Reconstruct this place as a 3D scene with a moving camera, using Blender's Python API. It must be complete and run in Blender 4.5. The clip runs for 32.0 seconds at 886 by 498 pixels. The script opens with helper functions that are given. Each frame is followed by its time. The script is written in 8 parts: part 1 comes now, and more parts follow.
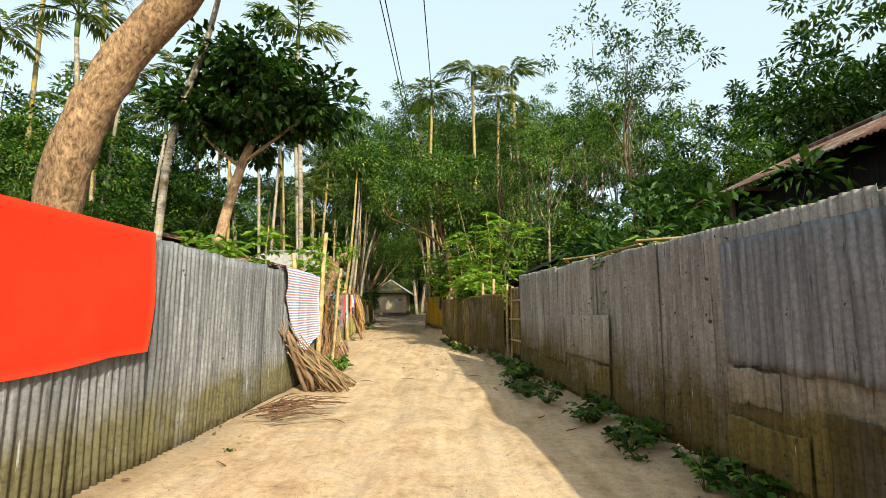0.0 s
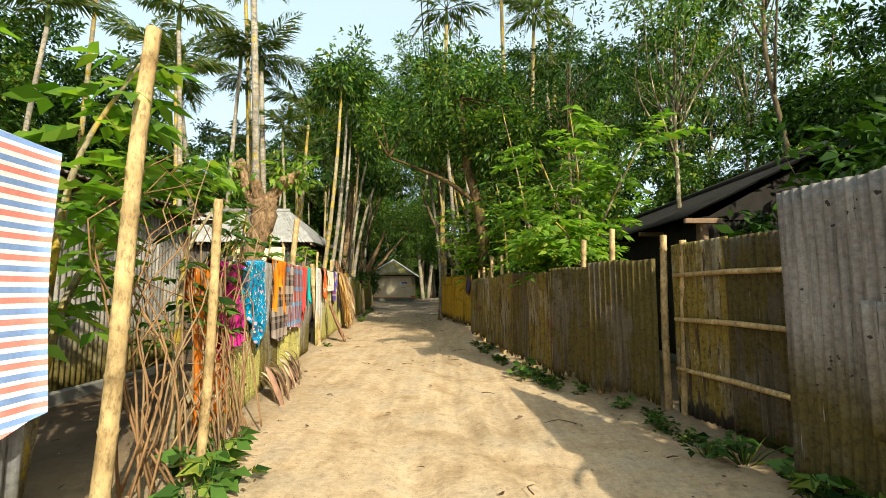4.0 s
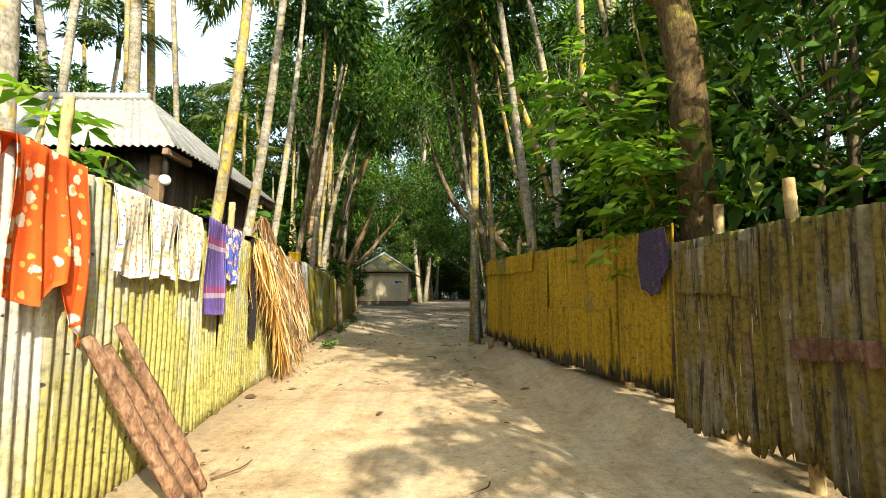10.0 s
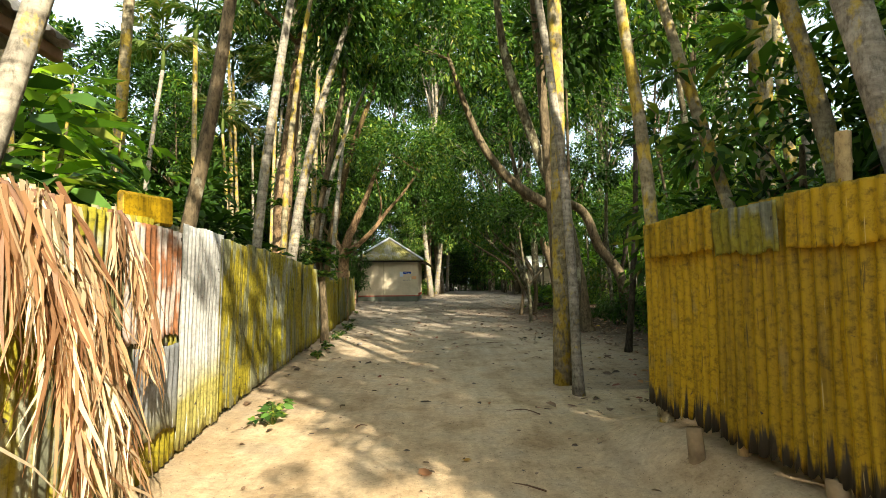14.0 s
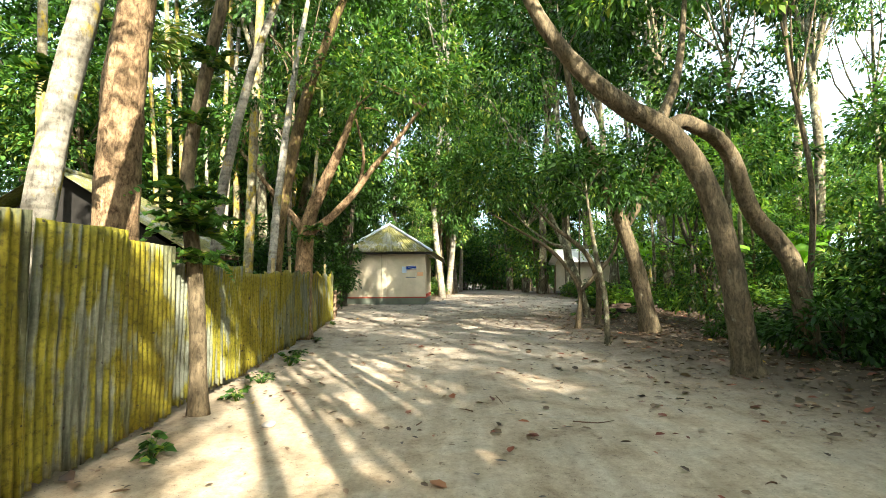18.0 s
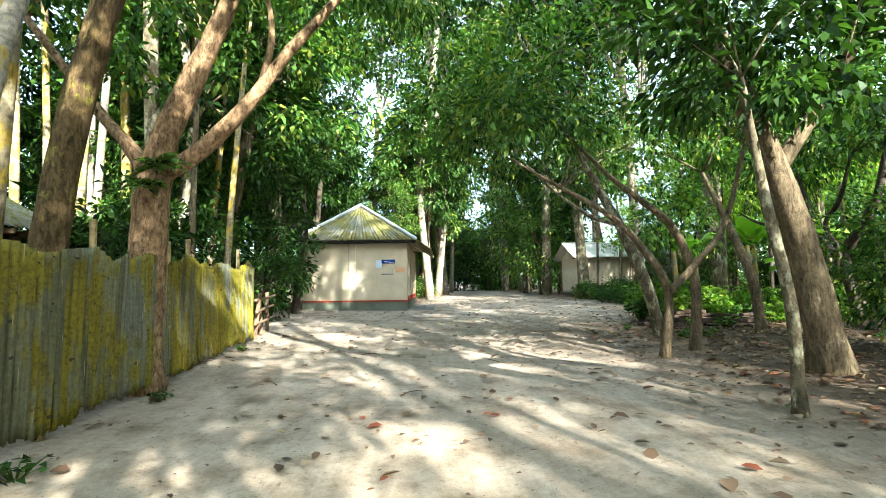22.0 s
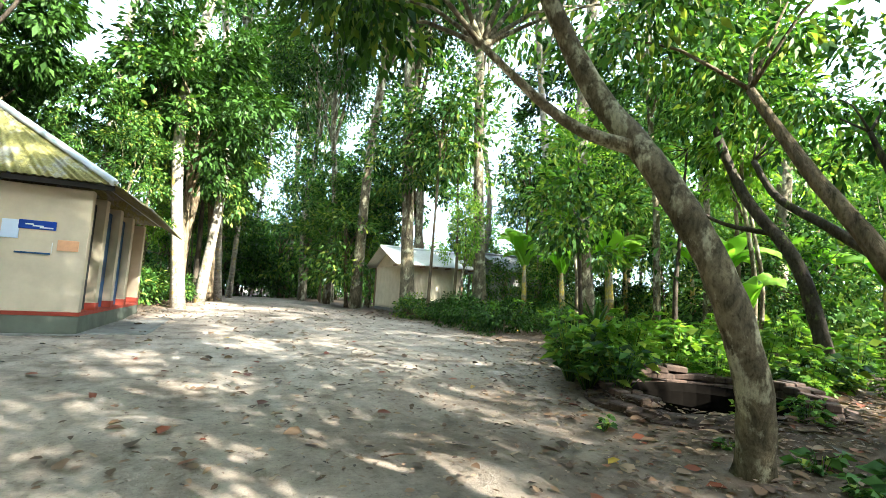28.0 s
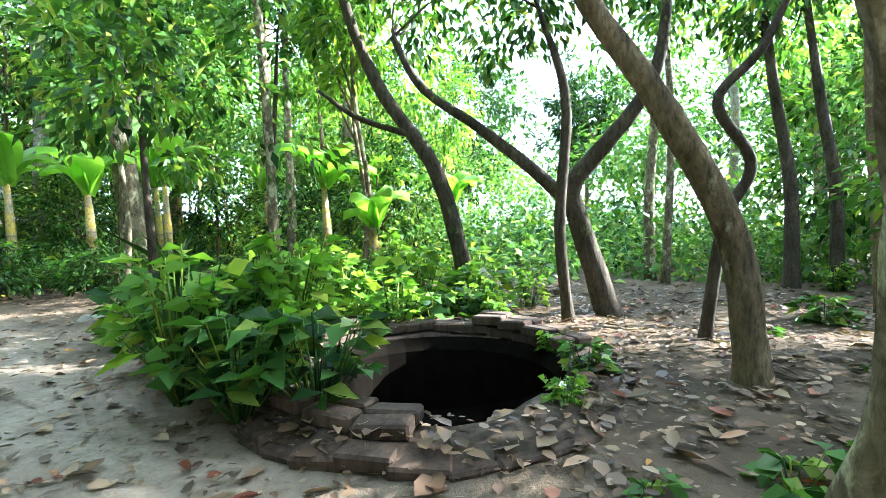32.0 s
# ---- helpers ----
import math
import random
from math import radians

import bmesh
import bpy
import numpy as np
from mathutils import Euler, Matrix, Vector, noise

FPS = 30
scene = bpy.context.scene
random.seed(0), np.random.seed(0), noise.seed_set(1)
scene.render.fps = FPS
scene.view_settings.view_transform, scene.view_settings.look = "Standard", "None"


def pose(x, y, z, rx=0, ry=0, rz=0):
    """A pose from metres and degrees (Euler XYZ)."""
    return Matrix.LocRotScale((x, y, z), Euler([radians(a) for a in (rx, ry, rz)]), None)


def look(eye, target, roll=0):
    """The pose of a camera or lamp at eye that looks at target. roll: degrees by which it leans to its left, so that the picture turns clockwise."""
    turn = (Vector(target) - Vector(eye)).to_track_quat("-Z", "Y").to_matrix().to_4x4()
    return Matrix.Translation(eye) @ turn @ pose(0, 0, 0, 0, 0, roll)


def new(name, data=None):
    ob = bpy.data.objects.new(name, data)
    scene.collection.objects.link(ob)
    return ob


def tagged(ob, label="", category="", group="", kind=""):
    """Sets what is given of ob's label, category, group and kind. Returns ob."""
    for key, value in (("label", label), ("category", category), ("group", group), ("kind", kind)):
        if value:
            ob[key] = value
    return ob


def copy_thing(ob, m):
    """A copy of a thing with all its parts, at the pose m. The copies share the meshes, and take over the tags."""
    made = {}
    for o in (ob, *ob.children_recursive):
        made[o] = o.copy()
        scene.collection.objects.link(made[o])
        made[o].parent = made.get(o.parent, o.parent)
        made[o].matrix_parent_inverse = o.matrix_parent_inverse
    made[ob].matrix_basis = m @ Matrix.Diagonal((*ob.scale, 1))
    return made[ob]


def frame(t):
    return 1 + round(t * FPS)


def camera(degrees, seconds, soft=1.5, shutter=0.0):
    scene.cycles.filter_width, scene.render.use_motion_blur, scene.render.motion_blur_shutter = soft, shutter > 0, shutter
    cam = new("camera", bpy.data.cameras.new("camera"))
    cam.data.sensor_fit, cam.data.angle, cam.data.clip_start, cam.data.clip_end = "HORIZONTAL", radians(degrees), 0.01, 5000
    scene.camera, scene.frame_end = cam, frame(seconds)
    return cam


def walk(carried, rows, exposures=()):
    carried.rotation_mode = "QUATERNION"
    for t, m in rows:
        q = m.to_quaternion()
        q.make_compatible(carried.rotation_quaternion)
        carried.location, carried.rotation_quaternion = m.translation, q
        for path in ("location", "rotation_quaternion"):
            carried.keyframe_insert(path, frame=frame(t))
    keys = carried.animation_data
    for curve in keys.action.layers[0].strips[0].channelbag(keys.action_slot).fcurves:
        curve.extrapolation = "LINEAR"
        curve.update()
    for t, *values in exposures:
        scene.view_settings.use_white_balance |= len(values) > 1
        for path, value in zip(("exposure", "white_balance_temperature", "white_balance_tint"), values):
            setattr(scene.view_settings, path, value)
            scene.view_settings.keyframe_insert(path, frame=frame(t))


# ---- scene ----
cam = camera(86.9, 32.0, soft=0.85)
PATH = [
    (0, (0.0, 0.0, 1.249), (0.0, 1.985, 1.495), 0.1),
    (0.5, (-0.14, 0.852, 1.262), (-0.149, 2.837, 1.51), 0.2),
    (1, (-0.178, 1.748, 1.234), (-0.188, 3.732, 1.486), 0.3),
    (1.5, (-0.302, 2.618, 1.234), (-0.313, 4.603, 1.48), 0.4),
    (2, (-0.213, 3.491, 1.27), (-0.226, 5.477, 1.51), 0.4),
    (2.5, (-0.335, 4.36, 1.247), (-0.353, 6.346, 1.487), 0.2),
    (3, (-0.344, 5.226, 1.237), (-0.362, 7.212, 1.472), 0.3),
    (3.5, (-0.505, 6.117, 1.235), (-0.521, 8.107, 1.431), 0.1),
    (5.5, (-0.964, 9.276, 1.207), (-0.963, 11.269, 1.375), 0.8),
    (6, (-0.973, 9.989, 1.217), (-0.972, 11.982, 1.387), 0.7),
    (6.5, (-0.959, 10.73, 1.204), (-0.953, 12.723, 1.374), 0.6),
    (7, (-1.071, 11.427, 1.184), (-1.058, 13.419, 1.357), 0.6),
    (7.5, (-1.145, 12.188, 1.171), (-1.134, 14.181, 1.34), 0.5),
    (8, (-1.334, 12.923, 1.161), (-1.318, 14.916, 1.336), 0.1),
    (8.5, (-1.461, 13.666, 1.142), (-1.434, 15.658, 1.316), 0.3),
    (9, (-1.635, 14.396, 1.126), (-1.607, 16.388, 1.304), 0.1),
    (9.5, (-1.755, 15.142, 1.115), (-1.722, 17.133, 1.301), -0.1),
    (10, (-1.885, 15.871, 1.127), (-1.848, 17.862, 1.319), 0.0),
    (10.5, (-1.967, 16.656, 1.158), (-1.917, 18.646, 1.351), -0.3),
    (11, (-2.026, 17.415, 1.241), (-1.974, 19.405, 1.435), -0.3),
    (11.5, (-2.075, 18.016, 1.267), (-2.034, 20.007, 1.453), 0.0),
    (12, (-2.154, 18.779, 1.286), (-2.122, 20.771, 1.457), -0.0),
    (12.5, (-2.237, 19.454, 1.342), (-2.214, 21.448, 1.499), -0.3),
    (13, (-2.314, 20.058, 1.327), (-2.287, 22.052, 1.485), -0.3),
    (13.5, (-2.431, 20.659, 1.317), (-2.41, 22.653, 1.47), -0.5),
    (14, (-2.491, 21.274, 1.281), (-2.475, 23.268, 1.431), -0.4),
    (14.5, (-2.584, 21.914, 1.255), (-2.581, 23.908, 1.405), -0.8),
    (16.5, (-2.606, 25.08, 1.255), (-2.637, 27.074, 1.395), -0.3),
    (17, (-2.589, 25.825, 1.247), (-2.615, 27.82, 1.391), -0.4),
    (17.5, (-2.578, 26.477, 1.25), (-2.606, 28.472, 1.391), -0.5),
    (18, (-2.569, 27.169, 1.263), (-2.603, 29.163, 1.408), -0.4),
    (18.5, (-2.598, 27.82, 1.235), (-2.631, 29.813, 1.395), -0.2),
    (19, (-2.576, 28.466, 1.205), (-2.607, 30.459, 1.374), 0.1),
    (19.5, (-2.557, 29.158, 1.221), (-2.573, 31.151, 1.385), 0.2),
    (20, (-2.589, 29.812, 1.201), (-2.593, 31.805, 1.363), 0.2),
    (20.5, (-2.558, 30.441, 1.178), (-2.544, 32.434, 1.341), 0.3),
    (21, (-2.585, 31.059, 1.17), (-2.57, 33.053, 1.33), 0.2),
    (21.5, (-2.589, 31.667, 1.184), (-2.569, 33.661, 1.338), -0.2),
    (22, (-2.611, 32.26, 1.191), (-2.598, 34.254, 1.339), -0.6),
    (22.5, (-2.577, 32.899, 1.206), (-2.554, 34.894, 1.348), -0.5),
    (23, (-2.559, 33.494, 1.18), (-2.527, 35.488, 1.325), -0.4),
    (23.5, (-2.495, 34.062, 1.153), (-2.446, 36.055, 1.312), -0.5),
    (24, (-2.412, 34.583, 1.168), (-2.333, 36.574, 1.337), -0.1),
    (24.5, (-2.273, 35.204, 1.205), (-2.183, 37.195, 1.369), -0.2),
    (25, (-2.171, 35.782, 1.205), (-1.989, 37.765, 1.382), 0.5),
    (25.5, (-2.019, 36.37, 1.163), (-1.762, 38.343, 1.361), 0.7),
    (27.5, (-1.929, 38.391, 1.195), (-1.296, 40.278, 1.39), 2.1),
    (28, (-1.681, 38.898, 1.199), (-0.863, 40.711, 1.407), 3.2),
    (28.5, (-1.573, 39.386, 1.218), (-0.618, 41.133, 1.402), 2.1),
    (29, (-1.353, 39.873, 1.22), (-0.172, 41.479, 1.381), 1.8),
    (29.5, (-1.037, 40.315, 1.235), (0.393, 41.71, 1.334), -0.3),
    (30, (-0.78, 40.725, 1.227), (0.879, 41.842, 1.236), -2.2),
    (30.5, (-0.545, 41.018, 1.224), (1.253, 41.895, 1.177), -2.7),
    (31, (-0.419, 41.321, 1.204), (1.456, 42.015, 1.156), -2.6),
    (31.5, (-0.255, 41.479, 1.23), (1.674, 42.001, 1.173), -2.3),
    (32, (0.024, 41.511, 1.145), (1.975, 41.951, 1.095), -1.6),
]
walk(cam, [(t, look(eye, target, roll)) for t, eye, target, roll in PATH], [(0, 0.62, 6600, 5), (3, 0.6, 6600, 3), (7, 0.95, 6500, 2), (9, 1.14, 6500, 1), (13, 1.36, 6700, 4), (17, 2.1, 6300, 4), (20, 2.65, 5800, 2), (24, 2.75, 5600, 3), (28, 3.0, 5650, 5), (30, 3.15, 5500, 4), (31, 3.4, 5400, 3), (32, 3.85, 5250, 5)])

# ---- world, sun, exposure ----
SUN_AZ = math.atan2(0.45, -0.89)          # compass turn of the sun from +y towards +x
SUN_EL = radians(30)
world = bpy.data.worlds.new("world")
scene.world = world
world.use_nodes = True
wn = world.node_tree
sky = wn.nodes.new("ShaderNodeTexSky")
sky.sky_type, sky.sun_disc = "NISHITA", False
sky.sun_elevation, sky.sun_rotation = SUN_EL, SUN_AZ
sky.air_density, sky.dust_density, sky.ozone_density = 0.9, 3.0, 1.0
wn.nodes["Background"].inputs["Strength"].default_value = 0.125
# bright haze over the whole sky
haze = wn.nodes.new("ShaderNodeMix")
haze.data_type = "RGBA"
haze.inputs[0].default_value = 0.42
haze.inputs[7].default_value = (8.0, 9.4, 10.0, 1)
wn.links.new(sky.outputs[0], haze.inputs[6])
wn.links.new(haze.outputs[2], wn.nodes["Background"].inputs["Color"])
sun = new("sun", bpy.data.lights.new("sun", "SUN"))
sun.data.energy, sun.data.angle, sun.data.color = 5.0, radians(0.6), (1.0, 0.91, 0.76)
sun.matrix_world = look((math.sin(SUN_AZ) * math.cos(SUN_EL) * 50, math.cos(SUN_AZ) * math.cos(SUN_EL) * 50, math.sin(SUN_EL) * 50), (0, 0, 0))

# ---- small tools ----
rnd = random.Random(7)


def rng(seed):
    return np.random.default_rng(seed)


def ground_z(x, y):
    """Height of the gently rising ground."""
    s = min(max((y - 32.0) / 18.0, 0.0), 1.0)
    d = min(max((y - 11.0) / 4.0, 0.0), 1.0)
    return 0.35 * s * s * (3 - 2 * s) - 0.1 * (1 - d * d * (3 - 2 * d))


def mesh(name, verts, faces, mat, smooth=False, mats=None):
    me = bpy.data.meshes.new(name)
    me.from_pydata([tuple(v) for v in verts], [], [tuple(f) for f in faces])
    for m in (mats or [mat]):
        me.materials.append(m)
    if smooth:
        me.shade_smooth()
    me.update()
    return me


def quads_mesh(name, verts, quads, mat, smooth=False):
    """A mesh of four-cornered faces from arrays."""
    verts, quads = np.asarray(verts, np.float32), np.asarray(quads, np.int32)
    me = bpy.data.meshes.new(name)
    me.vertices.add(len(verts))
    me.vertices.foreach_set("co", verts.ravel())
    me.loops.add(quads.size)
    me.loops.foreach_set("vertex_index", quads.ravel())
    me.polygons.add(len(quads))
    me.polygons.foreach_set("loop_start", np.arange(0, quads.size, 4, dtype=np.int32))
    me.polygons.foreach_set("loop_total", np.full(len(quads), 4, np.int32))
    me.update(calc_edges=True)
    me.validate()
    me.materials.append(mat)
    if smooth:
        me.shade_smooth()
    return me


def bm_mesh(name, bm, mat, smooth=False):
    me = bpy.data.meshes.new(name)
    bm.to_mesh(me)
    bm.free()
    me.materials.append(mat)
    if smooth:
        me.shade_smooth()
    return me


def thing(name, x, y, z, label, category, group="", kind="", rz=0.0):
    ob = new(name)
    ob.matrix_world = pose(x, y, z, 0, 0, rz)
    ob.empty_display_size = 0.1
    return tagged(ob, label, category, group, kind)


def part(name, me, parent, label="", m=None):
    """Links a mesh as one object under a thing, placed in the parent's own space."""
    ob = new(name, me)
    ob.parent = parent
    if m is not None:
        ob.matrix_local = m
    if label:
        ob["label"] = label
    return ob


def box_data(sx, sy, sz, bevel=0.0, cz=0.5):
    bm = bmesh.new()
    bmesh.ops.create_cube(bm, size=1.0)
    for v in bm.verts:
        v.co = Vector((v.co.x * sx, v.co.y * sy, (v.co.z + cz) * sz))
    if bevel:
        bmesh.ops.bevel(bm, geom=bm.edges[:], offset=bevel, segments=1, affect="EDGES")
    return bm


def box(name, sx, sy, sz, mat, bevel=0.006, cz=0.5):
    return bm_mesh(name, box_data(sx, sy, sz, bevel, cz), mat)


def tube_arrays(points, radii, sides=8, seed=0, rough=0.0, caps=True):
    """Rings of points round a line; closed at both ends."""
    pts = [Vector(p) for p in points]
    r = rng(seed)
    verts, faces = [], []
    up = Vector((0.31, 0.95, 0.05)).normalized()
    for i, p in enumerate(pts):
        d = (pts[min(i + 1, len(pts) - 1)] - pts[max(i - 1, 0)]).normalized()
        a = d.cross(up)
        if a.length < 0.05:
            a = d.cross(Vector((1, 0, 0)))
        a.normalize()
        b = d.cross(a)
        for k in range(sides):
            t = 2 * math.pi * k / sides
            rr = radii[i] * (1 + rough * float(r.uniform(-1, 1)))
            verts.append(p + (a * math.cos(t) + b * math.sin(t)) * rr)
    n = len(pts)
    for i in range(n - 1):
        for k in range(sides):
            q = (k + 1) % sides
            faces.append((i * sides + k, i * sides + q, (i + 1) * sides + q, (i + 1) * sides + k))
    if caps:
        faces.append(tuple(range(sides - 1, -1, -1)))
        faces.append(tuple((n - 1) * sides + k for k in range(sides)))
    return verts, faces


def tube(name, points, radii, mat, sides=8, seed=0, rough=0.0):
    v, f = tube_arrays(points, radii, sides, seed, rough)
    return mesh(name, v, f, mat, smooth=True)


def joined(pieces):
    """One list of verts and faces from several."""
    verts, faces = [], []
    for v, f in pieces:
        o = len(verts)
        verts += v
        faces += [tuple(i + o for i in face) for face in f]
    return verts, faces


def curve_pts(ctrl, n):
    """A smooth line through control points (Catmull-Rom)."""
    c = [Vector(p) for p in ctrl]
    c = [c[0] * 2 - c[1]] + c + [c[-1] * 2 - c[-2]]
    out = []
    segs = len(c) - 3
    for i in range(n):
        u = i / (n - 1) * segs
        k = min(int(u), segs - 1)
        t = u - k
        a, b, d, e = c[k], c[k + 1], c[k + 2], c[k + 3]
        out.append(0.5 * ((2 * b) + (d - a) * t + (2 * a - 5 * b + 4 * d - e) * t * t + (3 * b - a - 3 * d + e) * t * t * t))
    return out


# ---- materials ----
def material(name, rough=0.8, metal=0.0, spec=0.3):
    m = bpy.data.materials.new(name)
    m.use_nodes = True
    b = m.node_tree.nodes["Principled BSDF"]
    b.inputs["Roughness"].default_value = rough
    b.inputs["Metallic"].default_value = metal
    b.inputs["Specular IOR Level"].default_value = spec
    return m, m.node_tree, b


def node(nt, kind, **inputs):
    n = nt.nodes.new(kind)
    for k, v in inputs.items():
        n.inputs[k.replace("_", " ")].default_value = v
    return n


def ramp(nt, fac, stops):
    r = nt.nodes.new("ShaderNodeValToRGB")
    e = r.color_ramp.elements
    while len(e) < len(stops):
        e.new(0.5)
    for el, (p, c) in zip(e, stops):
        el.position, el.color = p, (*c, 1) if len(c) == 3 else c
    nt.links.new(fac, r.inputs["Fac"])
    return r.outputs["Color"]


def mixc(nt, fac, a, b, blend="MIX"):
    n = nt.nodes.new("ShaderNodeMix")
    n.data_type, n.blend_type = "RGBA", blend
    for sock, v in ((n.inputs[0], fac), (n.inputs[6], a), (n.inputs[7], b)):
        if isinstance(v, (int, float)):
            sock.default_value = v
        elif isinstance(v, tuple):
            sock.default_value = (*v, 1)
        else:
            nt.links.new(v, sock)
    return n.outputs[2]


def noise_tex(nt, scale, detail=4.0, rough=0.55, vector=None, distortion=0.0):
    n = node(nt, "ShaderNodeTexNoise", Scale=scale, Detail=detail, Roughness=rough, Distortion=distortion)
    if vector is not None:
        nt.links.new(vector, n.inputs["Vector"])
    return n.outputs["Fac"]


def coords(nt, scale=(1, 1, 1), which="Object"):
    tc = nt.nodes.new("ShaderNodeTexCoord")
    mp = nt.nodes.new("ShaderNodeMapping")
    mp.inputs["Scale"].default_value = scale
    nt.links.new(tc.outputs[which], mp.inputs["Vector"])
    return mp.outputs["Vector"]


def world_coords(nt, scale=(1, 1, 1)):
    g = nt.nodes.new("ShaderNodeNewGeometry")
    mp = nt.nodes.new("ShaderNodeMapping")
    mp.inputs["Scale"].default_value = scale
    nt.links.new(g.outputs["Position"], mp.inputs["Vector"])
    return mp.outputs["Vector"]


def bump(nt, b, height, strength=0.3, distance=0.02):
    n = node(nt, "ShaderNodeBump", Strength=strength, Distance=distance)
    nt.links.new(height, n.inputs["Height"])
    nt.links.new(n.outputs[0], b.inputs["Normal"])


def obj_random(nt):
    return nt.nodes.new("ShaderNodeObjectInfo").outputs["Random"]


def island_random(nt):
    return nt.nodes.new("ShaderNodeNewGeometry").outputs["Random Per Island"]


def dirt_mat():
    m, nt, b = material("packed_dirt", 0.95, spec=0.1)
    w = world_coords(nt)
    big = noise_tex(nt, 0.35, 3, vector=w)
    mid = noise_tex(nt, 2.2, 5, vector=w)
    fine = noise_tex(nt, 45, 4, 0.7, vector=w)
    sand = ramp(nt, mid, [(0.3, (0.43, 0.3, 0.17)), (0.5, (0.58, 0.43, 0.265)), (0.72, (0.7, 0.55, 0.365))])
    grey = ramp(nt, mid, [(0.3, (0.21, 0.168, 0.128)), (0.52, (0.39, 0.325, 0.258)), (0.76, (0.56, 0.485, 0.4))])
    # the sand turns greyer along the path
    sep = nt.nodes.new("ShaderNodeSeparateXYZ")
    nt.links.new(w, sep.inputs[0])
    mr = node(nt, "ShaderNodeMapRange", From_Min=25.0, From_Max=38.0)
    nt.links.new(sep.outputs["Y"], mr.inputs["Value"])
    col = mixc(nt, mr.outputs[0], sand, grey)
    col = mixc(nt, 0.35, col, ramp(nt, big, [(0.35, (0.55, 0.5, 0.45)), (0.65, (1.15, 1.1, 1.05))]), "MULTIPLY")
    col = mixc(nt, 0.5, col, ramp(nt, fine, [(0.3, (0.7, 0.68, 0.66)), (0.6, (1.05, 1.05, 1.05))]), "MULTIPLY")
    # crumbs, pebbles and bare hollows
    crumb = noise_tex(nt, 13, 6, 0.75, vector=w)
    col = mixc(nt, 0.8, col, ramp(nt, crumb, [(0.3, (0.45, 0.42, 0.4)), (0.42, (0.88, 0.88, 0.88)), (0.62, (1.16, 1.16, 1.16))]), "MULTIPLY")
    speck = noise_tex(nt, 70, 2, 0.5, vector=w)
    col = mixc(nt, ramp(nt, speck, [(0.685, (0, 0, 0)), (0.72, (1, 1, 1))]), col, (0.11, 0.08, 0.055))
    # the brushed lines that feet and wheels leave along the path
    trail = noise_tex(nt, 1.0, 5, 0.6, vector=world_coords(nt, (6.5, 0.7, 1)))
    col = mixc(nt, 0.55, col, ramp(nt, trail, [(0.32, (0.72, 0.69, 0.66)), (0.55, (1.03, 1.03, 1.03)), (0.7, (1.14, 1.14, 1.15))]), "MULTIPLY")
    # leaf mould trodden into the sand round the well and along the trees
    mould = ramp(nt, mid, [(0.3, (0.08, 0.056, 0.039)), (0.5, (0.165, 0.12, 0.084)), (0.72, (0.28, 0.22, 0.165))])
    mould = mixc(nt, 0.8, mould, ramp(nt, crumb, [(0.32, (0.5, 0.45, 0.42)), (0.45, (0.95, 0.93, 0.92)), (0.62, (1.2, 1.2, 1.2))]), "MULTIPLY")
    ma = nt.nodes.new("ShaderNodeAttribute")
    ma.attribute_name = "mould"
    mould_edge = nt.nodes.new("ShaderNodeMath")
    mould_edge.operation = "MULTIPLY_ADD"
    mould_edge.inputs[1].default_value, mould_edge.inputs[2].default_value = 1.1, -0.55
    nt.links.new(mid, mould_edge.inputs[0])
    md = nt.nodes.new("ShaderNodeMath")
    md.operation, md.use_clamp = "ADD", True
    nt.links.new(mould_edge.outputs[0], md.inputs[0])
    nt.links.new(ma.outputs["Fac"], md.inputs[1])
    col = mixc(nt, md.outputs[0], col, mould)
    # dark soil off the path, on both sides
    soil = ramp(nt, mid, [(0.3, (0.045, 0.032, 0.022)), (0.7, (0.12, 0.085, 0.055))])
    at = nt.nodes.new("ShaderNodeAttribute")
    at.attribute_name = "soil"
    edge = nt.nodes.new("ShaderNodeMath")
    edge.operation = "MULTIPLY_ADD"
    edge.inputs[1].default_value, edge.inputs[2].default_value = 0.9, -0.45
    nt.links.new(mid, edge.inputs[0])
    add = nt.nodes.new("ShaderNodeMath")
    add.operation, add.use_clamp = "ADD", True
    nt.links.new(edge.outputs[0], add.inputs[0])
    nt.links.new(at.outputs["Fac"], add.inputs[1])
    nt.links.new(mixc(nt, add.outputs[0], col, soil), b.inputs["Base Color"])
    h = nt.nodes.new("ShaderNodeMath")
    h.operation = "MULTIPLY_ADD"
    h.inputs[1].default_value = 0.3
    nt.links.new(fine, h.inputs[0])
    nt.links.new(mid, h.inputs[2])
    h2 = nt.nodes.new("ShaderNodeMath")
    h2.operation = "MULTIPLY_ADD"
    h2.inputs[1].default_value = 0.5
    nt.links.new(crumb, h2.inputs[0])
    nt.links.new(h.outputs[0], h2.inputs[2])
    bump(nt, b, h2.outputs[0], 0.75, 0.035)
    return m


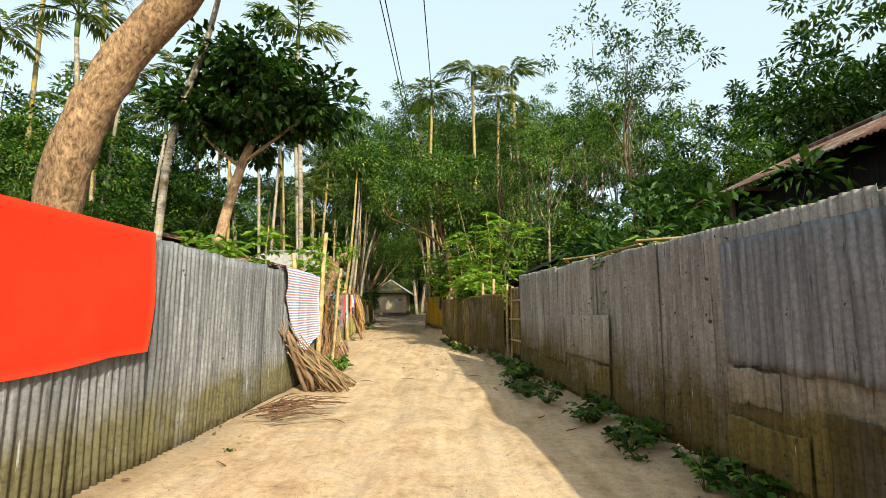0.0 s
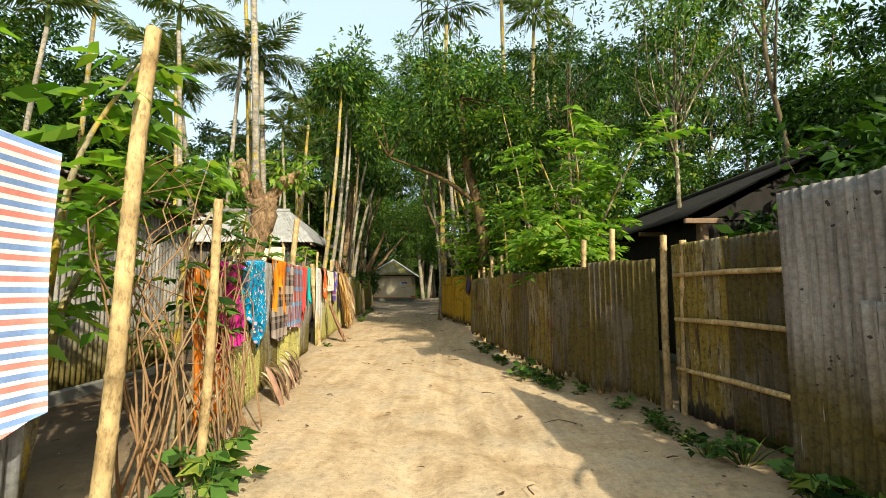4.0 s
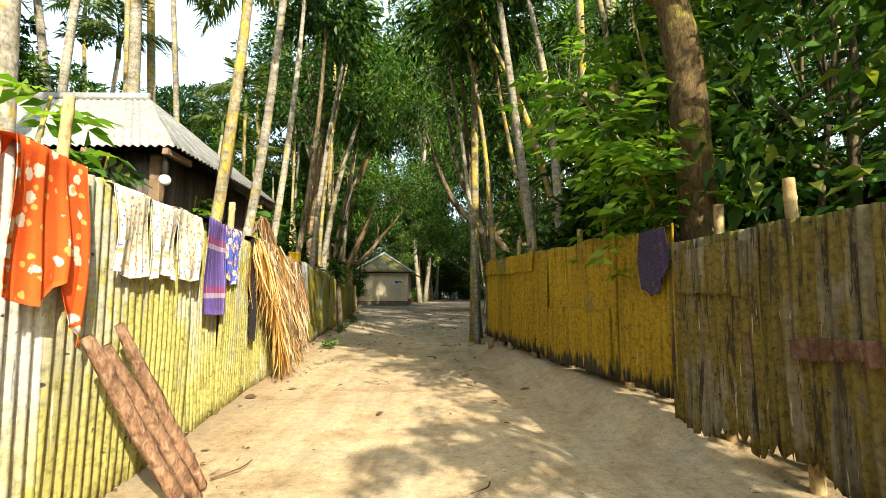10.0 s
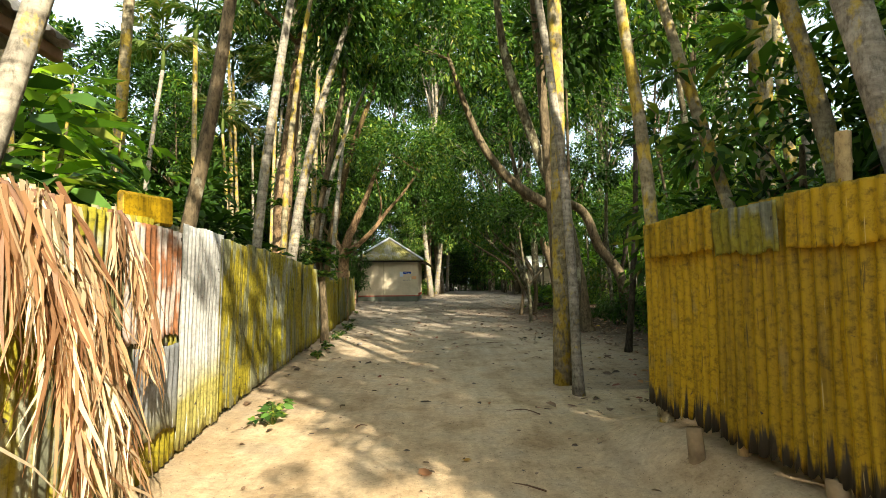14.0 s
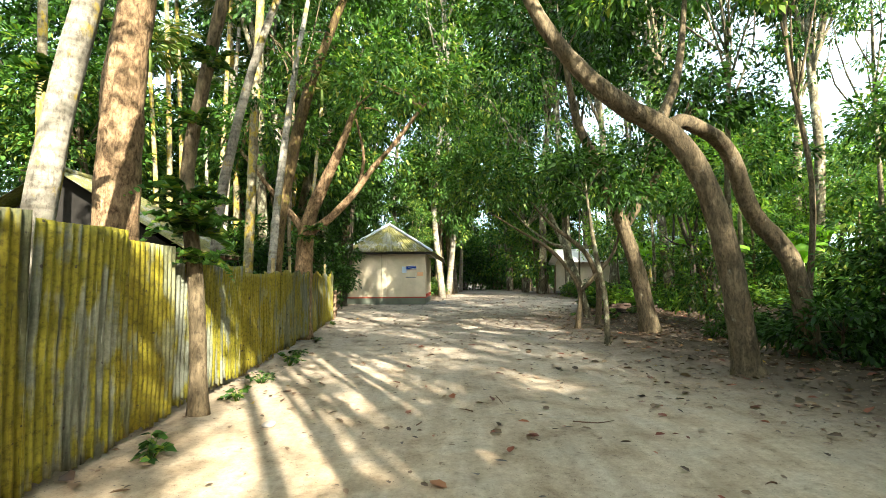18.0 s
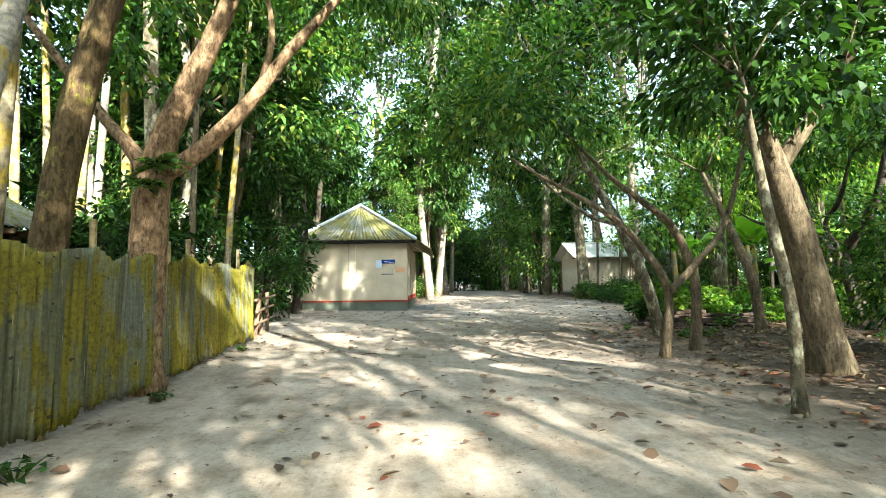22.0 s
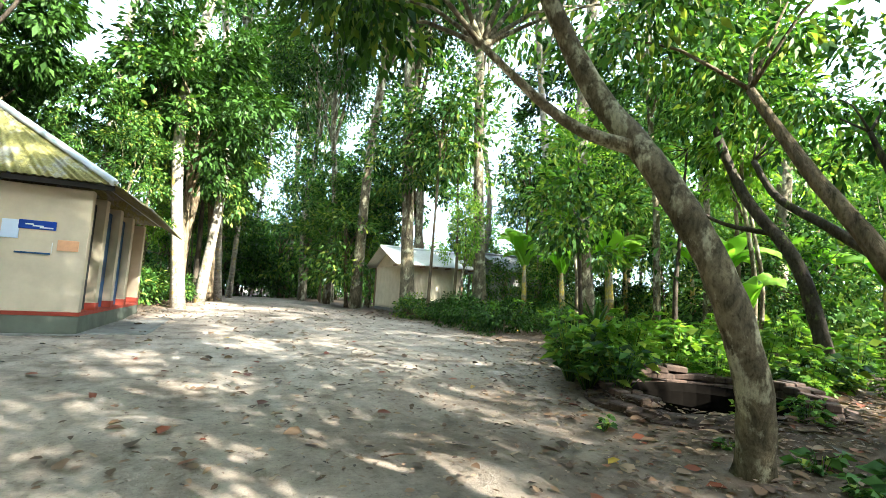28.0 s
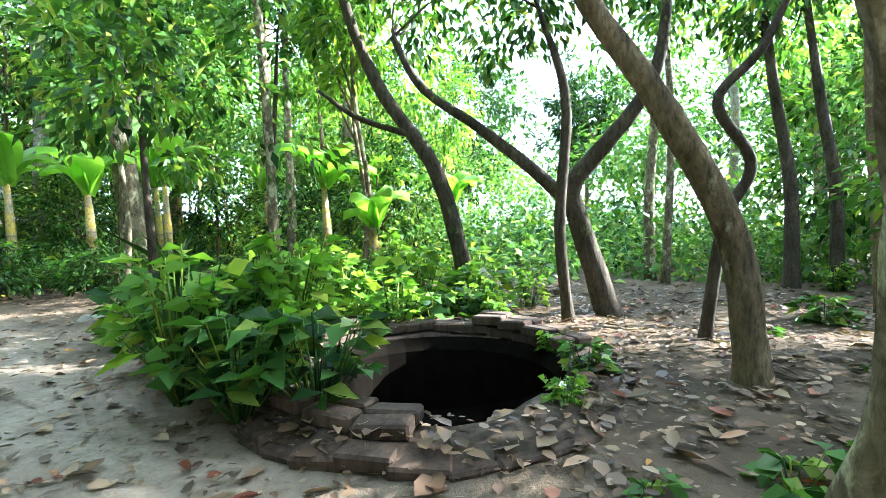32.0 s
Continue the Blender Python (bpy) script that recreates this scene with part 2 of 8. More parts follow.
def tin_mat(name, base, light, moss, moss_amount, rust=0.15, metal=0.25, rough=0.55, low_moss=0.0, blotch=None, drip=0.0, spots=0.0):
    """Old corrugated iron: zinc, moss or algae in upright streaks, rust and dirt."""
    m, nt, b = material(name, rough, metal, 0.3)
    w = world_coords(nt, (1, 1, 1))
    streak = noise_tex(nt, 1.0, 5, 0.6, vector=world_coords(nt, (7, 7, 0.55)))
    patch = noise_tex(nt, 1.6, 4, 0.6, vector=w)
    fine = noise_tex(nt, 28, 4, 0.7, vector=w)
    zinc = ramp(nt, streak, [(0.3, base), (0.7, light)])
    zinc = mixc(nt, 0.8, zinc, ramp(nt, fine, [(0.32, (0.6, 0.59, 0.57)), (0.62, (1.15, 1.15, 1.15))]), "MULTIPLY")
    green = ramp(nt, fine, [(0.3, tuple(c * 0.36 for c in moss)), (0.52, moss), (0.75, tuple(c * 1.15 for c in moss))])
    mask = nt.nodes.new("ShaderNodeMath")
    mask.operation = "ADD"
    nt.links.new(streak, mask.inputs[0])
    nt.links.new(patch, mask.inputs[1])
    fac = ramp(nt, mask.outputs[0], [(max(0.0, 0.93 - moss_amount), (0, 0, 0)), (min(1.0, 1.07 - moss_amount), (1, 1, 1))])
    if low_moss:
        sep = nt.nodes.new("ShaderNodeSeparateXYZ")
        nt.links.new(w, sep.inputs[0])
        mr = node(nt, "ShaderNodeMapRange", From_Min=0.25, From_Max=0.25 + low_moss, To_Min=1.3, To_Max=0.0)
        nt.links.new(sep.outputs["Z"], mr.inputs["Value"])
        ad = nt.nodes.new("ShaderNodeMath")
        ad.operation, ad.use_clamp = "ADD", True
        mu = nt.nodes.new("ShaderNodeMath")
        mu.operation = "MULTIPLY"
        nt.links.new(mr.outputs[0], mu.inputs[0])
        nt.links.new(ramp(nt, patch, [(0.3, (0.3, 0.3, 0.3)), (0.6, (1.3, 1.3, 1.3))]), mu.inputs[1])
        nt.links.new(mu.outputs[0], ad.inputs[0])
        nt.links.new(fac, ad.inputs[1])
        fac = ad.outputs[0]
    col = mixc(nt, fac, zinc, green)
    if blotch:
        # old paint and algae have flaked off in ragged upright patches
        bl = noise_tex(nt, 1.0, 9, 0.74, vector=world_coords(nt, (15, 15, 1.7)), distortion=0.4)
        col = mixc(nt, ramp(nt, bl, [(0.62 - blotch[0], (0, 0, 0)), (0.65 - blotch[0], (1, 1, 1))]), col, blotch[1])
        b2 = noise_tex(nt, 1.0, 8, 0.7, vector=world_coords(nt, (17, 17, 2.4)))
        col = mixc(nt, ramp(nt, b2, [(0.66, (0, 0, 0)), (0.69, (1, 1, 1))]), col, light)
    if drip:
        # black streaks where the lower edge stays wet
        sp = nt.nodes.new("ShaderNodeSeparateXYZ")
        nt.links.new(w, sp.inputs[0])
        foot = 0.26 if drip > 0.3 else 0.06
        zr = node(nt, "ShaderNodeMapRange", From_Min=foot, From_Max=foot + drip, To_Min=0.28, To_Max=-0.3)
        nt.links.new(sp.outputs["Z"], zr.inputs["Value"])
        da = nt.nodes.new("ShaderNodeMath")
        da.operation = "ADD"
        nt.links.new(noise_tex(nt, 1.0, 5, 0.6, vector=world_coords(nt, (15, 15, 1.1))), da.inputs[0])
        nt.links.new(zr.outputs[0], da.inputs[1])
        col = mixc(nt, ramp(nt, da.outputs[0], [(0.56, (0, 0, 0)), (0.64, (1, 1, 1))]), col, (0.035, 0.028, 0.018))
    if spots:
        dots = noise_tex(nt, 17.0, 2, 0.5, vector=w)
        col = mixc(nt, ramp(nt, dots, [(0.74 - spots, (0, 0, 0)), (0.77 - spots, (1, 1, 1))]), col, (0.04, 0.03, 0.025))
        line = noise_tex(nt, 1.0, 6, 0.7, vector=world_coords(nt, (19, 19, 0.9)))
        col = mixc(nt, 0.75, col, ramp(nt, line, [(0.34, (0.42, 0.4, 0.37)), (0.5, (1, 1, 1)), (0.68, (1.22, 1.2, 1.16))]), "MULTIPLY")
        # short pale scratches and dark hairlines, upright
        scr = noise_tex(nt, 1.0, 3, 0.6, vector=world_coords(nt, (46, 46, 2.6)))
        col = mixc(nt, ramp(nt, scr, [(0.67, (0, 0, 0)), (0.71, (0.7, 0.7, 0.7))]), col, tuple(min(0.7, c * 1.25) for c in light))
        col = mixc(nt, ramp(nt, scr, [(0.3, (0.75, 0.75, 0.75)), (0.34, (0, 0, 0))]), col, tuple(c * 0.25 for c in base))
    r = noise_tex(nt, 2.3, 6, 0.7, vector=world_coords(nt, (1.3, 1.3, 0.6)))
    rf = ramp(nt, r, [(0.66 - rust * 0.5, (0, 0, 0)), (0.74 - rust * 0.5, (1, 1, 1))])
    col = mixc(nt, rf, col, ramp(nt, fine, [(0.3, (0.05, 0.022, 0.012)), (0.7, (0.17, 0.075, 0.035))]))
    # each sheet has aged a little differently
    col = mixc(nt, 0.6, col, ramp(nt, obj_random(nt), [(0.0, (0.7, 0.7, 0.72)), (1.0, (1.2, 1.18, 1.12))]), "MULTIPLY")
    nt.links.new(col, b.inputs["Base Color"])
    mm = nt.nodes.new("ShaderNodeMath")
    mm.operation, mm.inputs[1].default_value = "MULTIPLY_ADD", -metal
    mm.inputs[2].default_value = metal
    nt.links.new(fac, mm.inputs[0])
    nt.links.new(mm.outputs[0], b.inputs["Metallic"])
    bump(nt, b, fine, 0.25, 0.004)
    return m


def bark_mat(name, dark, light, scale=(6, 6, 1.6), lichen=None, amount=0.0, strength=0.8, rings=0.0):
    m, nt, b = material(name, 0.9, spec=0.15)
    c = coords(nt, scale)
    n1 = noise_tex(nt, 2.0, 6, 0.65, vector=c, distortion=0.6)
    n2 = noise_tex(nt, 6.5, 5, 0.65, vector=coords(nt, (1, 1, 0.6)))
    n3 = noise_tex(nt, 1.6, 3, 0.5, vector=coords(nt))
    col = ramp(nt, n1, [(0.3, dark), (0.7, light)])
    if rings:
        wv = node(nt, "ShaderNodeTexWave", Scale=rings, Distortion=1.2, Detail=2.0)
        wv.bands_direction = "Z"
        nt.links.new(coords(nt), wv.inputs["Vector"])
        col = mixc(nt, 0.35, col, ramp(nt, wv.outputs["Fac"], [(0.0, (0.45, 0.42, 0.38)), (0.18, (1, 1, 1))]), "MULTIPLY")
    if lichen:
        col = mixc(nt, ramp(nt, n2, [(0.62 - amount, (0, 0, 0)), (0.70 - amount, (1, 1, 1))]), col, lichen)
    col = mixc(nt, 0.7, col, ramp(nt, n3, [(0.35, (0.6, 0.58, 0.52)), (0.65, (1.25, 1.22, 1.15))]), "MULTIPLY")
    grain = noise_tex(nt, 38, 4, 0.7, vector=coords(nt, (1, 1, 0.45)))
    col = mixc(nt, 0.8, col, ramp(nt, grain, [(0.34, (0.42, 0.4, 0.38)), (0.5, (1, 1, 1)), (0.68, (1.25, 1.24, 1.2))]), "MULTIPLY")
    nt.links.new(col, b.inputs["Base Color"])
    bump(nt, b, n1, strength, 0.03)
    return m


def leaf_mat(name, dark, light, trans=0.35, tip=None):
    """Thin leaf: diffuse and shine, with light passing through; each leaf differs."""
    m = bpy.data.materials.new(name)
    m.use_nodes = True
    nt = m.node_tree
    b = nt.nodes["Principled BSDF"]
    b.inputs["Roughness"].default_value = 0.45
    b.inputs["Specular IOR Level"].default_value = 0.16
    r = island_random(nt)
    stops = [(0.0, dark), (0.75, light)]
    if tip:
        stops.append((0.97, tip))
    col = ramp(nt, r, stops)
    col = mixc(nt, 0.45, col, ramp(nt, obj_random(nt), [(0, (0.75, 0.8, 0.75)), (1, (1.2, 1.12, 1.0))]), "MULTIPLY")
    nt.links.new(col, b.inputs["Base Color"])
    tr = nt.nodes.new("ShaderNodeBsdfTranslucent")
    nt.links.new(mixc(nt, 1.0, col, (1.5, 1.7, 0.6), "MULTIPLY"), tr.inputs["Color"])
    mx = nt.nodes.new("ShaderNodeMixShader")
    mx.inputs[0].default_value = trans
    nt.links.new(b.outputs[0], mx.inputs[1])
    nt.links.new(tr.outputs[0], mx.inputs[2])
    nt.links.new(mx.outputs[0], nt.nodes["Material Output"].inputs["Surface"])
    return m


def plain(name, col, rough=0.8, vary=0.25, scale=6.0, spec=0.2, bumps=0.15):
    m, nt, b = material(name, rough, spec=spec)
    n = noise_tex(nt, scale, 5, 0.6, vector=coords(nt))
    c = mixc(nt, 1.0, tuple(col), ramp(nt, n, [(0.3, (1 - vary,) * 3), (0.7, (1 + vary * 0.5,) * 3)]), "MULTIPLY")
    nt.links.new(c, b.inputs["Base Color"])
    bump(nt, b, n, bumps, 0.01)
    return m


DIRT = dirt_mat()
TIN_GREY = tin_mat("tin_zinc_grey", (0.13, 0.135, 0.145), (0.3, 0.305, 0.32), (0.11, 0.1, 0.05), -0.35, -0.1, 0.3, 0.45, low_moss=0.35, spots=0.02)
TIN_PALE = tin_mat("tin_pale_weathered", (0.19, 0.17, 0.15), (0.4, 0.37, 0.335), (0.13, 0.1, 0.025), -0.2, 0.0, 0.1, 0.7, low_moss=0.75, spots=0.045)
TIN_OLIVE = tin_mat("tin_mossy_olive", (0.24, 0.22, 0.15), (0.56, 0.53, 0.42), (0.36, 0.32, 0.1), -0.05, 0.02, 0.1, 0.6, low_moss=0.9, spots=0.02)
TIN_BROWN = tin_mat("tin_brown_mossy", (0.11, 0.082, 0.034), (0.42, 0.36, 0.245), (0.18, 0.13, 0.022), 0.04, 0.1, 0.02, 0.8, blotch=(0.07, (0.05, 0.034, 0.018)), drip=0.22, spots=0.04)
TIN_YELLOW = tin_mat("tin_yellow_algae", (0.17, 0.13, 0.04), (0.4, 0.31, 0.13), (0.34, 0.212, 0.005), 0.26, 0.02, 0.05, 0.6, drip=0.5, spots=0.004)
TIN_GOLD = tin_mat("tin_golden_moss", (0.085, 0.085, 0.034), (0.31, 0.3, 0.18), (0.215, 0.175, 0.012), 0.02, 0.02, 0.05, 0.65, spots=0.04)
TIN_YGREY = tin_mat("tin_yellow_grey", (0.09, 0.095, 0.06), (0.38, 0.38, 0.29), (0.22, 0.19, 0.016), 0.02, 0.03, 0.1, 0.6, spots=0.03)
TIN_WHITE = tin_mat("tin_bright_zinc", (0.42, 0.41, 0.38), (0.66, 0.64, 0.6), (0.32, 0.28, 0.08), -0.1, 0.04, 0.25, 0.5, low_moss=0.5, spots=0.02)
TIN_PATCH = tin_mat("tin_rust_patched", (0.45, 0.38, 0.34), (0.62, 0.55, 0.5), (0.3, 0.12, 0.05), 0.02, 0.12, 0.1, 0.65, spots=0.03)
TIN_MUD = tin_mat("tin_brown_algae", (0.05, 0.038, 0.02), (0.2, 0.165, 0.105), (0.09, 0.068, 0.014), 0.02, 0.1, 0.03, 0.8, blotch=(0.0, (0.045, 0.032, 0.018)), spots=0.06)
TIN_RUST = tin_mat("tin_rusty", (0.3, 0.27, 0.25), (0.45, 0.42, 0.4), (0.2, 0.1, 0.06), 0.05, 0.4, 0.15, 0.7)
# dark brown tin that also stands for the shade of an open verandah
TIN_SHADE = tin_mat("tin_brown_verandah_shade", (0.05, 0.04, 0.033), (0.13, 0.11, 0.095), (0.08, 0.07, 0.04), -0.1, 0.1, 0.05, 0.8)
TIN_ROOF = tin_mat("tin_roof_grey", (0.24, 0.23, 0.22), (0.38, 0.37, 0.36), (0.2, 0.18, 0.08), -0.2, 0.06, 0.2, 0.55)
TIN_ROOFY = tin_mat("tin_roof_mossy", (0.2, 0.19, 0.15), (0.36, 0.35, 0.28), (0.21, 0.19, 0.06), 0.06, 0.03, 0.15, 0.6)
BARK_BROWN = bark_mat("bark_brown", (0.055, 0.043, 0.027), (0.24, 0.18, 0.11), (7, 7, 2.2), (0.3, 0.27, 0.2), -0.02, 1.0)
BARK_MOSSY = bark_mat("bark_mossy_brown", (0.045, 0.03, 0.015), (0.17, 0.115, 0.05), (9, 9, 3), (0.22, 0.19, 0.04), 0.04, 1.0)
BARK_ROUGH = bark_mat("bark_rough_tan", (0.07, 0.04, 0.022), (0.44, 0.29, 0.165), (10, 10, 5), strength=1.0)
BARK_GREY = bark_mat("bark_smooth_grey", (0.045, 0.038, 0.024), (0.23, 0.19, 0.12), (5, 5, 3), (0.4, 0.37, 0.25), 0.1, 0.7)
BARK_SPOT = bark_mat("bark_tan_spotted", (0.2, 0.12, 0.07), (0.42, 0.28, 0.17), (4, 4, 2.5), (0.62, 0.54, 0.42), 0.02, 0.4)
BARK_DARK = bark_mat("bark_dark", (0.03, 0.024, 0.018), (0.10, 0.08, 0.06), (6, 6, 1.6), (0.14, 0.17, 0.05), 0.0)
BARK_PALM = bark_mat("bark_palm_pale", (0.15, 0.13, 0.105), (0.4, 0.36, 0.3), (3, 3, 6), (0.36, 0.27, 0.07), 0.05, 0.4, rings=2.4)
BARK_YELLOW = bark_mat("bark_palm_yellow", (0.16, 0.13, 0.075), (0.4, 0.34, 0.23), (3, 3, 6), (0.42, 0.3, 0.055), 0.13, 0.4, rings=2.0)
LEAF_DARK = leaf_mat("leaf_dark", (0.006, 0.02, 0.004), (0.05, 0.105, 0.018), 0.22)
LEAF_MID = leaf_mat("leaf_mid", (0.011, 0.036, 0.008), (0.1, 0.2, 0.038), 0.3, (0.24, 0.27, 0.045))
LEAF_LIGHT = leaf_mat("leaf_light", (0.07, 0.16, 0.018), (0.21, 0.33, 0.045), 0.45, (0.3, 0.36, 0.06))
LEAF_FRESH = leaf_mat("leaf_fresh", (0.04, 0.1, 0.022), (0.14, 0.25, 0.065), 0.35, (0.24, 0.3, 0.06))
LEAF_PALM = leaf_mat("leaf_palm", (0.04, 0.08, 0.016), (0.13, 0.17, 0.04), 0.3, (0.22, 0.18, 0.07))
LEAF_DRY = leaf_mat("leaf_dry_fibre", (0.16, 0.075, 0.038), (0.46, 0.27, 0.15), 0.2, (0.62, 0.49, 0.34))
LITTER = leaf_mat("leaf_litter", (0.05, 0.03, 0.02), (0.2, 0.12, 0.072), 0.05, (0.33, 0.23, 0.15))
LITTER_RED = leaf_mat("leaf_litter_red", (0.09, 0.026, 0.016), (0.27, 0.08, 0.04), 0.08, (0.36, 0.17, 0.08))
LITTER_GOLD = leaf_mat("leaf_litter_gold", (0.3, 0.13, 0.03), (0.5, 0.33, 0.05), 0.15)
BAMBOO = bark_mat("bamboo_dry", (0.3, 0.2, 0.09), (0.56, 0.42, 0.22), (3, 3, 1.2), (0.3, 0.25, 0.12), -0.05, 0.2, rings=0.7)
WOOD = plain("grey_brown_wood", (0.22, 0.14, 0.085), 0.85, 0.4, 9)
STICK = plain("dry_stick", (0.27, 0.18, 0.095), 0.85, 0.45, 7)
WALL_CREAM = plain("cream_wall_paint", (0.56, 0.47, 0.33), 0.85, 0.16, 2.2)
CONCRETE = plain("grey_concrete", (0.19, 0.18, 0.155), 0.9, 0.35, 4)
# near-black brown for house walls, the low shed's roof and small fittings
DARK = plain("near_black_brown", (0.02, 0.017, 0.014), 0.9, 0.3, 5)

# ---- ground ----
def smooth_lerp(pts, y):
    for (y0, a), (y1, b) in zip(pts, pts[1:]):
        if y <= y1:
            t = (y - y0) / (y1 - y0)
            return a + (b - a) * t
    return pts[-1][1]


LEFT_EDGE = [(-60, -2.6), (8, -2.3), (13, -2.7), (16.5, -3.4), (22, -4.0), (27, -4.6), (33, -5.2), (42, -6.2), (44, -9.0), (52, -3.4), (60, -2.6), (90, -1.0), (400, 0)]
RIGHT_EDGE = [(-60, 2.5), (6, 2.1), (10, 1.7), (12.5, 0.9), (16, 0.5), (20, 0.0), (24.5, -0.6), (27, 0.2), (30, 1.6), (36, 0.9), (41, 1.1), (46, 3.9), (52, 4.8), (60, 4.6), (90, 3.0), (400, 2)]


def build_ground():
    xs = np.unique(np.concatenate([np.linspace(-1500, -30, 14), np.linspace(-30, -9, 22), np.arange(-9, -5, 0.2), np.arange(-5, 3.01, 0.1), np.arange(3.2, 9.01, 0.2), np.linspace(9, 30, 22), np.linspace(30, 1500, 14)]).round(3))
    ys = np.unique(np.concatenate([np.linspace(-1500, -20, 10), np.linspace(-20, -3, 10), np.arange(-3, 30, 0.125), np.arange(30, 62.01, 0.2), np.linspace(62, 120, 40), np.linspace(120, 1800, 14)]).round(3))
    verts, soil, mould = [], [], []
    for y in ys:
        le, re = smooth_lerp(LEFT_EDGE, y), smooth_lerp(RIGHT_EDGE, y)
        for x in xs:
            z = ground_z(x, y)
            off = max(le - x, x - re)
            s = min(max(off / 1.4 + 0.25, 0.0), 1.0)
            if abs(x) < 10 and -4 < y < 64:
                z += 0.035 * noise.noise((x * 0.7, y * 0.5, 3)) + 0.012 * noise.noise((x * 3, y * 3, 1)) + 0.009 * noise.noise((x * 9, y * 6, 2))
                # wheel ruts near the start
                mid = (le + re) / 2
                k = math.exp(-((y - 9.5) / 6.5) ** 2)
                z -= 0.11 * k * sum(math.exp(-((x - mid - c + 0.12 * math.sin(y * 1.7)) / 0.13) ** 2) for c in (-0.55, 0.35, 0.75)) * (0.6 + 0.6 * noise.noise((x, y * 1.3, 5)))
                z += 0.12 * s
                if y > 25.5 and x < 0:
                    z -= 0.04 * s
                # the bank below the yellow fence
                if 18.5 < y < 26:
                    fx = smooth_lerp([(18, 0.15), (21.9, -0.43), (25, -0.85), (27, -0.95)], y)
                    k = min(max((x - fx + 0.5) / 0.55, 0.0), 1.0) * min(1.0, (y - 18.5) / 1.5, (26 - y) / 1.2)
                    z += 0.22 * k * k * (3 - 2 * k) * max(0.3, 1 - max(0.0, x - 0.6))
            verts.append((x, y, z))
            soil.append(s)
            near_well = 1.15 - math.hypot((x - 2.6) / 4.4, (y - 41.2) / 3.6)
            mould.append(min(max(max(near_well, (off + 1.7) / 2.0 if x > re - 2 and y > 27 else 0.0), 0.0), 1.0))
    nx = len(xs)
    faces = [(j * nx + i, j * nx + i + 1, (j + 1) * nx + i + 1, (j + 1) * nx + i) for j in range(len(ys) - 1) for i in range(nx - 1)]
    def centre(f):
        return sum(verts[i][0] for i in f) / 4 - 2.85, sum(verts[i][1] for i in f) / 4 - 42.2
    faces = [f for f in faces if math.hypot(*centre(f)) > 0.93]
    me = quads_mesh("ground", verts, faces, DIRT, smooth=True)
    at = me.attributes.new("soil", "FLOAT", "POINT")
    at.data.foreach_set("value", np.array(soil, np.float32))
    at = me.attributes.new("mould", "FLOAT", "POINT")
    at.data.foreach_set("value", np.array(mould, np.float32))
    return tagged(new("ground", me), "packed sandy dirt path with bare dark soil beside it", "ground", kind="structure")


GROUND = build_ground()


# ---- corrugated fences ----
def sheet_mesh(name, width, height, mat, seed, ragged=0.02, sag=0.0, pitch=0.076, amp=0.0135, top_ragged=0.01, cut=0.0):
    """A corrugated iron sheet in the x-z plane, 3 mm thick, with a worn lower edge."""
    r = rng(seed)
    cols = max(6, int(width / pitch * 6))
    zs = np.array([0.0, 0.08, 0.25, 0.5, 0.75, 0.94, 1.0])
    x = np.linspace(0, width, cols + 1)
    dent = [(r.uniform(0, width), r.uniform(0, 1), r.uniform(0.06, 0.2), r.uniform(-0.014, 0.014)) for _ in range(5)]
    phase = r.uniform(0, 6.28)
    low = np.interp(x, np.linspace(0, width, 9), r.uniform(0, ragged, 9)) + r.uniform(0, ragged * 0.6, cols + 1) * (r.uniform(0, 1, cols + 1) < 0.5)
    top = np.interp(x, np.linspace(0, width, 5), r.uniform(-top_ragged, top_ragged, 5))
    verts = []
    for side in (0.0, 0.003):
        for t in zs:
            for i, xx in enumerate(x):
                z = low[i] + cut * xx + (height + top[i] - low[i] - cut * xx) * t
                y = amp * math.sin(2 * math.pi * xx / pitch + phase) + sag * math.sin(math.pi * t) + side
                for dx, dz, s, a in dent:
                    y += a * math.exp(-(((xx - dx) / s) ** 2 + ((t - dz) * height / s) ** 2))
                verts.append((xx, y, z))
    n, rows = cols + 1, len(zs)
    faces = []
    for s in (0, 1):
        o = s * n * rows
        for j in range(rows - 1):
            for i in range(cols):
                q = (o + j * n + i, o + j * n + i + 1, o + (j + 1) * n + i + 1, o + (j + 1) * n + i)
                faces.append(q if s == 0 else q[::-1])
    b = n * rows
    for i in range(cols):
        faces.append((i, b + i, b + i + 1, i + 1))
        t = (rows - 1) * n
        faces.append((t + i, t + i + 1, b + t + i + 1, b + t + i))
    for j in range(rows - 1):
        faces.append((j * n, (j + 1) * n, b + (j + 1) * n, b + j * n))
        e = n - 1
        faces.append((j * n + e, b + j * n + e, b + (j + 1) * n + e, (j + 1) * n + e))
    return quads_mesh(name, verts, faces, mat, smooth=True)


def bamboo_mesh(name, length, r0, mat, seed, taper=0.85):
    """A bamboo pole with swollen joints and a cut top."""
    r = rng(seed)
    pts, rad = [], []
    z = 0.0
    while z < length:
        step = float(r.uniform(0.24, 0.36))
        for dz, k in ((0.0, 1.14), (0.02, 1.0), (step - 0.02, 1.0)):
            zz = min(z + dz, length)
            pts.append((0.012 * math.sin(zz * 2 + seed), 0.012 * math.cos(zz * 1.7 + seed), zz))
            rad.append(r0 * k * (1 - (1 - taper) * zz / length))
        z += step
    pts.append((pts[-1][0], pts[-1][1], length + 0.002))
    rad.append(rad[-1] * 0.98)
    return tube(name, pts, rad, mat, 9)


SHEET_NO = [0]


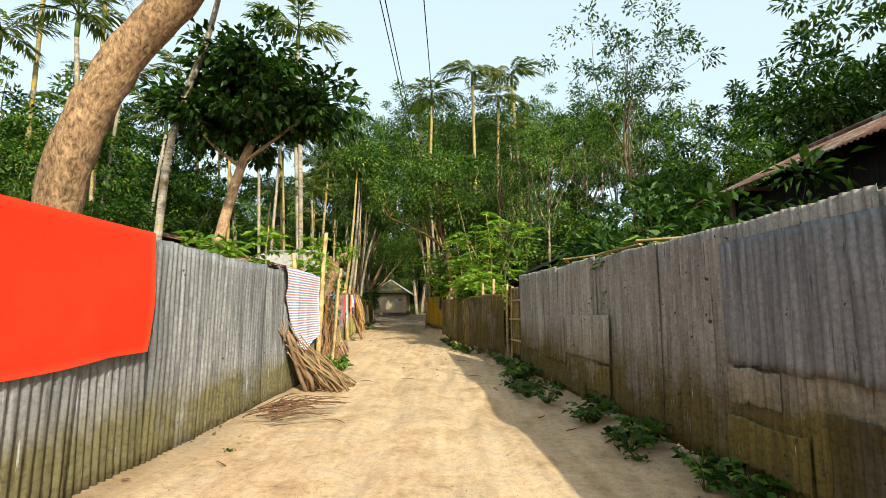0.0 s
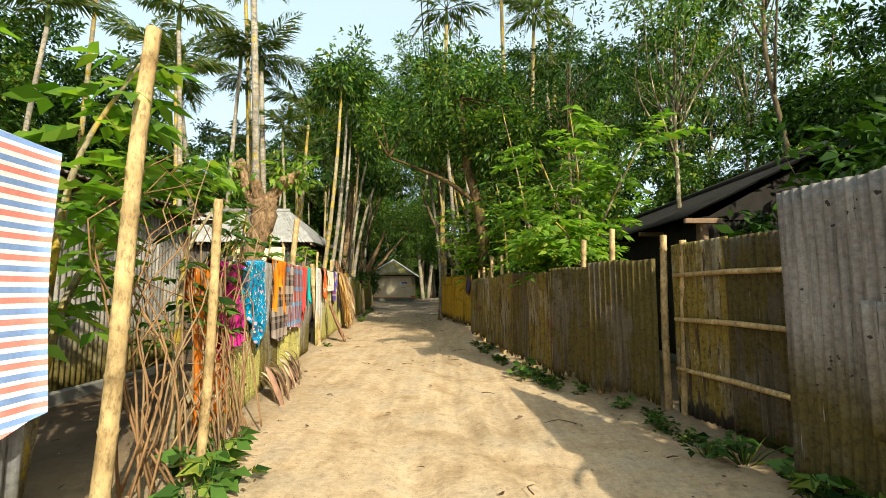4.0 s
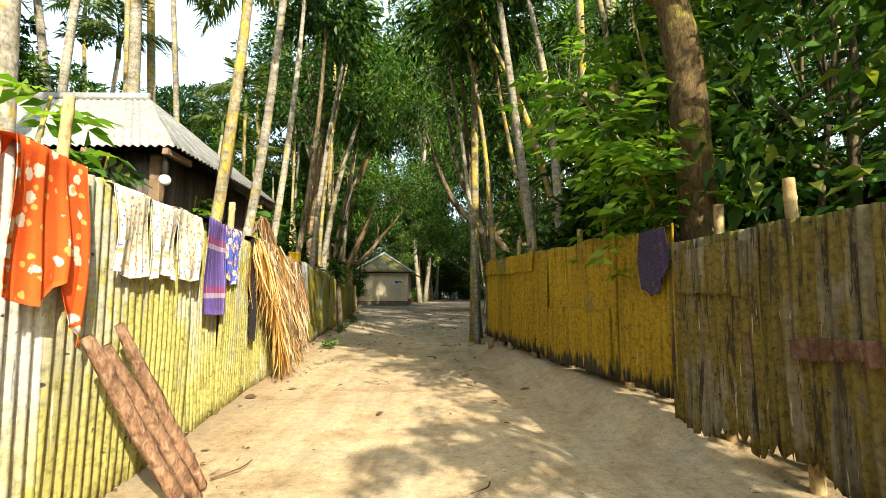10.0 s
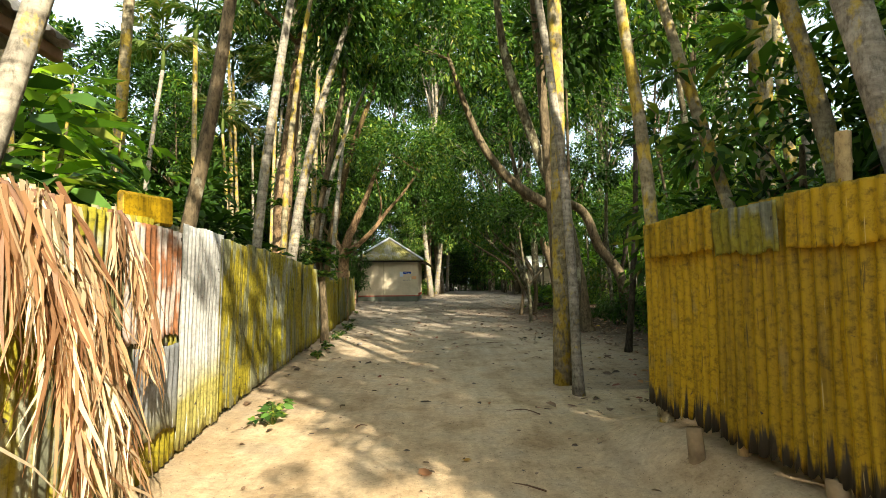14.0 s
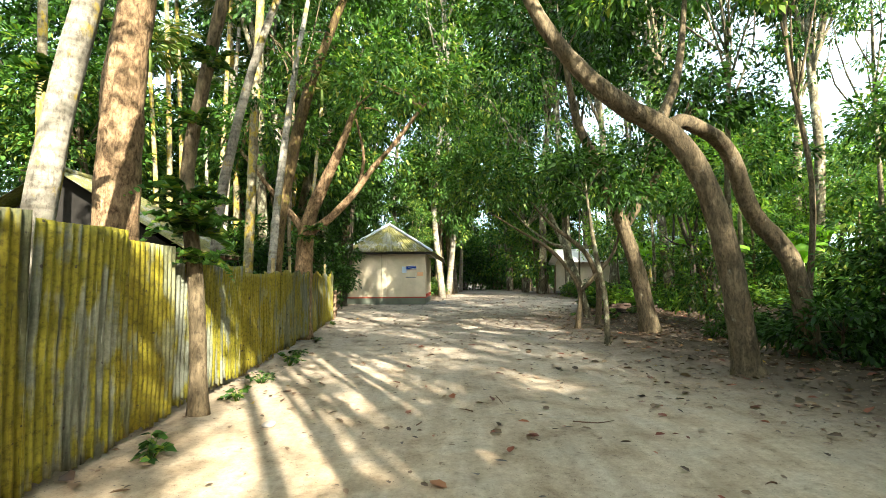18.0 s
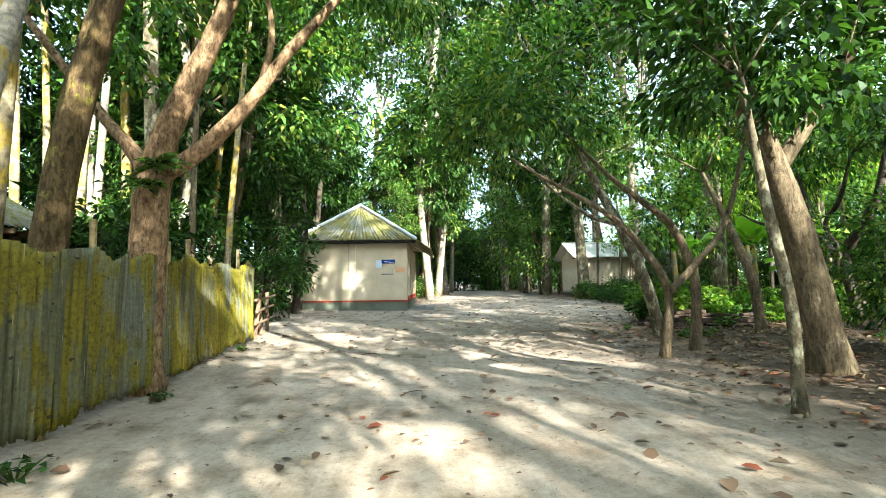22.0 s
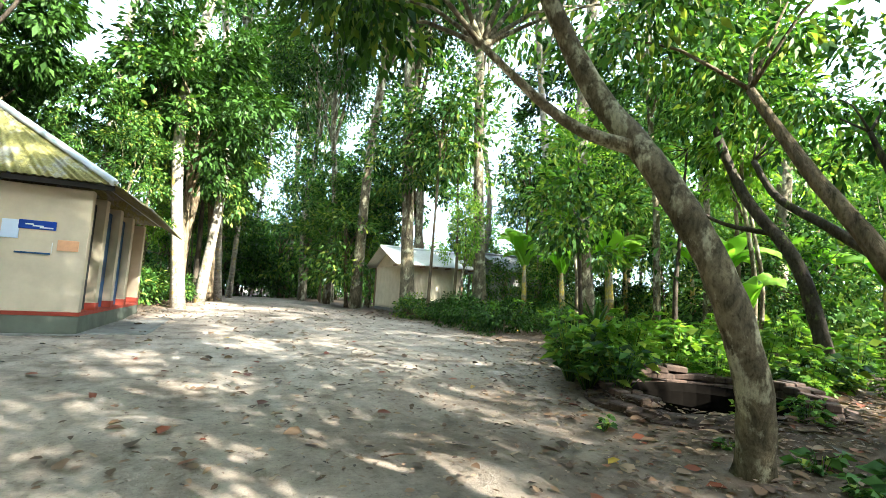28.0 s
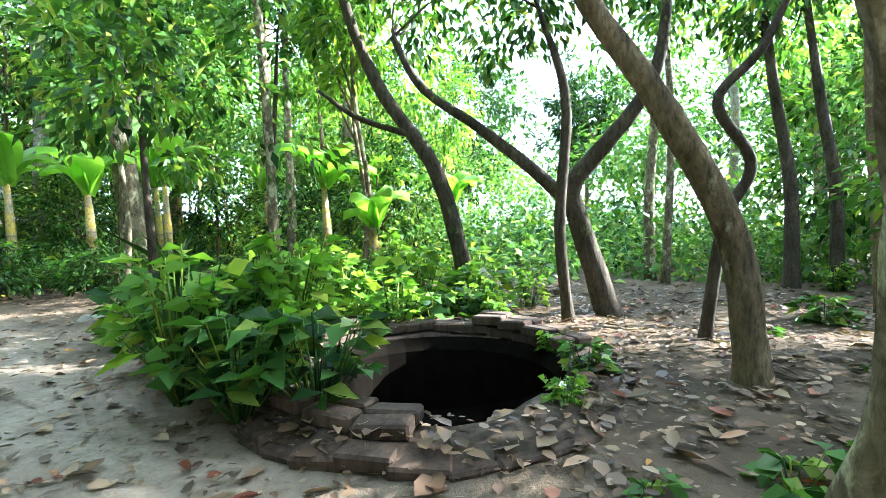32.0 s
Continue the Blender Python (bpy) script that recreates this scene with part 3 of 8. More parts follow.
def fence(points, mats, height, label, group, lift=0.05, ragged=0.02, sheet=0.82, face=1, posts=True, top_ragged=0.012, cut=0.0, lean=0.0, patches=()):
    """A run of overlapping sheets along a line of (x, y, height) points, on posts behind them."""
    x0, y0 = points[0][0], points[0][1]
    ob = thing("corrugated_fence", x0, y0, ground_z(x0, y0), label, "fence", group)
    base = ob.matrix_world.inverted()
    pts = [Vector((p[0], p[1])) for p in points]
    hs = [p[2] if len(p) > 2 else height for p in points]
    seg = [(b - a).length for a, b in zip(pts, pts[1:])]
    total = sum(seg)
    n = max(1, round(total / sheet))
    def at(d):
        for k, L in enumerate(seg):
            if d <= L or k == len(seg) - 1:
                t = d / L
                return pts[k].lerp(pts[k + 1], t), hs[k] + (hs[k + 1] - hs[k]) * t
            d -= L
    for i in range(n):
        SHEET_NO[0] += 1
        s = SHEET_NO[0]
        a, ha = at(total * i / n)
        b, hb = at(total * (i + 1) / n)
        d = b - a
        h = (ha + hb) / 2 + rnd.uniform(-0.02, 0.02)
        me = sheet_mesh("sheet", d.length + 0.05, h - lift, mats[i % len(mats)] if not callable(mats) else mats((i + 0.5) / n), s, ragged, rnd.uniform(-0.02, 0.02), top_ragged=top_ragged, cut=cut)
        ang = math.degrees(math.atan2(d.y, d.x))
        off = 0.007 * (i % 2) * face
        nx, ny = d.y / d.length * off, -d.x / d.length * off
        m = pose(a.x + nx, a.y + ny, ground_z(a.x, a.y) + lift, lean + rnd.uniform(-0.8, 0.8), rnd.uniform(-0.7, 0.7), ang)
        part("sheet", me, ob, m=base @ m)
        if posts and i % 2 == 1:
            px, py = a.x - d.y / d.length * 0.09 * -face, a.y + d.x / d.length * 0.09 * -face
            L = h * rnd.uniform(0.93, 1.0)
            part("post", bamboo_mesh("post", L, 0.04, BAMBOO, s), ob, m=base @ pose(px, py, ground_z(px, py) - 0.02, rnd.uniform(-2, 2), rnd.uniform(-2, 2), rnd.uniform(0, 360)))
    # repair sheets nailed over the run: from y to y, from z to z
    for k, (ya, yb, za, zb, mat, tilt) in enumerate(patches):
        SHEET_NO[0] += 1
        a = at(min(range(int(total * 50)), key=lambda d: abs(at(d / 50)[0].y - ya)) / 50)[0]
        b = at(min(range(int(total * 50)), key=lambda d: abs(at(d / 50)[0].y - yb)) / 50)[0]
        d = b - a
        o = -0.03 * face - 0.006 * face * (k % 2)
        me = sheet_mesh("repair_sheet", d.length, zb - za, mat, SHEET_NO[0], 0.035, 0.0, amp=0.009, top_ragged=0.02)
        part("repair_sheet", me, ob, m=base @ pose(a.x + d.y / d.length * o, a.y - d.x / d.length * o, ground_z(a.x, a.y) + za, 0.6 * face, tilt, math.degrees(math.atan2(d.y, d.x))))
    return ob

# ---- foliage ----
def leaf_quads(base, way, size, width=0.42, seed=0, bend=0.18):
    """One folded four-cornered leaf for each base point and direction, as arrays."""
    base, way = np.asarray(base, float), np.asarray(way, float)
    r = rng(seed)
    n = len(base)
    way = way / np.maximum(np.linalg.norm(way, axis=1, keepdims=True), 1e-6)
    side = np.cross(way, r.normal(0, 0.45, (n, 3)) + (0, 0, 1))
    side /= np.maximum(np.linalg.norm(side, axis=1, keepdims=True), 1e-6)
    up = np.cross(side, way)
    s = np.broadcast_to(np.asarray(size, float), (n,))[:, None]
    mid = base + way * s * 0.45
    v = np.empty((n, 4, 3))
    v[:, 0] = base
    v[:, 1] = mid + side * s * width / 2 + up * s * bend * 0.5
    v[:, 2] = base + way * s - up * s * bend
    v[:, 3] = mid - side * s * width / 2 + up * s * bend * 0.5
    return v.reshape(-1, 3), np.arange(4 * n).reshape(-1, 4)


def crown_mesh(name, radius, clumps, per, size, mat, seed, clump_r=0.4, hollow=0.45, droop=0.35, width=0.42, flat=1.0):
    """An uneven crown of leafy clumps with gaps; radius is (x, y, z)."""
    r = rng(seed)
    d = r.normal(0, 1, (clumps, 3))
    d /= np.linalg.norm(d, axis=1, keepdims=True)
    k = r.uniform(hollow, 1.0, (clumps, 1)) ** 0.6
    lump = 1 + 0.28 * np.sin(d[:, :1] * 3.1 + seed) * np.cos(d[:, 1:2] * 2.7 + seed * 2) + 0.12 * r.normal(0, 1, (clumps, 1))
    c = d * k * lump * np.asarray(radius)
    cr = clump_r * r.uniform(0.6, 1.35, (clumps, 1))
    base = np.repeat(c, per, 0)
    e = r.normal(0, 1, (clumps * per, 3))
    e /= np.linalg.norm(e, axis=1, keepdims=True)
    p = base + e * np.repeat(cr, per, 0) * r.uniform(0.2, 1.0, (clumps * per, 1)) * (1, 1, 0.7 * flat)
    way = e * 0.8 + np.repeat(d, per, 0) * 0.5 + r.normal(0, 0.35, e.shape) - (0, 0, droop)
    v, q = leaf_quads(p, way, size * r.uniform(0.6, 1.25, len(p)), width, seed + 1)
    return quads_mesh(name, v, q, mat), c


def limb_pieces(start, targets, r0, seed, sides=6, sag=0.25):
    """Branches from a point of the trunk to places in the crown."""
    out = []
    for i, t in enumerate(targets):
        s, t = Vector(start), Vector(t)
        mid = s.lerp(t, 0.5) + Vector((rnd.uniform(-1, 1), rnd.uniform(-1, 1), rnd.uniform(0, 1))) * (t - s).length * sag * 0.5
        pts = curve_pts([s, mid, t], 6)
        rr = [r0 * (1 - 0.85 * k / 5) for k in range(6)]
        out.append(tube_arrays(pts, rr, sides, seed + i, 0.06))
    return out


def make_tree(name, trunk, radii, bark, crown_at, crown_r, clumps, per, leaf, leaf_mat_, seed, label, limbs=7, clump_r=0.4, sides=9, hollow=0.4, where=(0, 0, 0), droop=0.35, width=0.42, limb_r=None):
    """A tree: one trunk with its limbs, one crown."""
    ob = thing(name, *where, label, "tree", kind="")
    pts = curve_pts(trunk, max(8, 4 * len(trunk)))
    n = len(pts)
    rr = [np.interp(i / (n - 1), np.linspace(0, 1, len(radii)), radii) for i in range(n)]
    rr[0] *= 1.28
    rr[1] *= 1.07
    pieces = [tube_arrays(pts, rr, sides, seed, 0.05)]
    me, c = crown_mesh("crown", crown_r, clumps, per, leaf, leaf_mat_, seed, clump_r, hollow, droop, width)
    centre = Vector(crown_at)
    r = rng(seed + 5)
    pick = r.choice(len(c), min(limbs, len(c)), replace=False)
    for i in pick:
        k = int(r.uniform(0.55, 0.98) * (n - 1))
        pieces += limb_pieces(pts[k], [centre + Vector(c[i]) * 0.9], limb_r or rr[k] * 0.6, seed + int(i))
    v, f = joined(pieces)
    part("trunk", mesh("trunk", v, f, bark, smooth=True), ob)
    part("crown", me, ob, m=pose(*crown_at))
    return ob


def frond_arrays(length, leaflets, leaf_len, arch, seed, width=0.035, droop=0.5):
    """A feather palm frond along +x: a rib and its leaflets."""
    r = rng(seed)
    t = np.linspace(0, 1, 12)
    rib = np.stack([length * t * (1 - 0.18 * arch * t), 0 * t, length * (0.42 * t - arch * t * t)], 1)
    v1, f1 = tube_arrays([tuple(p) for p in rib], [0.022 * (1 - 0.8 * k) for k in t], 4)
    u = np.repeat(np.linspace(0.16, 1, leaflets), 2)
    side = np.tile([1.0, -1.0], leaflets)
    base = np.stack([np.interp(u, t, rib[:, k]) for k in range(3)], 1)
    way = np.stack([0.55 + 0.5 * u, side * (1.1 - 0.5 * u), -droop * r.uniform(0.4, 1.3, len(u))], 1)
    L = leaf_len * (np.sin(np.pi * np.clip(u * 0.85 + 0.12, 0, 1)) * 0.85 + 0.15) * r.uniform(0.8, 1.1, len(u))
    way /= np.linalg.norm(way, axis=1, keepdims=True)
    q1, f2 = leaf_quads(base, way, L, width / leaf_len * 2.4, seed, 0.22)
    return v1, f1, q1, f2


def palm(name, height, lean, r0, bark, seed, label, fronds=9, flen=1.9, where=(0, 0, 0), leaf_len=0.62, leaflets=26, arch=0.75, dry=0):
    ob = thing(name, *where, label, "palm tree")
    top = Vector((lean[0], lean[1], height))
    pts = curve_pts([(0, 0, 0), (lean[0] * 0.28, lean[1] * 0.28, height * 0.4), (lean[0] * 0.66, lean[1] * 0.66, height * 0.75), top], 16)
    part("trunk", tube("trunk", pts, [r0 * (1.25 if i == 0 else 1.0 - 0.3 * i / 15) for i in range(16)], bark, 9, seed, 0.03), ob)
    part("crownshaft", tube("crownshaft", [top - Vector((0, 0, 0.05)), top + Vector((0, 0, 0.35)), top + Vector((0, 0, 0.7))], [r0 * 0.8, r0 * 0.85, r0 * 0.35], LEAF_PALM, 8), ob)
    r = rng(seed)
    v, f, o = [], [], 0
    for i in range(fronds):
        a, b, q, g = frond_arrays(flen * r.uniform(0.85, 1.1), leaflets, leaf_len, arch * r.uniform(0.6, 1.3), seed * 31 + i)
        rot = pose(*(top + Vector((0, 0, 0.6))), 0, -r.uniform(-5, 45), i * 360 / fronds + r.uniform(-15, 15))
        m = np.array(rot)
        for vv, ff in ((np.array([tuple(p) for p in a]), [x for x in b if len(x) == 4]), (q, [tuple(x) for x in g])):
            w = vv @ m[:3, :3].T + m[:3, 3]
            v.append(w)
            f.append(np.array(ff) + o)
            o += len(w)
    part("crown", quads_mesh("crown", np.concatenate(v), np.concatenate(f), LEAF_PALM), ob)
    return ob


# ---- fences along the path ----
def left_mats_b(u):
    return [TIN_OLIVE, TIN_OLIVE, TIN_PALE, TIN_OLIVE][int(u * 7) % 4]


fence([(-2.75, -4.0, 1.88), (-2.62, 0.5, 1.9), (-2.5, 4.5, 1.92), (-2.42, 8.9, 1.9)], [TIN_GREY], 1.8, "grey zinc corrugated iron fence beside the dirt path", "fence on the west side", lift=0.02, face=-1)
fence([(-2.72, 11.0, 1.55), (-2.86, 12.0, 1.6), (-3.0, 13.0, 1.66), (-3.4, 16.25, 1.7)], left_mats_b, 1.7, "moss-stained corrugated iron fence hung with washing", "fence on the west side", lift=0.03, face=-1)
fence([(-3.95, 16.2, 1.72), (-4.0, 18.0, 1.72)], [TIN_PALE, TIN_WHITE], 1.72, "pale corrugated iron gate set back from the path", "fence on the west side", lift=0.32, face=-1)
fence([(-3.5, 17.2, 1.74), (-3.72, 19.0, 1.72), (-4.0, 21.0, 1.72), (-4.12, 22.6, 1.72)], lambda u: TIN_WHITE if u < 0.15 else TIN_OLIVE, 1.72, "yellow-green mossy corrugated iron fence with drying clothes", "fence on the west side", lift=0.02, face=-1)
fence([(-4.14, 22.7, 1.66), (-4.4, 24.72, 1.7)], [TIN_YGREY, TIN_GOLD, TIN_YGREY], 1.7, "mossy corrugated iron fence covered with dry palm fronds", "fence on the west side", lift=0.05, face=-1,
      patches=[(23.95, 24.68, 0.92, 1.66, TIN_PATCH, 0), (24.02, 24.7, 0.3, 0.9, TIN_GREY, 1)])
fence([(-4.4, 24.74, 1.74), (-4.6, 26.2, 1.74), (-4.85, 28.4, 1.72), (-5.05, 30.6, 1.66), (-5.15, 31.5, 1.62)], lambda u: [TIN_WHITE, TIN_GOLD, TIN_GOLD, TIN_YGREY, TIN_YGREY, TIN_GOLD, TIN_YGREY, TIN_GOLD][int(u * 7.99)], 1.7, "yellow mossy corrugated iron fence under the trees", "fence on the west side", lift=0.06, ragged=0.05, face=-1)
fence([(-5.2, 31.6, 1.55), (-5.35, 34.0, 1.45), (-5.7, 38.0, 1.42), (-6.03, 40.9, 1.42)], lambda u: [TIN_YGREY, TIN_GOLD, TIN_GOLD, TIN_YGREY, TIN_GOLD, TIN_YGREY][int(u * 5.99)], 1.45, "low yellow mossy corrugated iron fence with ragged edges", "fence on the west side", lift=0.07, ragged=0.08, face=-1, top_ragged=0.07)
fence([(2.75, -4.0, 2.0), (2.5, 1.0, 2.02), (2.24, 4.93, 2.03)], [TIN_PALE], 1.92, "weathered grey corrugated iron fence with algae stains", "fence on the east side", lift=0.03, face=1,
      patches=[(3.1, 3.88, 0.12, 0.5, TIN_PALE, -2), (3.3, 3.82, 0.62, 0.9, TIN_PALE, 2), (1.9, 2.95, 0.12, 0.72, TIN_MUD, 0), (0.2, 1.0, 0.3, 1.1, TIN_PALE, 1), (2.0, 3.84, 0.9, 1.9, TIN_GREY, 0.5)])
fence([(2.25, 4.9, 2.02), (2.2, 5.5, 2.03), (1.7, 10.25, 2.04)], [TIN_PALE], 1.92, "patched grey corrugated iron fence, mossy at its foot", "fence on the east side", lift=0.03, face=1,
      patches=[(6.05, 7.55, 0.6, 1.24, TIN_PALE, 0), (7.58, 8.55, 0.42, 1.2, TIN_PALE, -0.6), (6.05, 6.8, 0.2, 0.58, TIN_PALE, 1), (6.86, 7.72, 0.05, 0.28, TIN_PALE, -3), (9.0, 9.72, 0.5, 1.3, TIN_PALE, 1)])
side_gate = fence([(1.92, 10.35, 1.84), (1.72, 11.9, 1.8)], [TIN_MUD, TIN_BROWN], 1.75, "greenish tin side gate with bamboo rails, shut", "fence on the east side", lift=0.1, ragged=0.03, face=1, posts=False)
for z in (0.55, 1.05, 1.5):
    part("rail", tube("rail", [(-0.035, 0, z), (-0.13, 0.75, z + 0.01), (-0.235, 1.52, z)], [0.024, 0.026, 0.022], BAMBOO, 7), side_gate, "split bamboo rail")
fence([(1.55, 12.0, 1.72), (0.9, 13.0, 1.6), (0.66, 14.0, 1.55), (0.4, 15.6, 1.54), (0.2, 17.5, 1.54), (0.0, 19.5, 1.56)], lambda u: TIN_MUD if int(u * 9) in (0, 1, 3) else TIN_BROWN, 1.6, "brown mossy corrugated iron fence with ragged lower edge", "fence on the east side", lift=0.1, ragged=0.12, face=1,
      patches=[(16.5, 17.3, 0.16, 0.46, TIN_BROWN, 2), (17.95, 18.45, 0.78, 0.92, TIN_RUST, 3), (18.72, 19.45, 1.1, 1.46, TIN_BROWN, 0)])
fence([(0.0, 19.5, 1.66), (-0.43, 21.88, 1.7)], [TIN_YELLOW], 1.7, "ochre-yellow algae-covered corrugated iron fence on stubs", "fence on the east side", lift=0.3, ragged=0.06, face=1, top_ragged=0.03,
      patches=[(20.4, 21.8, 0.3, 0.98, TIN_YELLOW, 0.5)])
fence([(-0.425, 21.84, 1.7), (-0.85, 24.95, 1.74)], [TIN_YELLOW], 1.72, "ochre-yellow algae-covered iron fence with patched top edge", "fence on the east side", lift=0.3, ragged=0.06, face=1, top_ragged=0.03,
      patches=[(24.2, 24.93, 1.46, 1.76, TIN_YELLOW, 1), (23.7, 24.17, 1.43, 1.72, TIN_YGREY, 0), (22.3, 23.66, 1.42, 1.72, TIN_YELLOW, -0.6)])

# ---- the wood: tree kinds that are repeated ----
def wood_kind(seed, height, radius, leaf_m, leaf, bark, clumps=130, per=60, label=""):
    lean = (rnd.uniform(-0.8, 0.8), rnd.uniform(-0.8, 0.8))
    return make_tree("broadleaf_tree", [(0, 0, -0.1), (lean[0] * 0.2, lean[1] * 0.2, height * 0.3), (lean[0], lean[1], height * 0.62)], [0.16, 0.12, 0.06], bark,
                     (lean[0], lean[1], height * 0.64), (radius, radius, height * 0.36), clumps, per, leaf, leaf_m, seed, label, limbs=10, clump_r=0.56, hollow=0.2)


KINDS = [wood_kind(11, 10.5, 2.9, LEAF_DARK, 0.24, BARK_BROWN, 95, 100, "broadleaf tree with a dense dark green crown"),
         wood_kind(12, 12.5, 3.2, LEAF_MID, 0.23, BARK_GREY, 100, 100, "tall broadleaf tree with a fresh green crown"),
         wood_kind(13, 9.0, 2.6, LEAF_MID, 0.2, BARK_BROWN, 90, 100, "mid-sized broadleaf tree with a green crown"),
         wood_kind(14, 14.0, 3.5, LEAF_DARK, 0.25, BARK_DARK, 105, 100, "tall dark-barked broadleaf tree with a deep green crown")]
TALL = [make_tree("tall_tree", [(0, 0, -0.1), (0.25, 0.1, 4.0), (0.1, 0.4, 8.0), (0.5, 0.3, 12.0)], [0.15, 0.125, 0.1, 0.05], BARK_GREY, (0.4, 0.3, 11.4), (3.2, 3.2, 3.4), 85, 130, 0.19, LEAF_DARK, 15, "tall bare-trunked tree with a high dark crown", limbs=12, clump_r=0.62, hollow=0.2),
        make_tree("tall_tree", [(0, 0, -0.1), (-0.3, 0.1, 4.0), (0.2, -0.2, 8.5), (0.0, 0.2, 13.0)], [0.115, 0.1, 0.08, 0.04], BARK_PALM, (0.0, 0.1, 12.6), (3.0, 3.1, 3.8), 85, 130, 0.18, LEAF_MID, 16, "tall slim tree with a pale trunk and green crown", limbs=12, clump_r=0.62, hollow=0.2)]
CANOPY = [make_tree("canopy_tree", [(0, 0, -0.1), (0.2, 0.1, 4.0), (0.0, 0.3, 8.0), (0.3, 0.2, 11.5)], [0.095, 0.08, 0.06, 0.03], BARK_GREY, (0.2, 0.2, 11.2), (3.4, 3.4, 2.8), 62, 62, 0.18, LEAF_MID, 17, "thin-trunked tree with an airy high crown", limbs=12, clump_r=0.55, hollow=0.1),
          make_tree("canopy_tree", [(0, 0, -0.1), (-0.3, 0.2, 4.0), (0.1, 0.0, 8.0), (-0.2, 0.1, 12.0)], [0.085, 0.07, 0.055, 0.03], BARK_BROWN, (0.0, 0.1, 11.6), (3.2, 3.5, 3.0), 58, 62, 0.19, LEAF_DARK, 18, "slim dark-barked tree with a thin spreading crown", limbs=12, clump_r=0.55, hollow=0.1)]
UNDER = [make_tree("small_tree", [(0, 0, -0.1), (0.1, 0.05, 1.2), (0.2, 0.1, 2.6)], [0.06, 0.05, 0.025], BARK_BROWN, (0.15, 0.1, 2.1), (1.3, 1.3, 1.7), 70, 45, 0.17, LEAF_MID, 21, "slender understorey tree with broad green leaves", limbs=8, clump_r=0.42),
         make_tree("small_tree", [(0, 0, -0.1), (-0.1, 0.1, 1.0), (-0.1, 0.25, 2.2)], [0.05, 0.04, 0.02], BARK_DARK, (-0.1, 0.2, 1.5), (1.5, 1.4, 1.5), 70, 45, 0.19, LEAF_DARK, 22, "bushy dark-leaved understorey tree", limbs=8, clump_r=0.45)]
SAPLING = [make_tree("sapling", [(0, 0, -0.05), (0.05, 0.02, 1.6), (0.0, 0.1, 3.6), (0.15, 0.1, 5.0)], [0.035, 0.03, 0.024, 0.012], BARK_BROWN, (0.1, 0.1, 4.2), (0.9, 0.9, 1.3), 45, 45, 0.15, LEAF_MID, 25, "thin straight sapling with a small leafy top", limbs=6, clump_r=0.36),
           make_tree("sapling", [(0, 0, -0.05), (-0.08, 0.05, 1.5), (0.1, 0.0, 3.2), (0.0, 0.15, 5.6)], [0.045, 0.04, 0.03, 0.015], BARK_GREY, (0.0, 0.1, 4.6), (1.1, 1.0, 1.5), 50, 45, 0.16, LEAF_LIGHT, 26, "grey-stemmed young tree with light green leaves", limbs=6, clump_r=0.4)]
BUSH = [make_tree("bush", [(0, 0, -0.05), (0.03, 0.02, 0.35), (0.06, 0.05, 0.7)], [0.025, 0.02, 0.012], BARK_BROWN, (0, 0, 0.55), (0.75, 0.7, 0.6), 45, 40, 0.12, LEAF_DARK, 27, "low dense bush of small dark leaves", limbs=8, clump_r=0.26),
        make_tree("bush", [(0, 0, -0.05), (0.03, 0.02, 0.3), (-0.05, 0.05, 0.6)], [0.02, 0.016, 0.01], BARK_BROWN, (0, 0, 0.5), (0.65, 0.7, 0.55), 40, 40, 0.13, LEAF_MID, 28, "low green bush with broad leaves", limbs=8, clump_r=0.26)]
PALMS = [palm("areca_palm", 9.5, (0.4, 0.2), 0.085, BARK_PALM, 31, "slender areca palm with a pale ringed trunk"), palm("areca_palm", 11.5, (-0.5, 0.3), 0.09, BARK_YELLOW, 32, "tall areca palm with yellow lichen on its trunk"), palm("areca_palm", 8.5, (0.3, -0.5), 0.08, BARK_PALM, 33, "areca palm leaning a little, pale trunk"), palm("areca_palm", 7.2, (0.2, 0.4), 0.075, BARK_YELLOW, 34, "short areca palm with a yellowish trunk")]
COCO = [palm("coconut_palm", 12.0, (1.2, -0.6), 0.15, BARK_PALM, 35, "tall coconut palm with drooping fronds", fronds=14, flen=3.2, leaf_len=0.95, leaflets=34, arch=0.9)]


def plant(kinds, i, x, y, s=1.0, rz=0.0, group="", dz=-0.03):
    """A copy of one of the kinds at a place on the ground; the first use moves the original."""
    ob = kinds[i % len(kinds)]
    if kinds is KINDS and -16 < x < -9.5 and y < 20:  # low growth behind the grey fence
        s *= 0.5
    if kinds is KINDS and -12 < x < -6.5 and 24 < y < 37:  # open ground behind the mossy fence
        x -= 7.0
    if kinds is UNDER and -7.8 < x < -6.4 and 33 < y < 39:
        x -= 2.5
        s *= 0.8
    if kinds in (KINDS, UNDER, SAPLING) and (4.2 < x < 9.4 and 57.4 < y < 64.5 or 9.4 <= x < 14.4 and 56.6 < y < 62.5):  # the far houses stand here
        x += 12.0
    if kinds in (KINDS, UNDER) and 3.0 < x < 9.0 and 46 < y < 57.5:  # open view to the far house
        x += 8.0
    if kinds is BUSH and 4 < x < 7 and y > 46:
        s *= 0.7
    if -14.5 < x < -7.2 and 35.6 < y < 39.8:  # the hut stands here
        y += 5.0
    m = pose(x, y, ground_z(x, y) + dz, 0, 0, rz) @ Matrix.Scale(s, 4)
    if ob.get("placed"):
        c = copy_thing(ob, m)
    else:
        ob.matrix_world = m
        ob["placed"] = 1
        c = ob
    if group:
        c["group"] = group
    return c


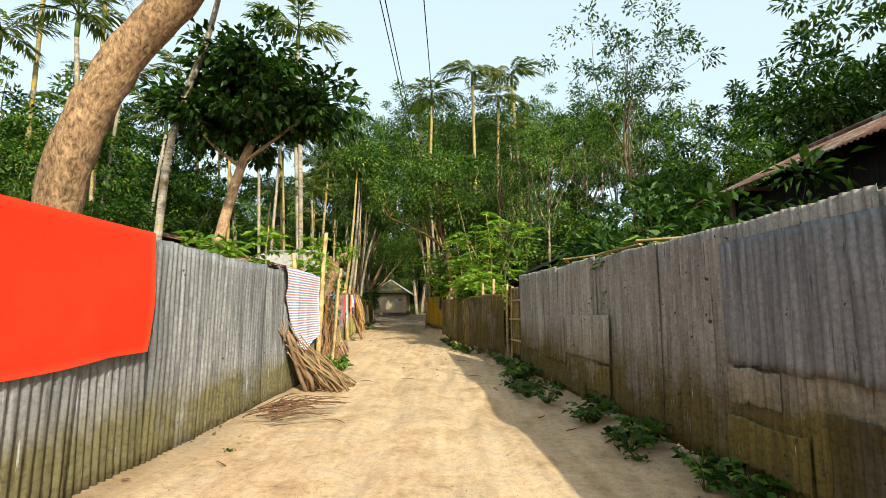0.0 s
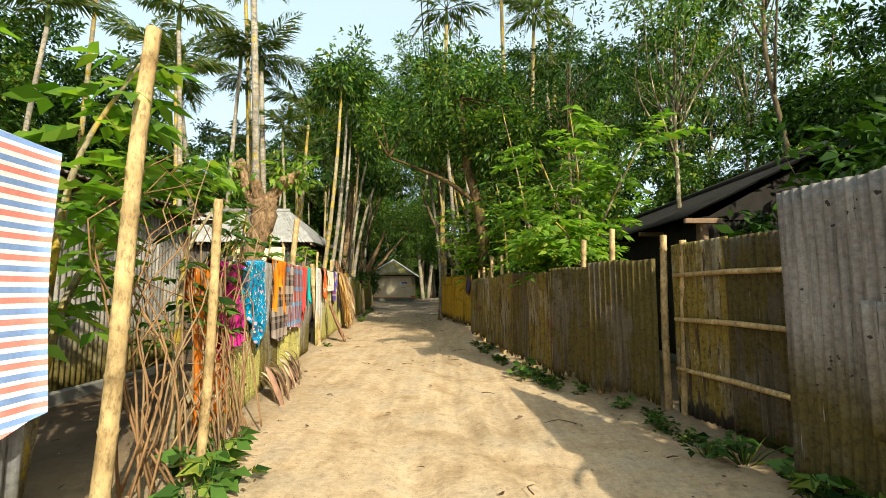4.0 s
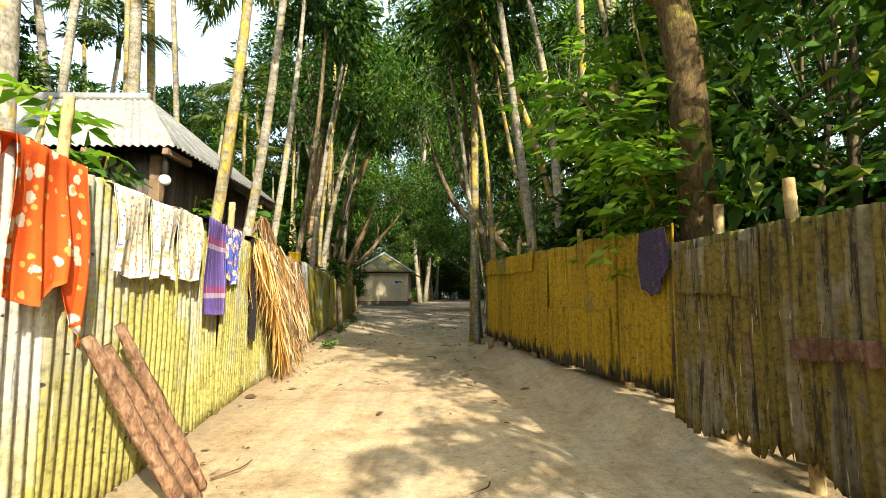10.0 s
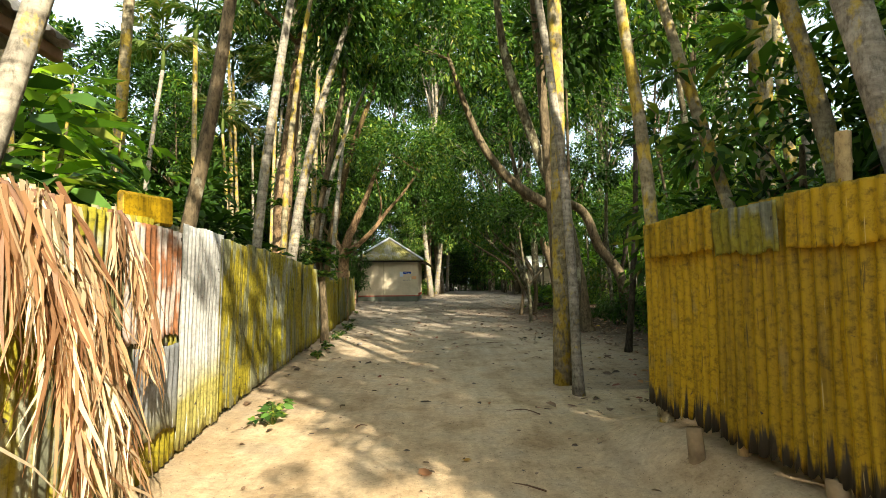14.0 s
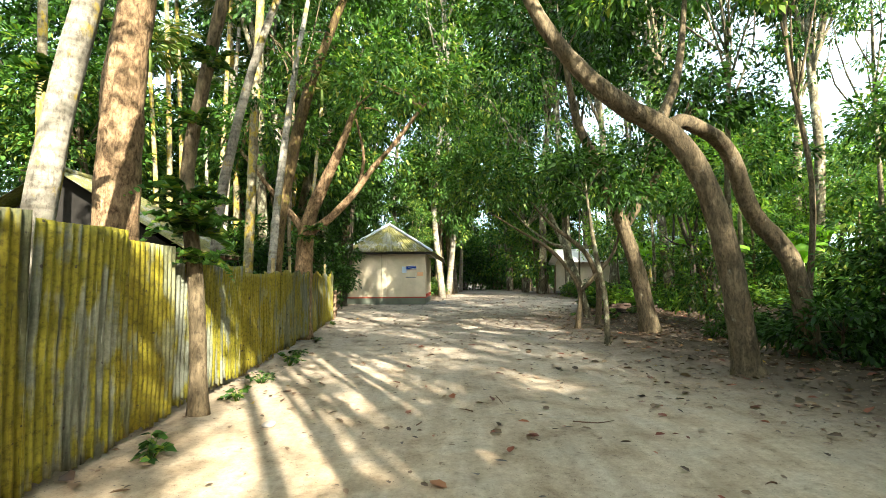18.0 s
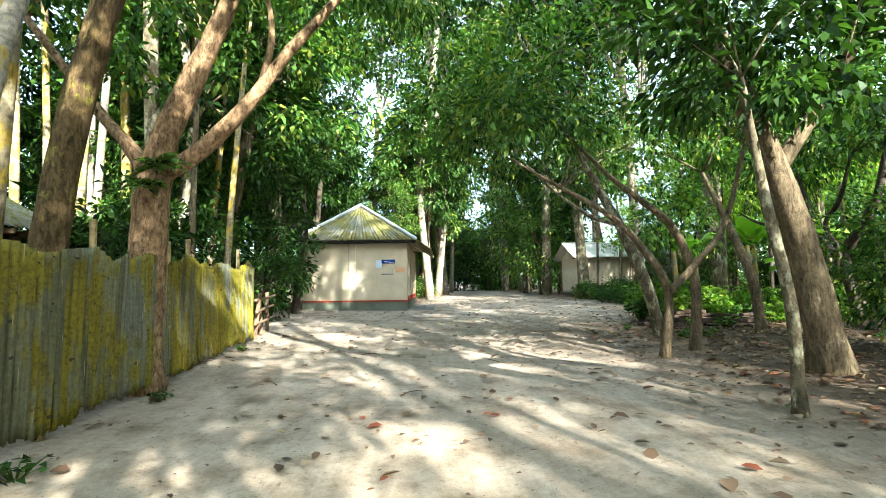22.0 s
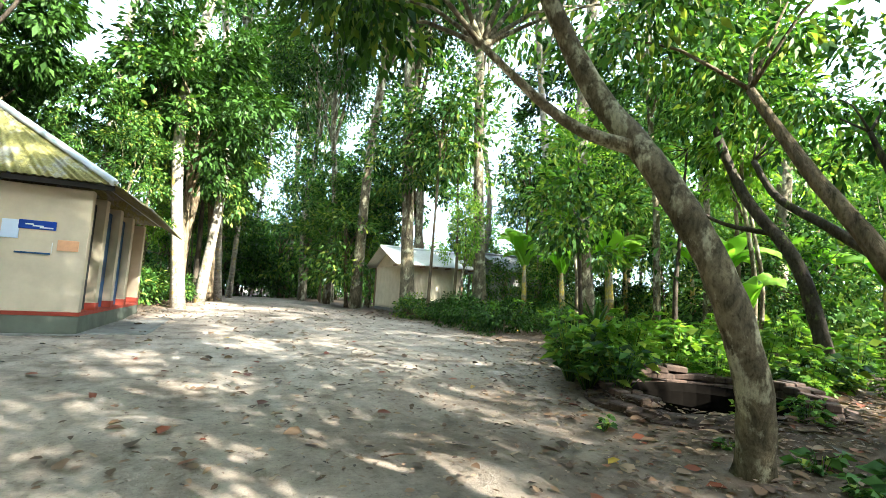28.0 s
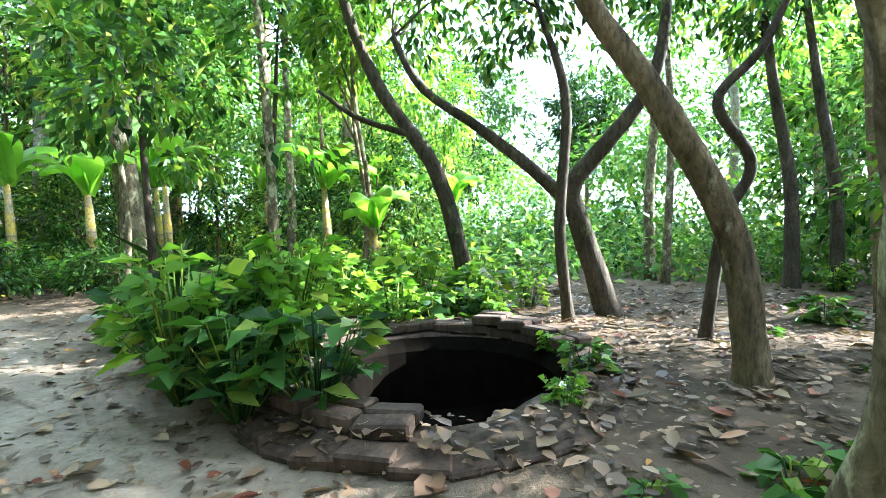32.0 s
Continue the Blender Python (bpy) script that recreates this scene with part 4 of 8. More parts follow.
r = rng(99)
KEEP_CLEAR = [(-9.8, -4.0, 18.6, 24.2), (-8.5, -4.2, 10.5, 14.8), (2.4, 6.5, 13.0, 22.8), (5.0, 10, -2, 10), (-9.5, -6.0, 28.8, 34.2), (-7.6, -2.6, 46.8, 53.0), (8.5, 15.0, 59.0, 67.0)]  # houses and yards


def band(n, x0, x1, y0, y1, kinds, smin, smax, group, gap=1.6, leave_out=0):
    done, tries = [], 0
    while len(done) < n and tries < n * 30:
        tries += 1
        x, y = r.uniform(x0, x1), r.uniform(y0, y1)
        if any((x - a) ** 2 + (y - b) ** 2 < gap * gap for a, b in done) or any(a < x < b and c < y < d for a, b, c, d in KEEP_CLEAR):
            continue
        done.append((x, y))
        pick, size, turn = int(r.integers(0, 12)), r.uniform(smin, smax), r.uniform(0, 360)
        if not leave_out or len(done) % leave_out:
            plant(kinds, pick, x, y, size, turn, group)


THE_WOOD = "trees of the wood"
band(15, -24, -10, 12, 44, KINDS, 0.85, 1.2, THE_WOOD, 2.9)
band(4, -9.5, -6.6, 24.5, 40, KINDS, 0.7, 0.95, THE_WOOD, 2.5)
band(12, -18, -7.8, 44, 75, KINDS, 0.85, 1.15, THE_WOOD, 2.9)
band(4, 18, 30, 26, 40, KINDS, 0.8, 1.0, THE_WOOD, 4.2)
band(6, 17, 30, 44, 60, KINDS, 0.75, 1.0, THE_WOOD, 3.8)
band(11, -5.6, -2.8, 54.5, 92, KINDS, 0.85, 1.15, THE_WOOD, 2.6)
band(11, 4.6, 7.6, 55, 95, KINDS, 0.85, 1.15, THE_WOOD, 2.8)
band(3, 12, 18, 50, 60, KINDS, 1.0, 1.3, THE_WOOD, 3.0)
band(7, -24, -12, 46, 68, KINDS, 0.9, 1.2, THE_WOOD, 3.0)
band(6, -15, -8, 46, 60, KINDS, 1.0, 1.3, THE_WOOD, 3.0)
band(9, -6.0, 8.0, 97, 118, KINDS, 0.8, 1.1, THE_WOOD, 3.0)
band(15, 11.5, 30, 6, 25, KINDS, 0.75, 1.0, THE_WOOD, 2.8)
band(16, -12, -6.4, 20, 44, PALMS, 0.85, 1.15, "areca palms", 1.0)
band(14, 0.9, 7, 23, 29, PALMS, 0.8, 1.1, "areca palms", 0.8, 1)
band(8, 4.0, 11, 27, 36, PALMS, 1.1, 1.35, "areca palms", 1.0, 2)
band(12, -20, -9, 14, 40, PALMS, 1.1, 1.5, "areca palms", 1.2)
band(6, 4.0, 9, 26, 35, UNDER, 0.7, 1.0, "understorey of the wood", 1.6)
band(10, -9.5, -6.6, 24.5, 40, UNDER, 0.8, 1.3, "understorey of the wood", 1.3)
band(9, 9, 18, 45, 60, UNDER, 0.7, 1.1, "understorey of the wood", 1.5)
band(24, 5, 16, 44, 62, SAPLING, 0.8, 1.4, "saplings in the wood", 0.9)
band(4, 5.5, 9, 27, 36, SAPLING, 0.8, 1.3, "saplings in the wood", 0.9, 2)
band(9, -5.6, -3.6, 54, 80, SAPLING, 0.9, 1.4, "saplings in the wood", 0.9)
band(9, 4.4, 5.6, 52, 80, SAPLING, 0.9, 1.4, "saplings in the wood", 0.9)
band(13, 4.4, 6.6, 46.6, 58, BUSH, 0.8, 1.4, "bushes along the clearing", 0.55)
band(14, -6.0, -3.6, 53.6, 75, BUSH, 0.9, 1.6, "bushes along the clearing", 0.7)
band(12, 2.4, 6, 27.5, 37, BUSH, 0.6, 1.1, "bushes along the clearing", 0.7)
band(5, -11, -8, 43, 52, BUSH, 0.8, 1.2, "bushes along the clearing", 0.7, 2)
for k, (x, y, s) in enumerate(((12.5, 20.5, 0.95), (15.5, 23.0, 1.0), (19.0, 27.0, 1.05), (10.8, 23.5, 0.9), (22.0, 30.0, 1.1), (2.3, 22.9, 0.5), (3.7, 24.3, 0.55), (7.0, 16.6, 0.62), (6.9, 20.2, 0.6), (6.6, 23.3, 0.6), (9.0, 18.5, 0.7))):
    plant(KINDS, k + 2, x, y, s, k * 50, THE_WOOD)
for k, (x, y, s) in enumerate(((15.0, 34.0, 1.15), (13.8, 37.0, 1.1), (-8.4, 37.0, 1.05), (-8.8, 43.0, 1.1), (-9.0, 50.0, 1.2), (-3.1, 56.5, 1.55), (4.9, 56.6, 1.6), (-2.8, 61.5, 1.65), (4.6, 64.0, 1.75), (-2.2, 68.0, 1.75), (4.4, 71.0, 1.5), (-1.6, 76.0, 1.5), (4.0, 80.0, 1.6), (-1.0, 86.0, 1.6), (3.6, 90.0, 1.7), (0.9, 98.0, 1.8), (7.8, 49.5, 1.3), (9.6, 54.5, 1.45), (13.0, 47.5, 1.35), (-10.5, 57.0, 1.4), (6.8, 54.0, 1.35), (11.5, 63.0, 1.5), (15.5, 52.0, 1.4), (-6.5, 62.0, 1.5), (8.0, 64.0, 1.6))):
    plant(TALL, k, x, y, s, k * 77, "tall trees of the wood")
for k, (x, y, s) in enumerate(((2.6, 30.6, 0.86), (4.4, 33.4, 0.95), (3.2, 36.6, 0.84), (5.6, 38.2, 0.9), (8.6, 39.6, 0.9), (-7.6, 41.6, 0.9), (4.9, 44.6, 0.78))):
    plant(CANOPY, k, x, y, s, k * 61 + 20, "trees shading the clearing")
# trees added between sun and path so that their crowns shade it
for k, (x, y, s) in enumerate(((2.4, 23.2, 0.62), (4.4, 23.4, 0.76), (6.95, 21.4, 0.95), (7.5, 18.4, 1.0), (9.4, 22.6, 1.05), (2.2, 17.8, 0.6), (3.4, 15.4, 0.66), (2.1, 20.3, 0.5), (2.7, 19.2, 0.58))):
    plant(CANOPY, k, x, y, s, k * 47 + 9, "tall trees of the wood")
for k, (x, y, s) in enumerate(((4.3, 8.6, 1.25), (4.2, 10.6, 1.25), (4.5, 6.6, 1.2), (5.3, 11.6, 1.5), (4.1, 12.4, 1.2))):
    plant(UNDER, 1 + 2 * k, x, y, s, k * 71, "small trees behind the grey fence")
for k in range(15):
    plant(UNDER, k, -10 + 1.6 * k, 88 + 5 * math.sin(k * 2.3), 2.3 + 0.5 * math.sin(k * 1.7), k * 67, "thicket at the far bend")
for k, (x, y, s, i) in enumerate(((5.7, 31.7, 1.58, 1), (2.1, 27.8, 1.36, 1), (-6.2, 20.6, 1.35, 0), (-0.9, 27.4, 1.28, 1), (-15.1, 20.0, 1.1, 0), (-17.7, 22.0, 1.06, 0), (-7.2, 18.4, 0.8, 0), (-6.9, 25.2, 0.92, 2), (-9.2, 24.6, 1.05, 0), (3.4, 29.6, 1.3, 1))):
    plant(PALMS, i, x, y, s, k * 95, "areca palms")
for k, (x, y, s) in enumerate(((3.0, 31.2, 1.0), (5.2, 34.6, 0.85), (3.6, 38.6, 0.7), (6.8, 36.2, 0.7), (5.4, 32.0, 1.25), (7.4, 33.2, 1.3), (9.2, 34.0, 1.0), (4.2, 29.2, 1.2), (2.6, 28.8, 0.95), (6.6, 28.6, 1.3), (9.4, 35.4, 1.4), (9.6, 30.6, 1.4), (10.6, 33.4, 1.5), (2.0, 26.2, 1.1), (3.4, 25.4, 1.2), (5.0, 26.4, 1.3), (2.4, 20.7, 1.6), (1.6, 21.5, 1.2), (2.4, 24.0, 1.6), (1.7, 23.3, 1.3), (1.2, 26.0, 1.1))):
    plant(UNDER, k, x, y, s, k * 83, "understorey of the wood")
for k, (x, y, s) in enumerate(((7.9, 54.4, 0.75), (8.9, 52.2, 0.8), (10.4, 54.6, 0.9), (4.6, 66.0, 2.0))):
    plant([UNDER[0]], 0, x, y, s, k * 59, "understorey of the wood")
for k, (x, y, s) in enumerate(((6.4, 67.6, 1.4), (9.3, 66.2, 1.35), (12.3, 65.6, 1.2), (15.0, 63.0, 1.1), (4.6, 72.5, 1.55), (-2.6, 66.5, 1.35), (-2.4, 75.0, 1.55), (4.2, 81.0, 1.6))):
    plant(KINDS, 1 + k % 2, x, y, s, k * 97, THE_WOOD)
plant(COCO, 0, 12.5, 12.0, 1.0, 40, "coconut palms")
plant(COCO, 0, -7.5, 24.5, 0.85, 160, "coconut palms")
plant(COCO, 0, -13.0, 30.0, 0.95, 250, "coconut palms")


def stuff_leaves(name, spots, n_per, leaf, mat, seed, label, spread=(2.2, 2.2, 2.6)):
    """Far foliage that nobody could count: loose masses of leaves round many spots."""
    g = rng(seed)
    c = np.repeat(np.asarray(spots, float), n_per, 0)
    e = g.normal(0, 1, c.shape)
    e /= np.linalg.norm(e, axis=1, keepdims=True)
    p = c + e * np.asarray(spread) * g.uniform(0.3, 1.05, (len(c), 1))
    v, q = leaf_quads(p, e + g.normal(0, 0.6, e.shape) - (0, 0, 0.3), leaf * g.uniform(0.6, 1.3, len(p)), 0.6, seed)
    return tagged(new(name, quads_mesh(name, v, q, mat)), label, "foliage", kind="stuff")


g = rng(5)
far = [(sx * g.uniform(27, 52), g.uniform(0, 110), g.uniform(1, 13)) for sx in (-1, 1) for _ in range(150)] + [(g.uniform(-40, 40), g.uniform(112, 140), g.uniform(1, 12)) for _ in range(150)] + [(sx * g.uniform(4.5, 30), g.uniform(84, 116), g.uniform(0.3, 6)) for sx in (-1, 1) for _ in range(70)]
stuff_leaves("far_wood", far, 190, 0.55, LEAF_DARK, 6, "distant green wood behind the village", (3.0, 3.0, 2.6))
low = [(g.uniform(14, 30), g.uniform(30, 75), g.uniform(0.2, 1.5)) for _ in range(110)] + [(g.uniform(-30, -9), g.uniform(24, 75), g.uniform(0.3, 2.4)) for _ in range(110)]
stuff_leaves("far_undergrowth", low, 150, 0.34, LEAF_MID, 8, "undergrowth between the trees of the wood", (1.6, 1.6, 1.0))


g = rng(15)
screen = [(g.uniform(8, 20), g.uniform(33, 48), g.uniform(0.3, 1.5)) for _ in range(48)] + [(g.uniform(15, 22), g.uniform(45, 60), g.uniform(0.3, 2.6)) for _ in range(28)] + [(g.uniform(11, 24), g.uniform(30, 60), g.uniform(2.5, 6.5)) for _ in range(70)] + [(g.uniform(7, 16), g.uniform(60, 72), g.uniform(0.5, 5.0)) for _ in range(30)]
stuff_leaves("far_light_undergrowth", screen, 420, 0.17, LEAF_FRESH, 9, "sunlit fresh green undergrowth beyond the well", (1.5, 1.5, 1.1))


# ---- single trees that stand close to the path ----
def near_tree(label, bark, trunk, radii, branches, crowns, leaf_m, leaf, seed, per=60, clump_r=0.5, limbs=4, name="leaning_tree", sides=12, width=0.42, droop=0.35, rough=0.06):
    """A tree with a trunk and branches of its own shape; points are in the world."""
    base = Vector((trunk[0][0], trunk[0][1], ground_z(trunk[0][0], trunk[0][1]) - 0.06))
    ob = thing(name, *base, label, "tree")
    local = [Vector(p) - base for p in trunk]
    local[0].z = 0.0
    pts = curve_pts(local, 5 * len(local))
    n = len(pts)
    rr = [float(np.interp(i / (n - 1), np.linspace(0, 1, len(radii)), radii)) for i in range(n)]
    rr[0] *= 1.35
    rr[1] *= 1.15
    part("trunk", tube("trunk", pts, rr, bark, sides, seed, rough), ob)
    ends = [pts[-1]]
    for k, (bp, r0, r1) in enumerate(branches):
        b = curve_pts([Vector(p) - base for p in bp], 4 * len(bp))
        part("branch", tube("branch", b, [r0 + (r1 - r0) * i / (len(b) - 1) for i in range(len(b))], bark, 8, seed + k, rough), ob)
        ends.append(b[-1])
    vs, qs, o = [], [], 0
    g = rng(seed)
    for k, (c, rad, clumps) in enumerate(crowns):
        centre = Vector(c) - base
        me, cc = crown_mesh("tmp", rad, int(clumps * (0.5 if base.y > 35 else 0.56 if base.y > 26 else 0.9)), per, leaf, leaf_m, seed + 17 * k, clump_r, 0.2, droop, width)
        v = np.empty(len(me.vertices) * 3, np.float32)
        me.vertices.foreach_get("co", v)
        v = v.reshape(-1, 3) + np.array(centre)
        vs.append(v)
        qs.append(np.arange(len(v)).reshape(-1, 4) + o)
        o += len(v)
        bpy.data.meshes.remove(me)
        near = min(ends, key=lambda e: (e - centre).length)
        for i in g.choice(len(cc), min(limbs, len(cc)), replace=False):
            for v, f in limb_pieces(near, [centre + Vector(cc[i]) * 0.85], radii[-1] * 0.6, seed + int(i)):
                part("limb", mesh("limb", v, f, bark, smooth=True), ob)
    part("crown", quads_mesh("crown", np.concatenate(vs), np.concatenate(qs), leaf_m), ob)
    return ob


near_tree("rough tan-barked tree leaning over the grey fence", BARK_ROUGH, [(-4.6, 4.9, 0), (-4.1, 4.85, 2.17), (-3.9, 4.8, 3.0), (-3.5, 4.8, 3.9), (-2.85, 4.8, 4.75), (-1.9, 4.8, 6.2), (-1.4, 4.6, 8.0)], [0.24, 0.22, 0.21, 0.2, 0.18, 0.1], [], [((-1.0, 2.5, 9.6), (2.4, 2.2, 1.6), 60)], LEAF_DARK, 0.2, 201, rough=0.09)
near_tree("slim yellow-barked tree behind the grey fence", BARK_PALM, [(-6.05, 9.9, 0), (-6.1, 9.9, 2.6), (-5.95, 9.9, 5.0), (-5.3, 9.9, 7.4), (-4.9, 9.8, 9.4)], [0.085, 0.08, 0.07, 0.05], [], [((-4.4, 8.6, 9.6), (1.5, 1.5, 1.1), 40)], LEAF_DARK, 0.2, 202)
near_tree("dark-leaved tree with a spotted trunk by the fence", BARK_SPOT, [(-4.74, 9.4, 0), (-4.9, 9.9, 1.9), (-4.88, 10.21, 3.0), (-4.79, 10.49, 4.0), (-4.66, 10.7, 4.8), (-4.4, 10.9, 5.6)], [0.13, 0.12, 0.115, 0.11, 0.1, 0.07], [(((-4.7, 10.65, 4.6), (-3.9, 10.6, 5.2), (-3.2, 10.6, 5.8)), 0.05, 0.02), (((-4.75, 10.6, 4.5), (-5.4, 10.6, 5.0), (-5.9, 10.6, 5.6)), 0.05, 0.02)], [((-4.6, 10.8, 5.9), (1.8, 1.6, 1.0), 62), ((-3.3, 10.6, 5.9), (1.1, 1.0, 0.7), 26), ((-5.8, 10.6, 5.7), (0.9, 0.9, 0.7), 18), ((-4.6, 10.6, 7.1), (1.6, 1.5, 0.9), 36)], LEAF_DARK, 0.24, 203, clump_r=0.42, width=0.5)
near_tree("smooth grey trunk curving up beside the clearing", BARK_GREY, [(-0.32, 29.2, 0), (-0.23, 29.2, 1.0), (-0.23, 29.2, 1.93), (-0.44, 29.2, 2.7), (-0.72, 29.2, 3.4), (-1.3, 29.2, 5.2), (-1.5, 29.3, 7.0)], [0.132, 0.120, 0.112, 0.096, 0.080, 0.048], [], [((-1.8, 29.0, 7.4), (2.6, 2.4, 1.5), 66), ((0.6, 28.2, 6.6), (1.8, 1.6, 1.2), 34)], LEAF_MID, 0.18, 204)
near_tree("brown tree leaning far over the path, scarred bark", BARK_BROWN, [(1.33, 33.46, 0), (1.25, 33.46, 0.6), (1.14, 33.46, 1.5), (0.9, 33.46, 2.5), (0.46, 33.46, 3.24), (-0.2, 33.46, 3.68), (-0.78, 33.46, 4.2), (-1.34, 33.46, 5.0), (-1.8, 33.4, 6.1), (-2.2, 33.2, 7.2)], [0.2, 0.165, 0.158, 0.152, 0.148, 0.14, 0.12, 0.1, 0.08, 0.055], [(((0.3, 33.46, 3.4), (0.7, 33.7, 4.3), (1.0, 34.0, 5.6)), 0.08, 0.03), (((2.75, 34.25, 0.1), (2.5, 34.2, 1.5), (1.95, 34.2, 2.3), (1.5, 34.0, 3.2), (0.8, 33.7, 3.5), (0.45, 33.5, 3.4)), 0.15, 0.1)], [((-2.2, 32.8, 7.6), (2.7, 2.6, 1.4), 105), ((0.9, 34.0, 6.6), (2.2, 2.1, 1.4), 70)], LEAF_MID, 0.17, 205)
near_tree("stout brown tree with flaring roots", BARK_BROWN, [(1.79, 37.55, 0.08), (1.54, 37.55, 1.48), (1.26, 37.55, 2.44), (0.75, 37.55, 3.83), (0.3, 37.55, 4.93), (0.0, 37.4, 6.4)], [0.204, 0.162, 0.145, 0.119, 0.093, 0.051], [(((1.26, 37.55, 2.44), (1.8, 37.4, 3.3), (2.4, 37.0, 4.6)), 0.1, 0.04)], [((-0.2, 37.0, 6.8), (2.6, 2.4, 1.4), 100), ((2.5, 36.8, 5.2), (1.7, 1.6, 1.2), 55), ((1.2, 37.0, 3.6), (1.1, 1.0, 0.7), 26)], LEAF_DARK, 0.17, 206)
near_tree("thin young tree at the edge of the clearing", BARK_GREY, [(0.41, 36.27, 0.05), (0.39, 36.27, 0.97), (0.23, 36.27, 1.86), (0.1, 36.3, 3.0)], [0.055, 0.05, 0.045, 0.02], [], [((0.1, 36.3, 3.3), (0.9, 0.9, 0.8), 34)], LEAF_DARK, 0.16, 207)
near_tree("slender forked tree arching over the clearing", BARK_BROWN, [(0.55, 38.95, 0.12), (0.64, 38.95, 1.06), (0.24, 38.95, 1.75), (-0.23, 38.95, 2.2), (-0.88, 39.0, 2.6), (-1.6, 39.2, 3.1)], [0.068, 0.058, 0.051, 0.041, 0.027, 0.014], [(((0.63, 38.95, 1.0), (1.0, 38.95, 1.38), (1.5, 38.95, 2.0), (1.9, 39.0, 3.2)), 0.058, 0.03)], [((-1.7, 39.8, 3.9), (1.7, 1.5, 0.8), 70), ((1.9, 39.2, 4.2), (1.3, 1.3, 0.9), 45)], LEAF_MID, 0.15, 208)
near_tree("brown tree arching over the clearing", BARK_BROWN, [(1.15, 39.26, 0.12), (1.21, 39.26, 1.05), (1.11, 39.26, 1.57), (0.84, 39.26, 2.08), (0.38, 39.26, 2.47), (0.0, 39.3, 2.8), (-0.6, 39.6, 3.6)], [0.077, 0.070, 0.066, 0.059, 0.049, 0.035, 0.021], [], [((-0.8, 40.2, 4.5), (1.8, 1.6, 0.9), 75)], LEAF_MID, 0.15, 209)
# the highest crown is added to keep direct sun off the shed
near_tree("grey mottled tree bending over the path by the old well", BARK_GREY, [(1.4, 40.84, 0.17), (1.26, 40.73, 0.6), (1.16, 40.73, 1.0), (1.03, 40.83, 1.5), (0.91, 41.05, 2.0), (0.85, 41.31, 2.4), (0.7, 41.6, 2.9), (0.4, 41.8, 3.7), (-0.2, 41.9, 5.0), (-0.9, 42.0, 6.6)], [0.12, 0.106, 0.102, 0.1, 0.097, 0.094, 0.085, 0.07, 0.055, 0.04], [(((0.87, 41.25, 2.3), (0.4, 41.5, 2.5), (-0.2, 41.7, 3.0)), 0.06, 0.025)], [((-1.9, 42.2, 7.4), (3.0, 2.6, 1.5), 210), ((-0.6, 41.9, 5.2), (2.2, 2.0, 1.0), 90), ((-0.9, 42.6, 3.9), (1.3, 1.1, 0.55), 45), ((1.6, 42.4, 4.6), (1.6, 1.5, 0.9), 55)], LEAF_MID, 0.15, 210)
near_tree("dark slanting tree behind the old well", BARK_DARK, [(5.59, 42.4, 0.2), (5.59, 42.52, 0.8), (5.59, 42.84, 1.98), (5.55, 43.5, 3.0), (5.5, 43.94, 4.2), (5.4, 44.1, 5.6)], [0.12, 0.105, 0.095, 0.08, 0.06, 0.03], [(((5.57, 43.1, 2.4), (5.3, 43.7, 2.6), (5.1, 44.1, 2.9)), 0.045, 0.02)], [((5.3, 44.3, 5.4), (1.7, 1.7, 1.0), 55)], LEAF_MID, 0.16, 211)
near_tree("dark mossy tree dividing into two curved limbs", BARK_DARK, [(5.21, 40.86, 0.17), (5.21, 41.05, 0.8), (5.21, 41.21, 1.35), (5.21, 41.26, 1.65), (5.21, 41.03, 1.94), (5.2, 40.57, 2.48), (5.2, 40.35, 3.0), (5.3, 40.2, 4.2)], [0.15, 0.12, 0.11, 0.1, 0.09, 0.075, 0.06, 0.03], [(((5.21, 41.22, 1.42), (5.25, 41.73, 1.92), (5.25, 42.28, 2.39), (5.3, 42.91, 2.89), (5.3, 43.23, 3.5)), 0.085, 0.04)], [((5.6, 40.2, 4.6), (1.7, 1.6, 1.0), 60), ((5.7, 43.0, 4.4), (1.6, 1.6, 0.9), 50)], LEAF_MID, 0.16, 212)
near_tree("slim dark tree close behind the old well", BARK_DARK, [(4.67, 41.32, 0.18), (4.67, 41.4, 1.22), (4.67, 41.32, 2.41), (4.65, 41.55, 3.3)], [0.06, 0.055, 0.05, 0.025], [], [((4.8, 41.6, 3.9), (1.1, 1.1, 0.7), 36)], LEAF_MID, 0.15, 213)
near_tree("brown slanting trunk beside the old well", BARK_BROWN, [(2.95, 40.39, 0.16), (2.93, 40.5, 1.07), (2.91, 40.84, 1.81), (2.9, 41.26, 2.5), (2.8, 41.7, 3.4)], [0.095, 0.085, 0.078, 0.065, 0.04], [], [((2.9, 41.9, 4.3), (1.7, 1.5, 0.8), 60)], LEAF_MID, 0.15, 214)
near_tree("crooked thin tree behind the old well", BARK_DARK, [(4.03, 40.36, 0.16), (4.03, 40.19, 1.17), (4.03, 39.99, 1.64), (4.03, 40.22, 2.13), (4.03, 39.9, 2.52), (4.0, 39.6, 3.2)], [0.05, 0.045, 0.042, 0.04, 0.035, 0.02], [], [((4.2, 39.6, 3.8), (1.2, 1.1, 0.7), 38)], LEAF_MID, 0.15, 215)
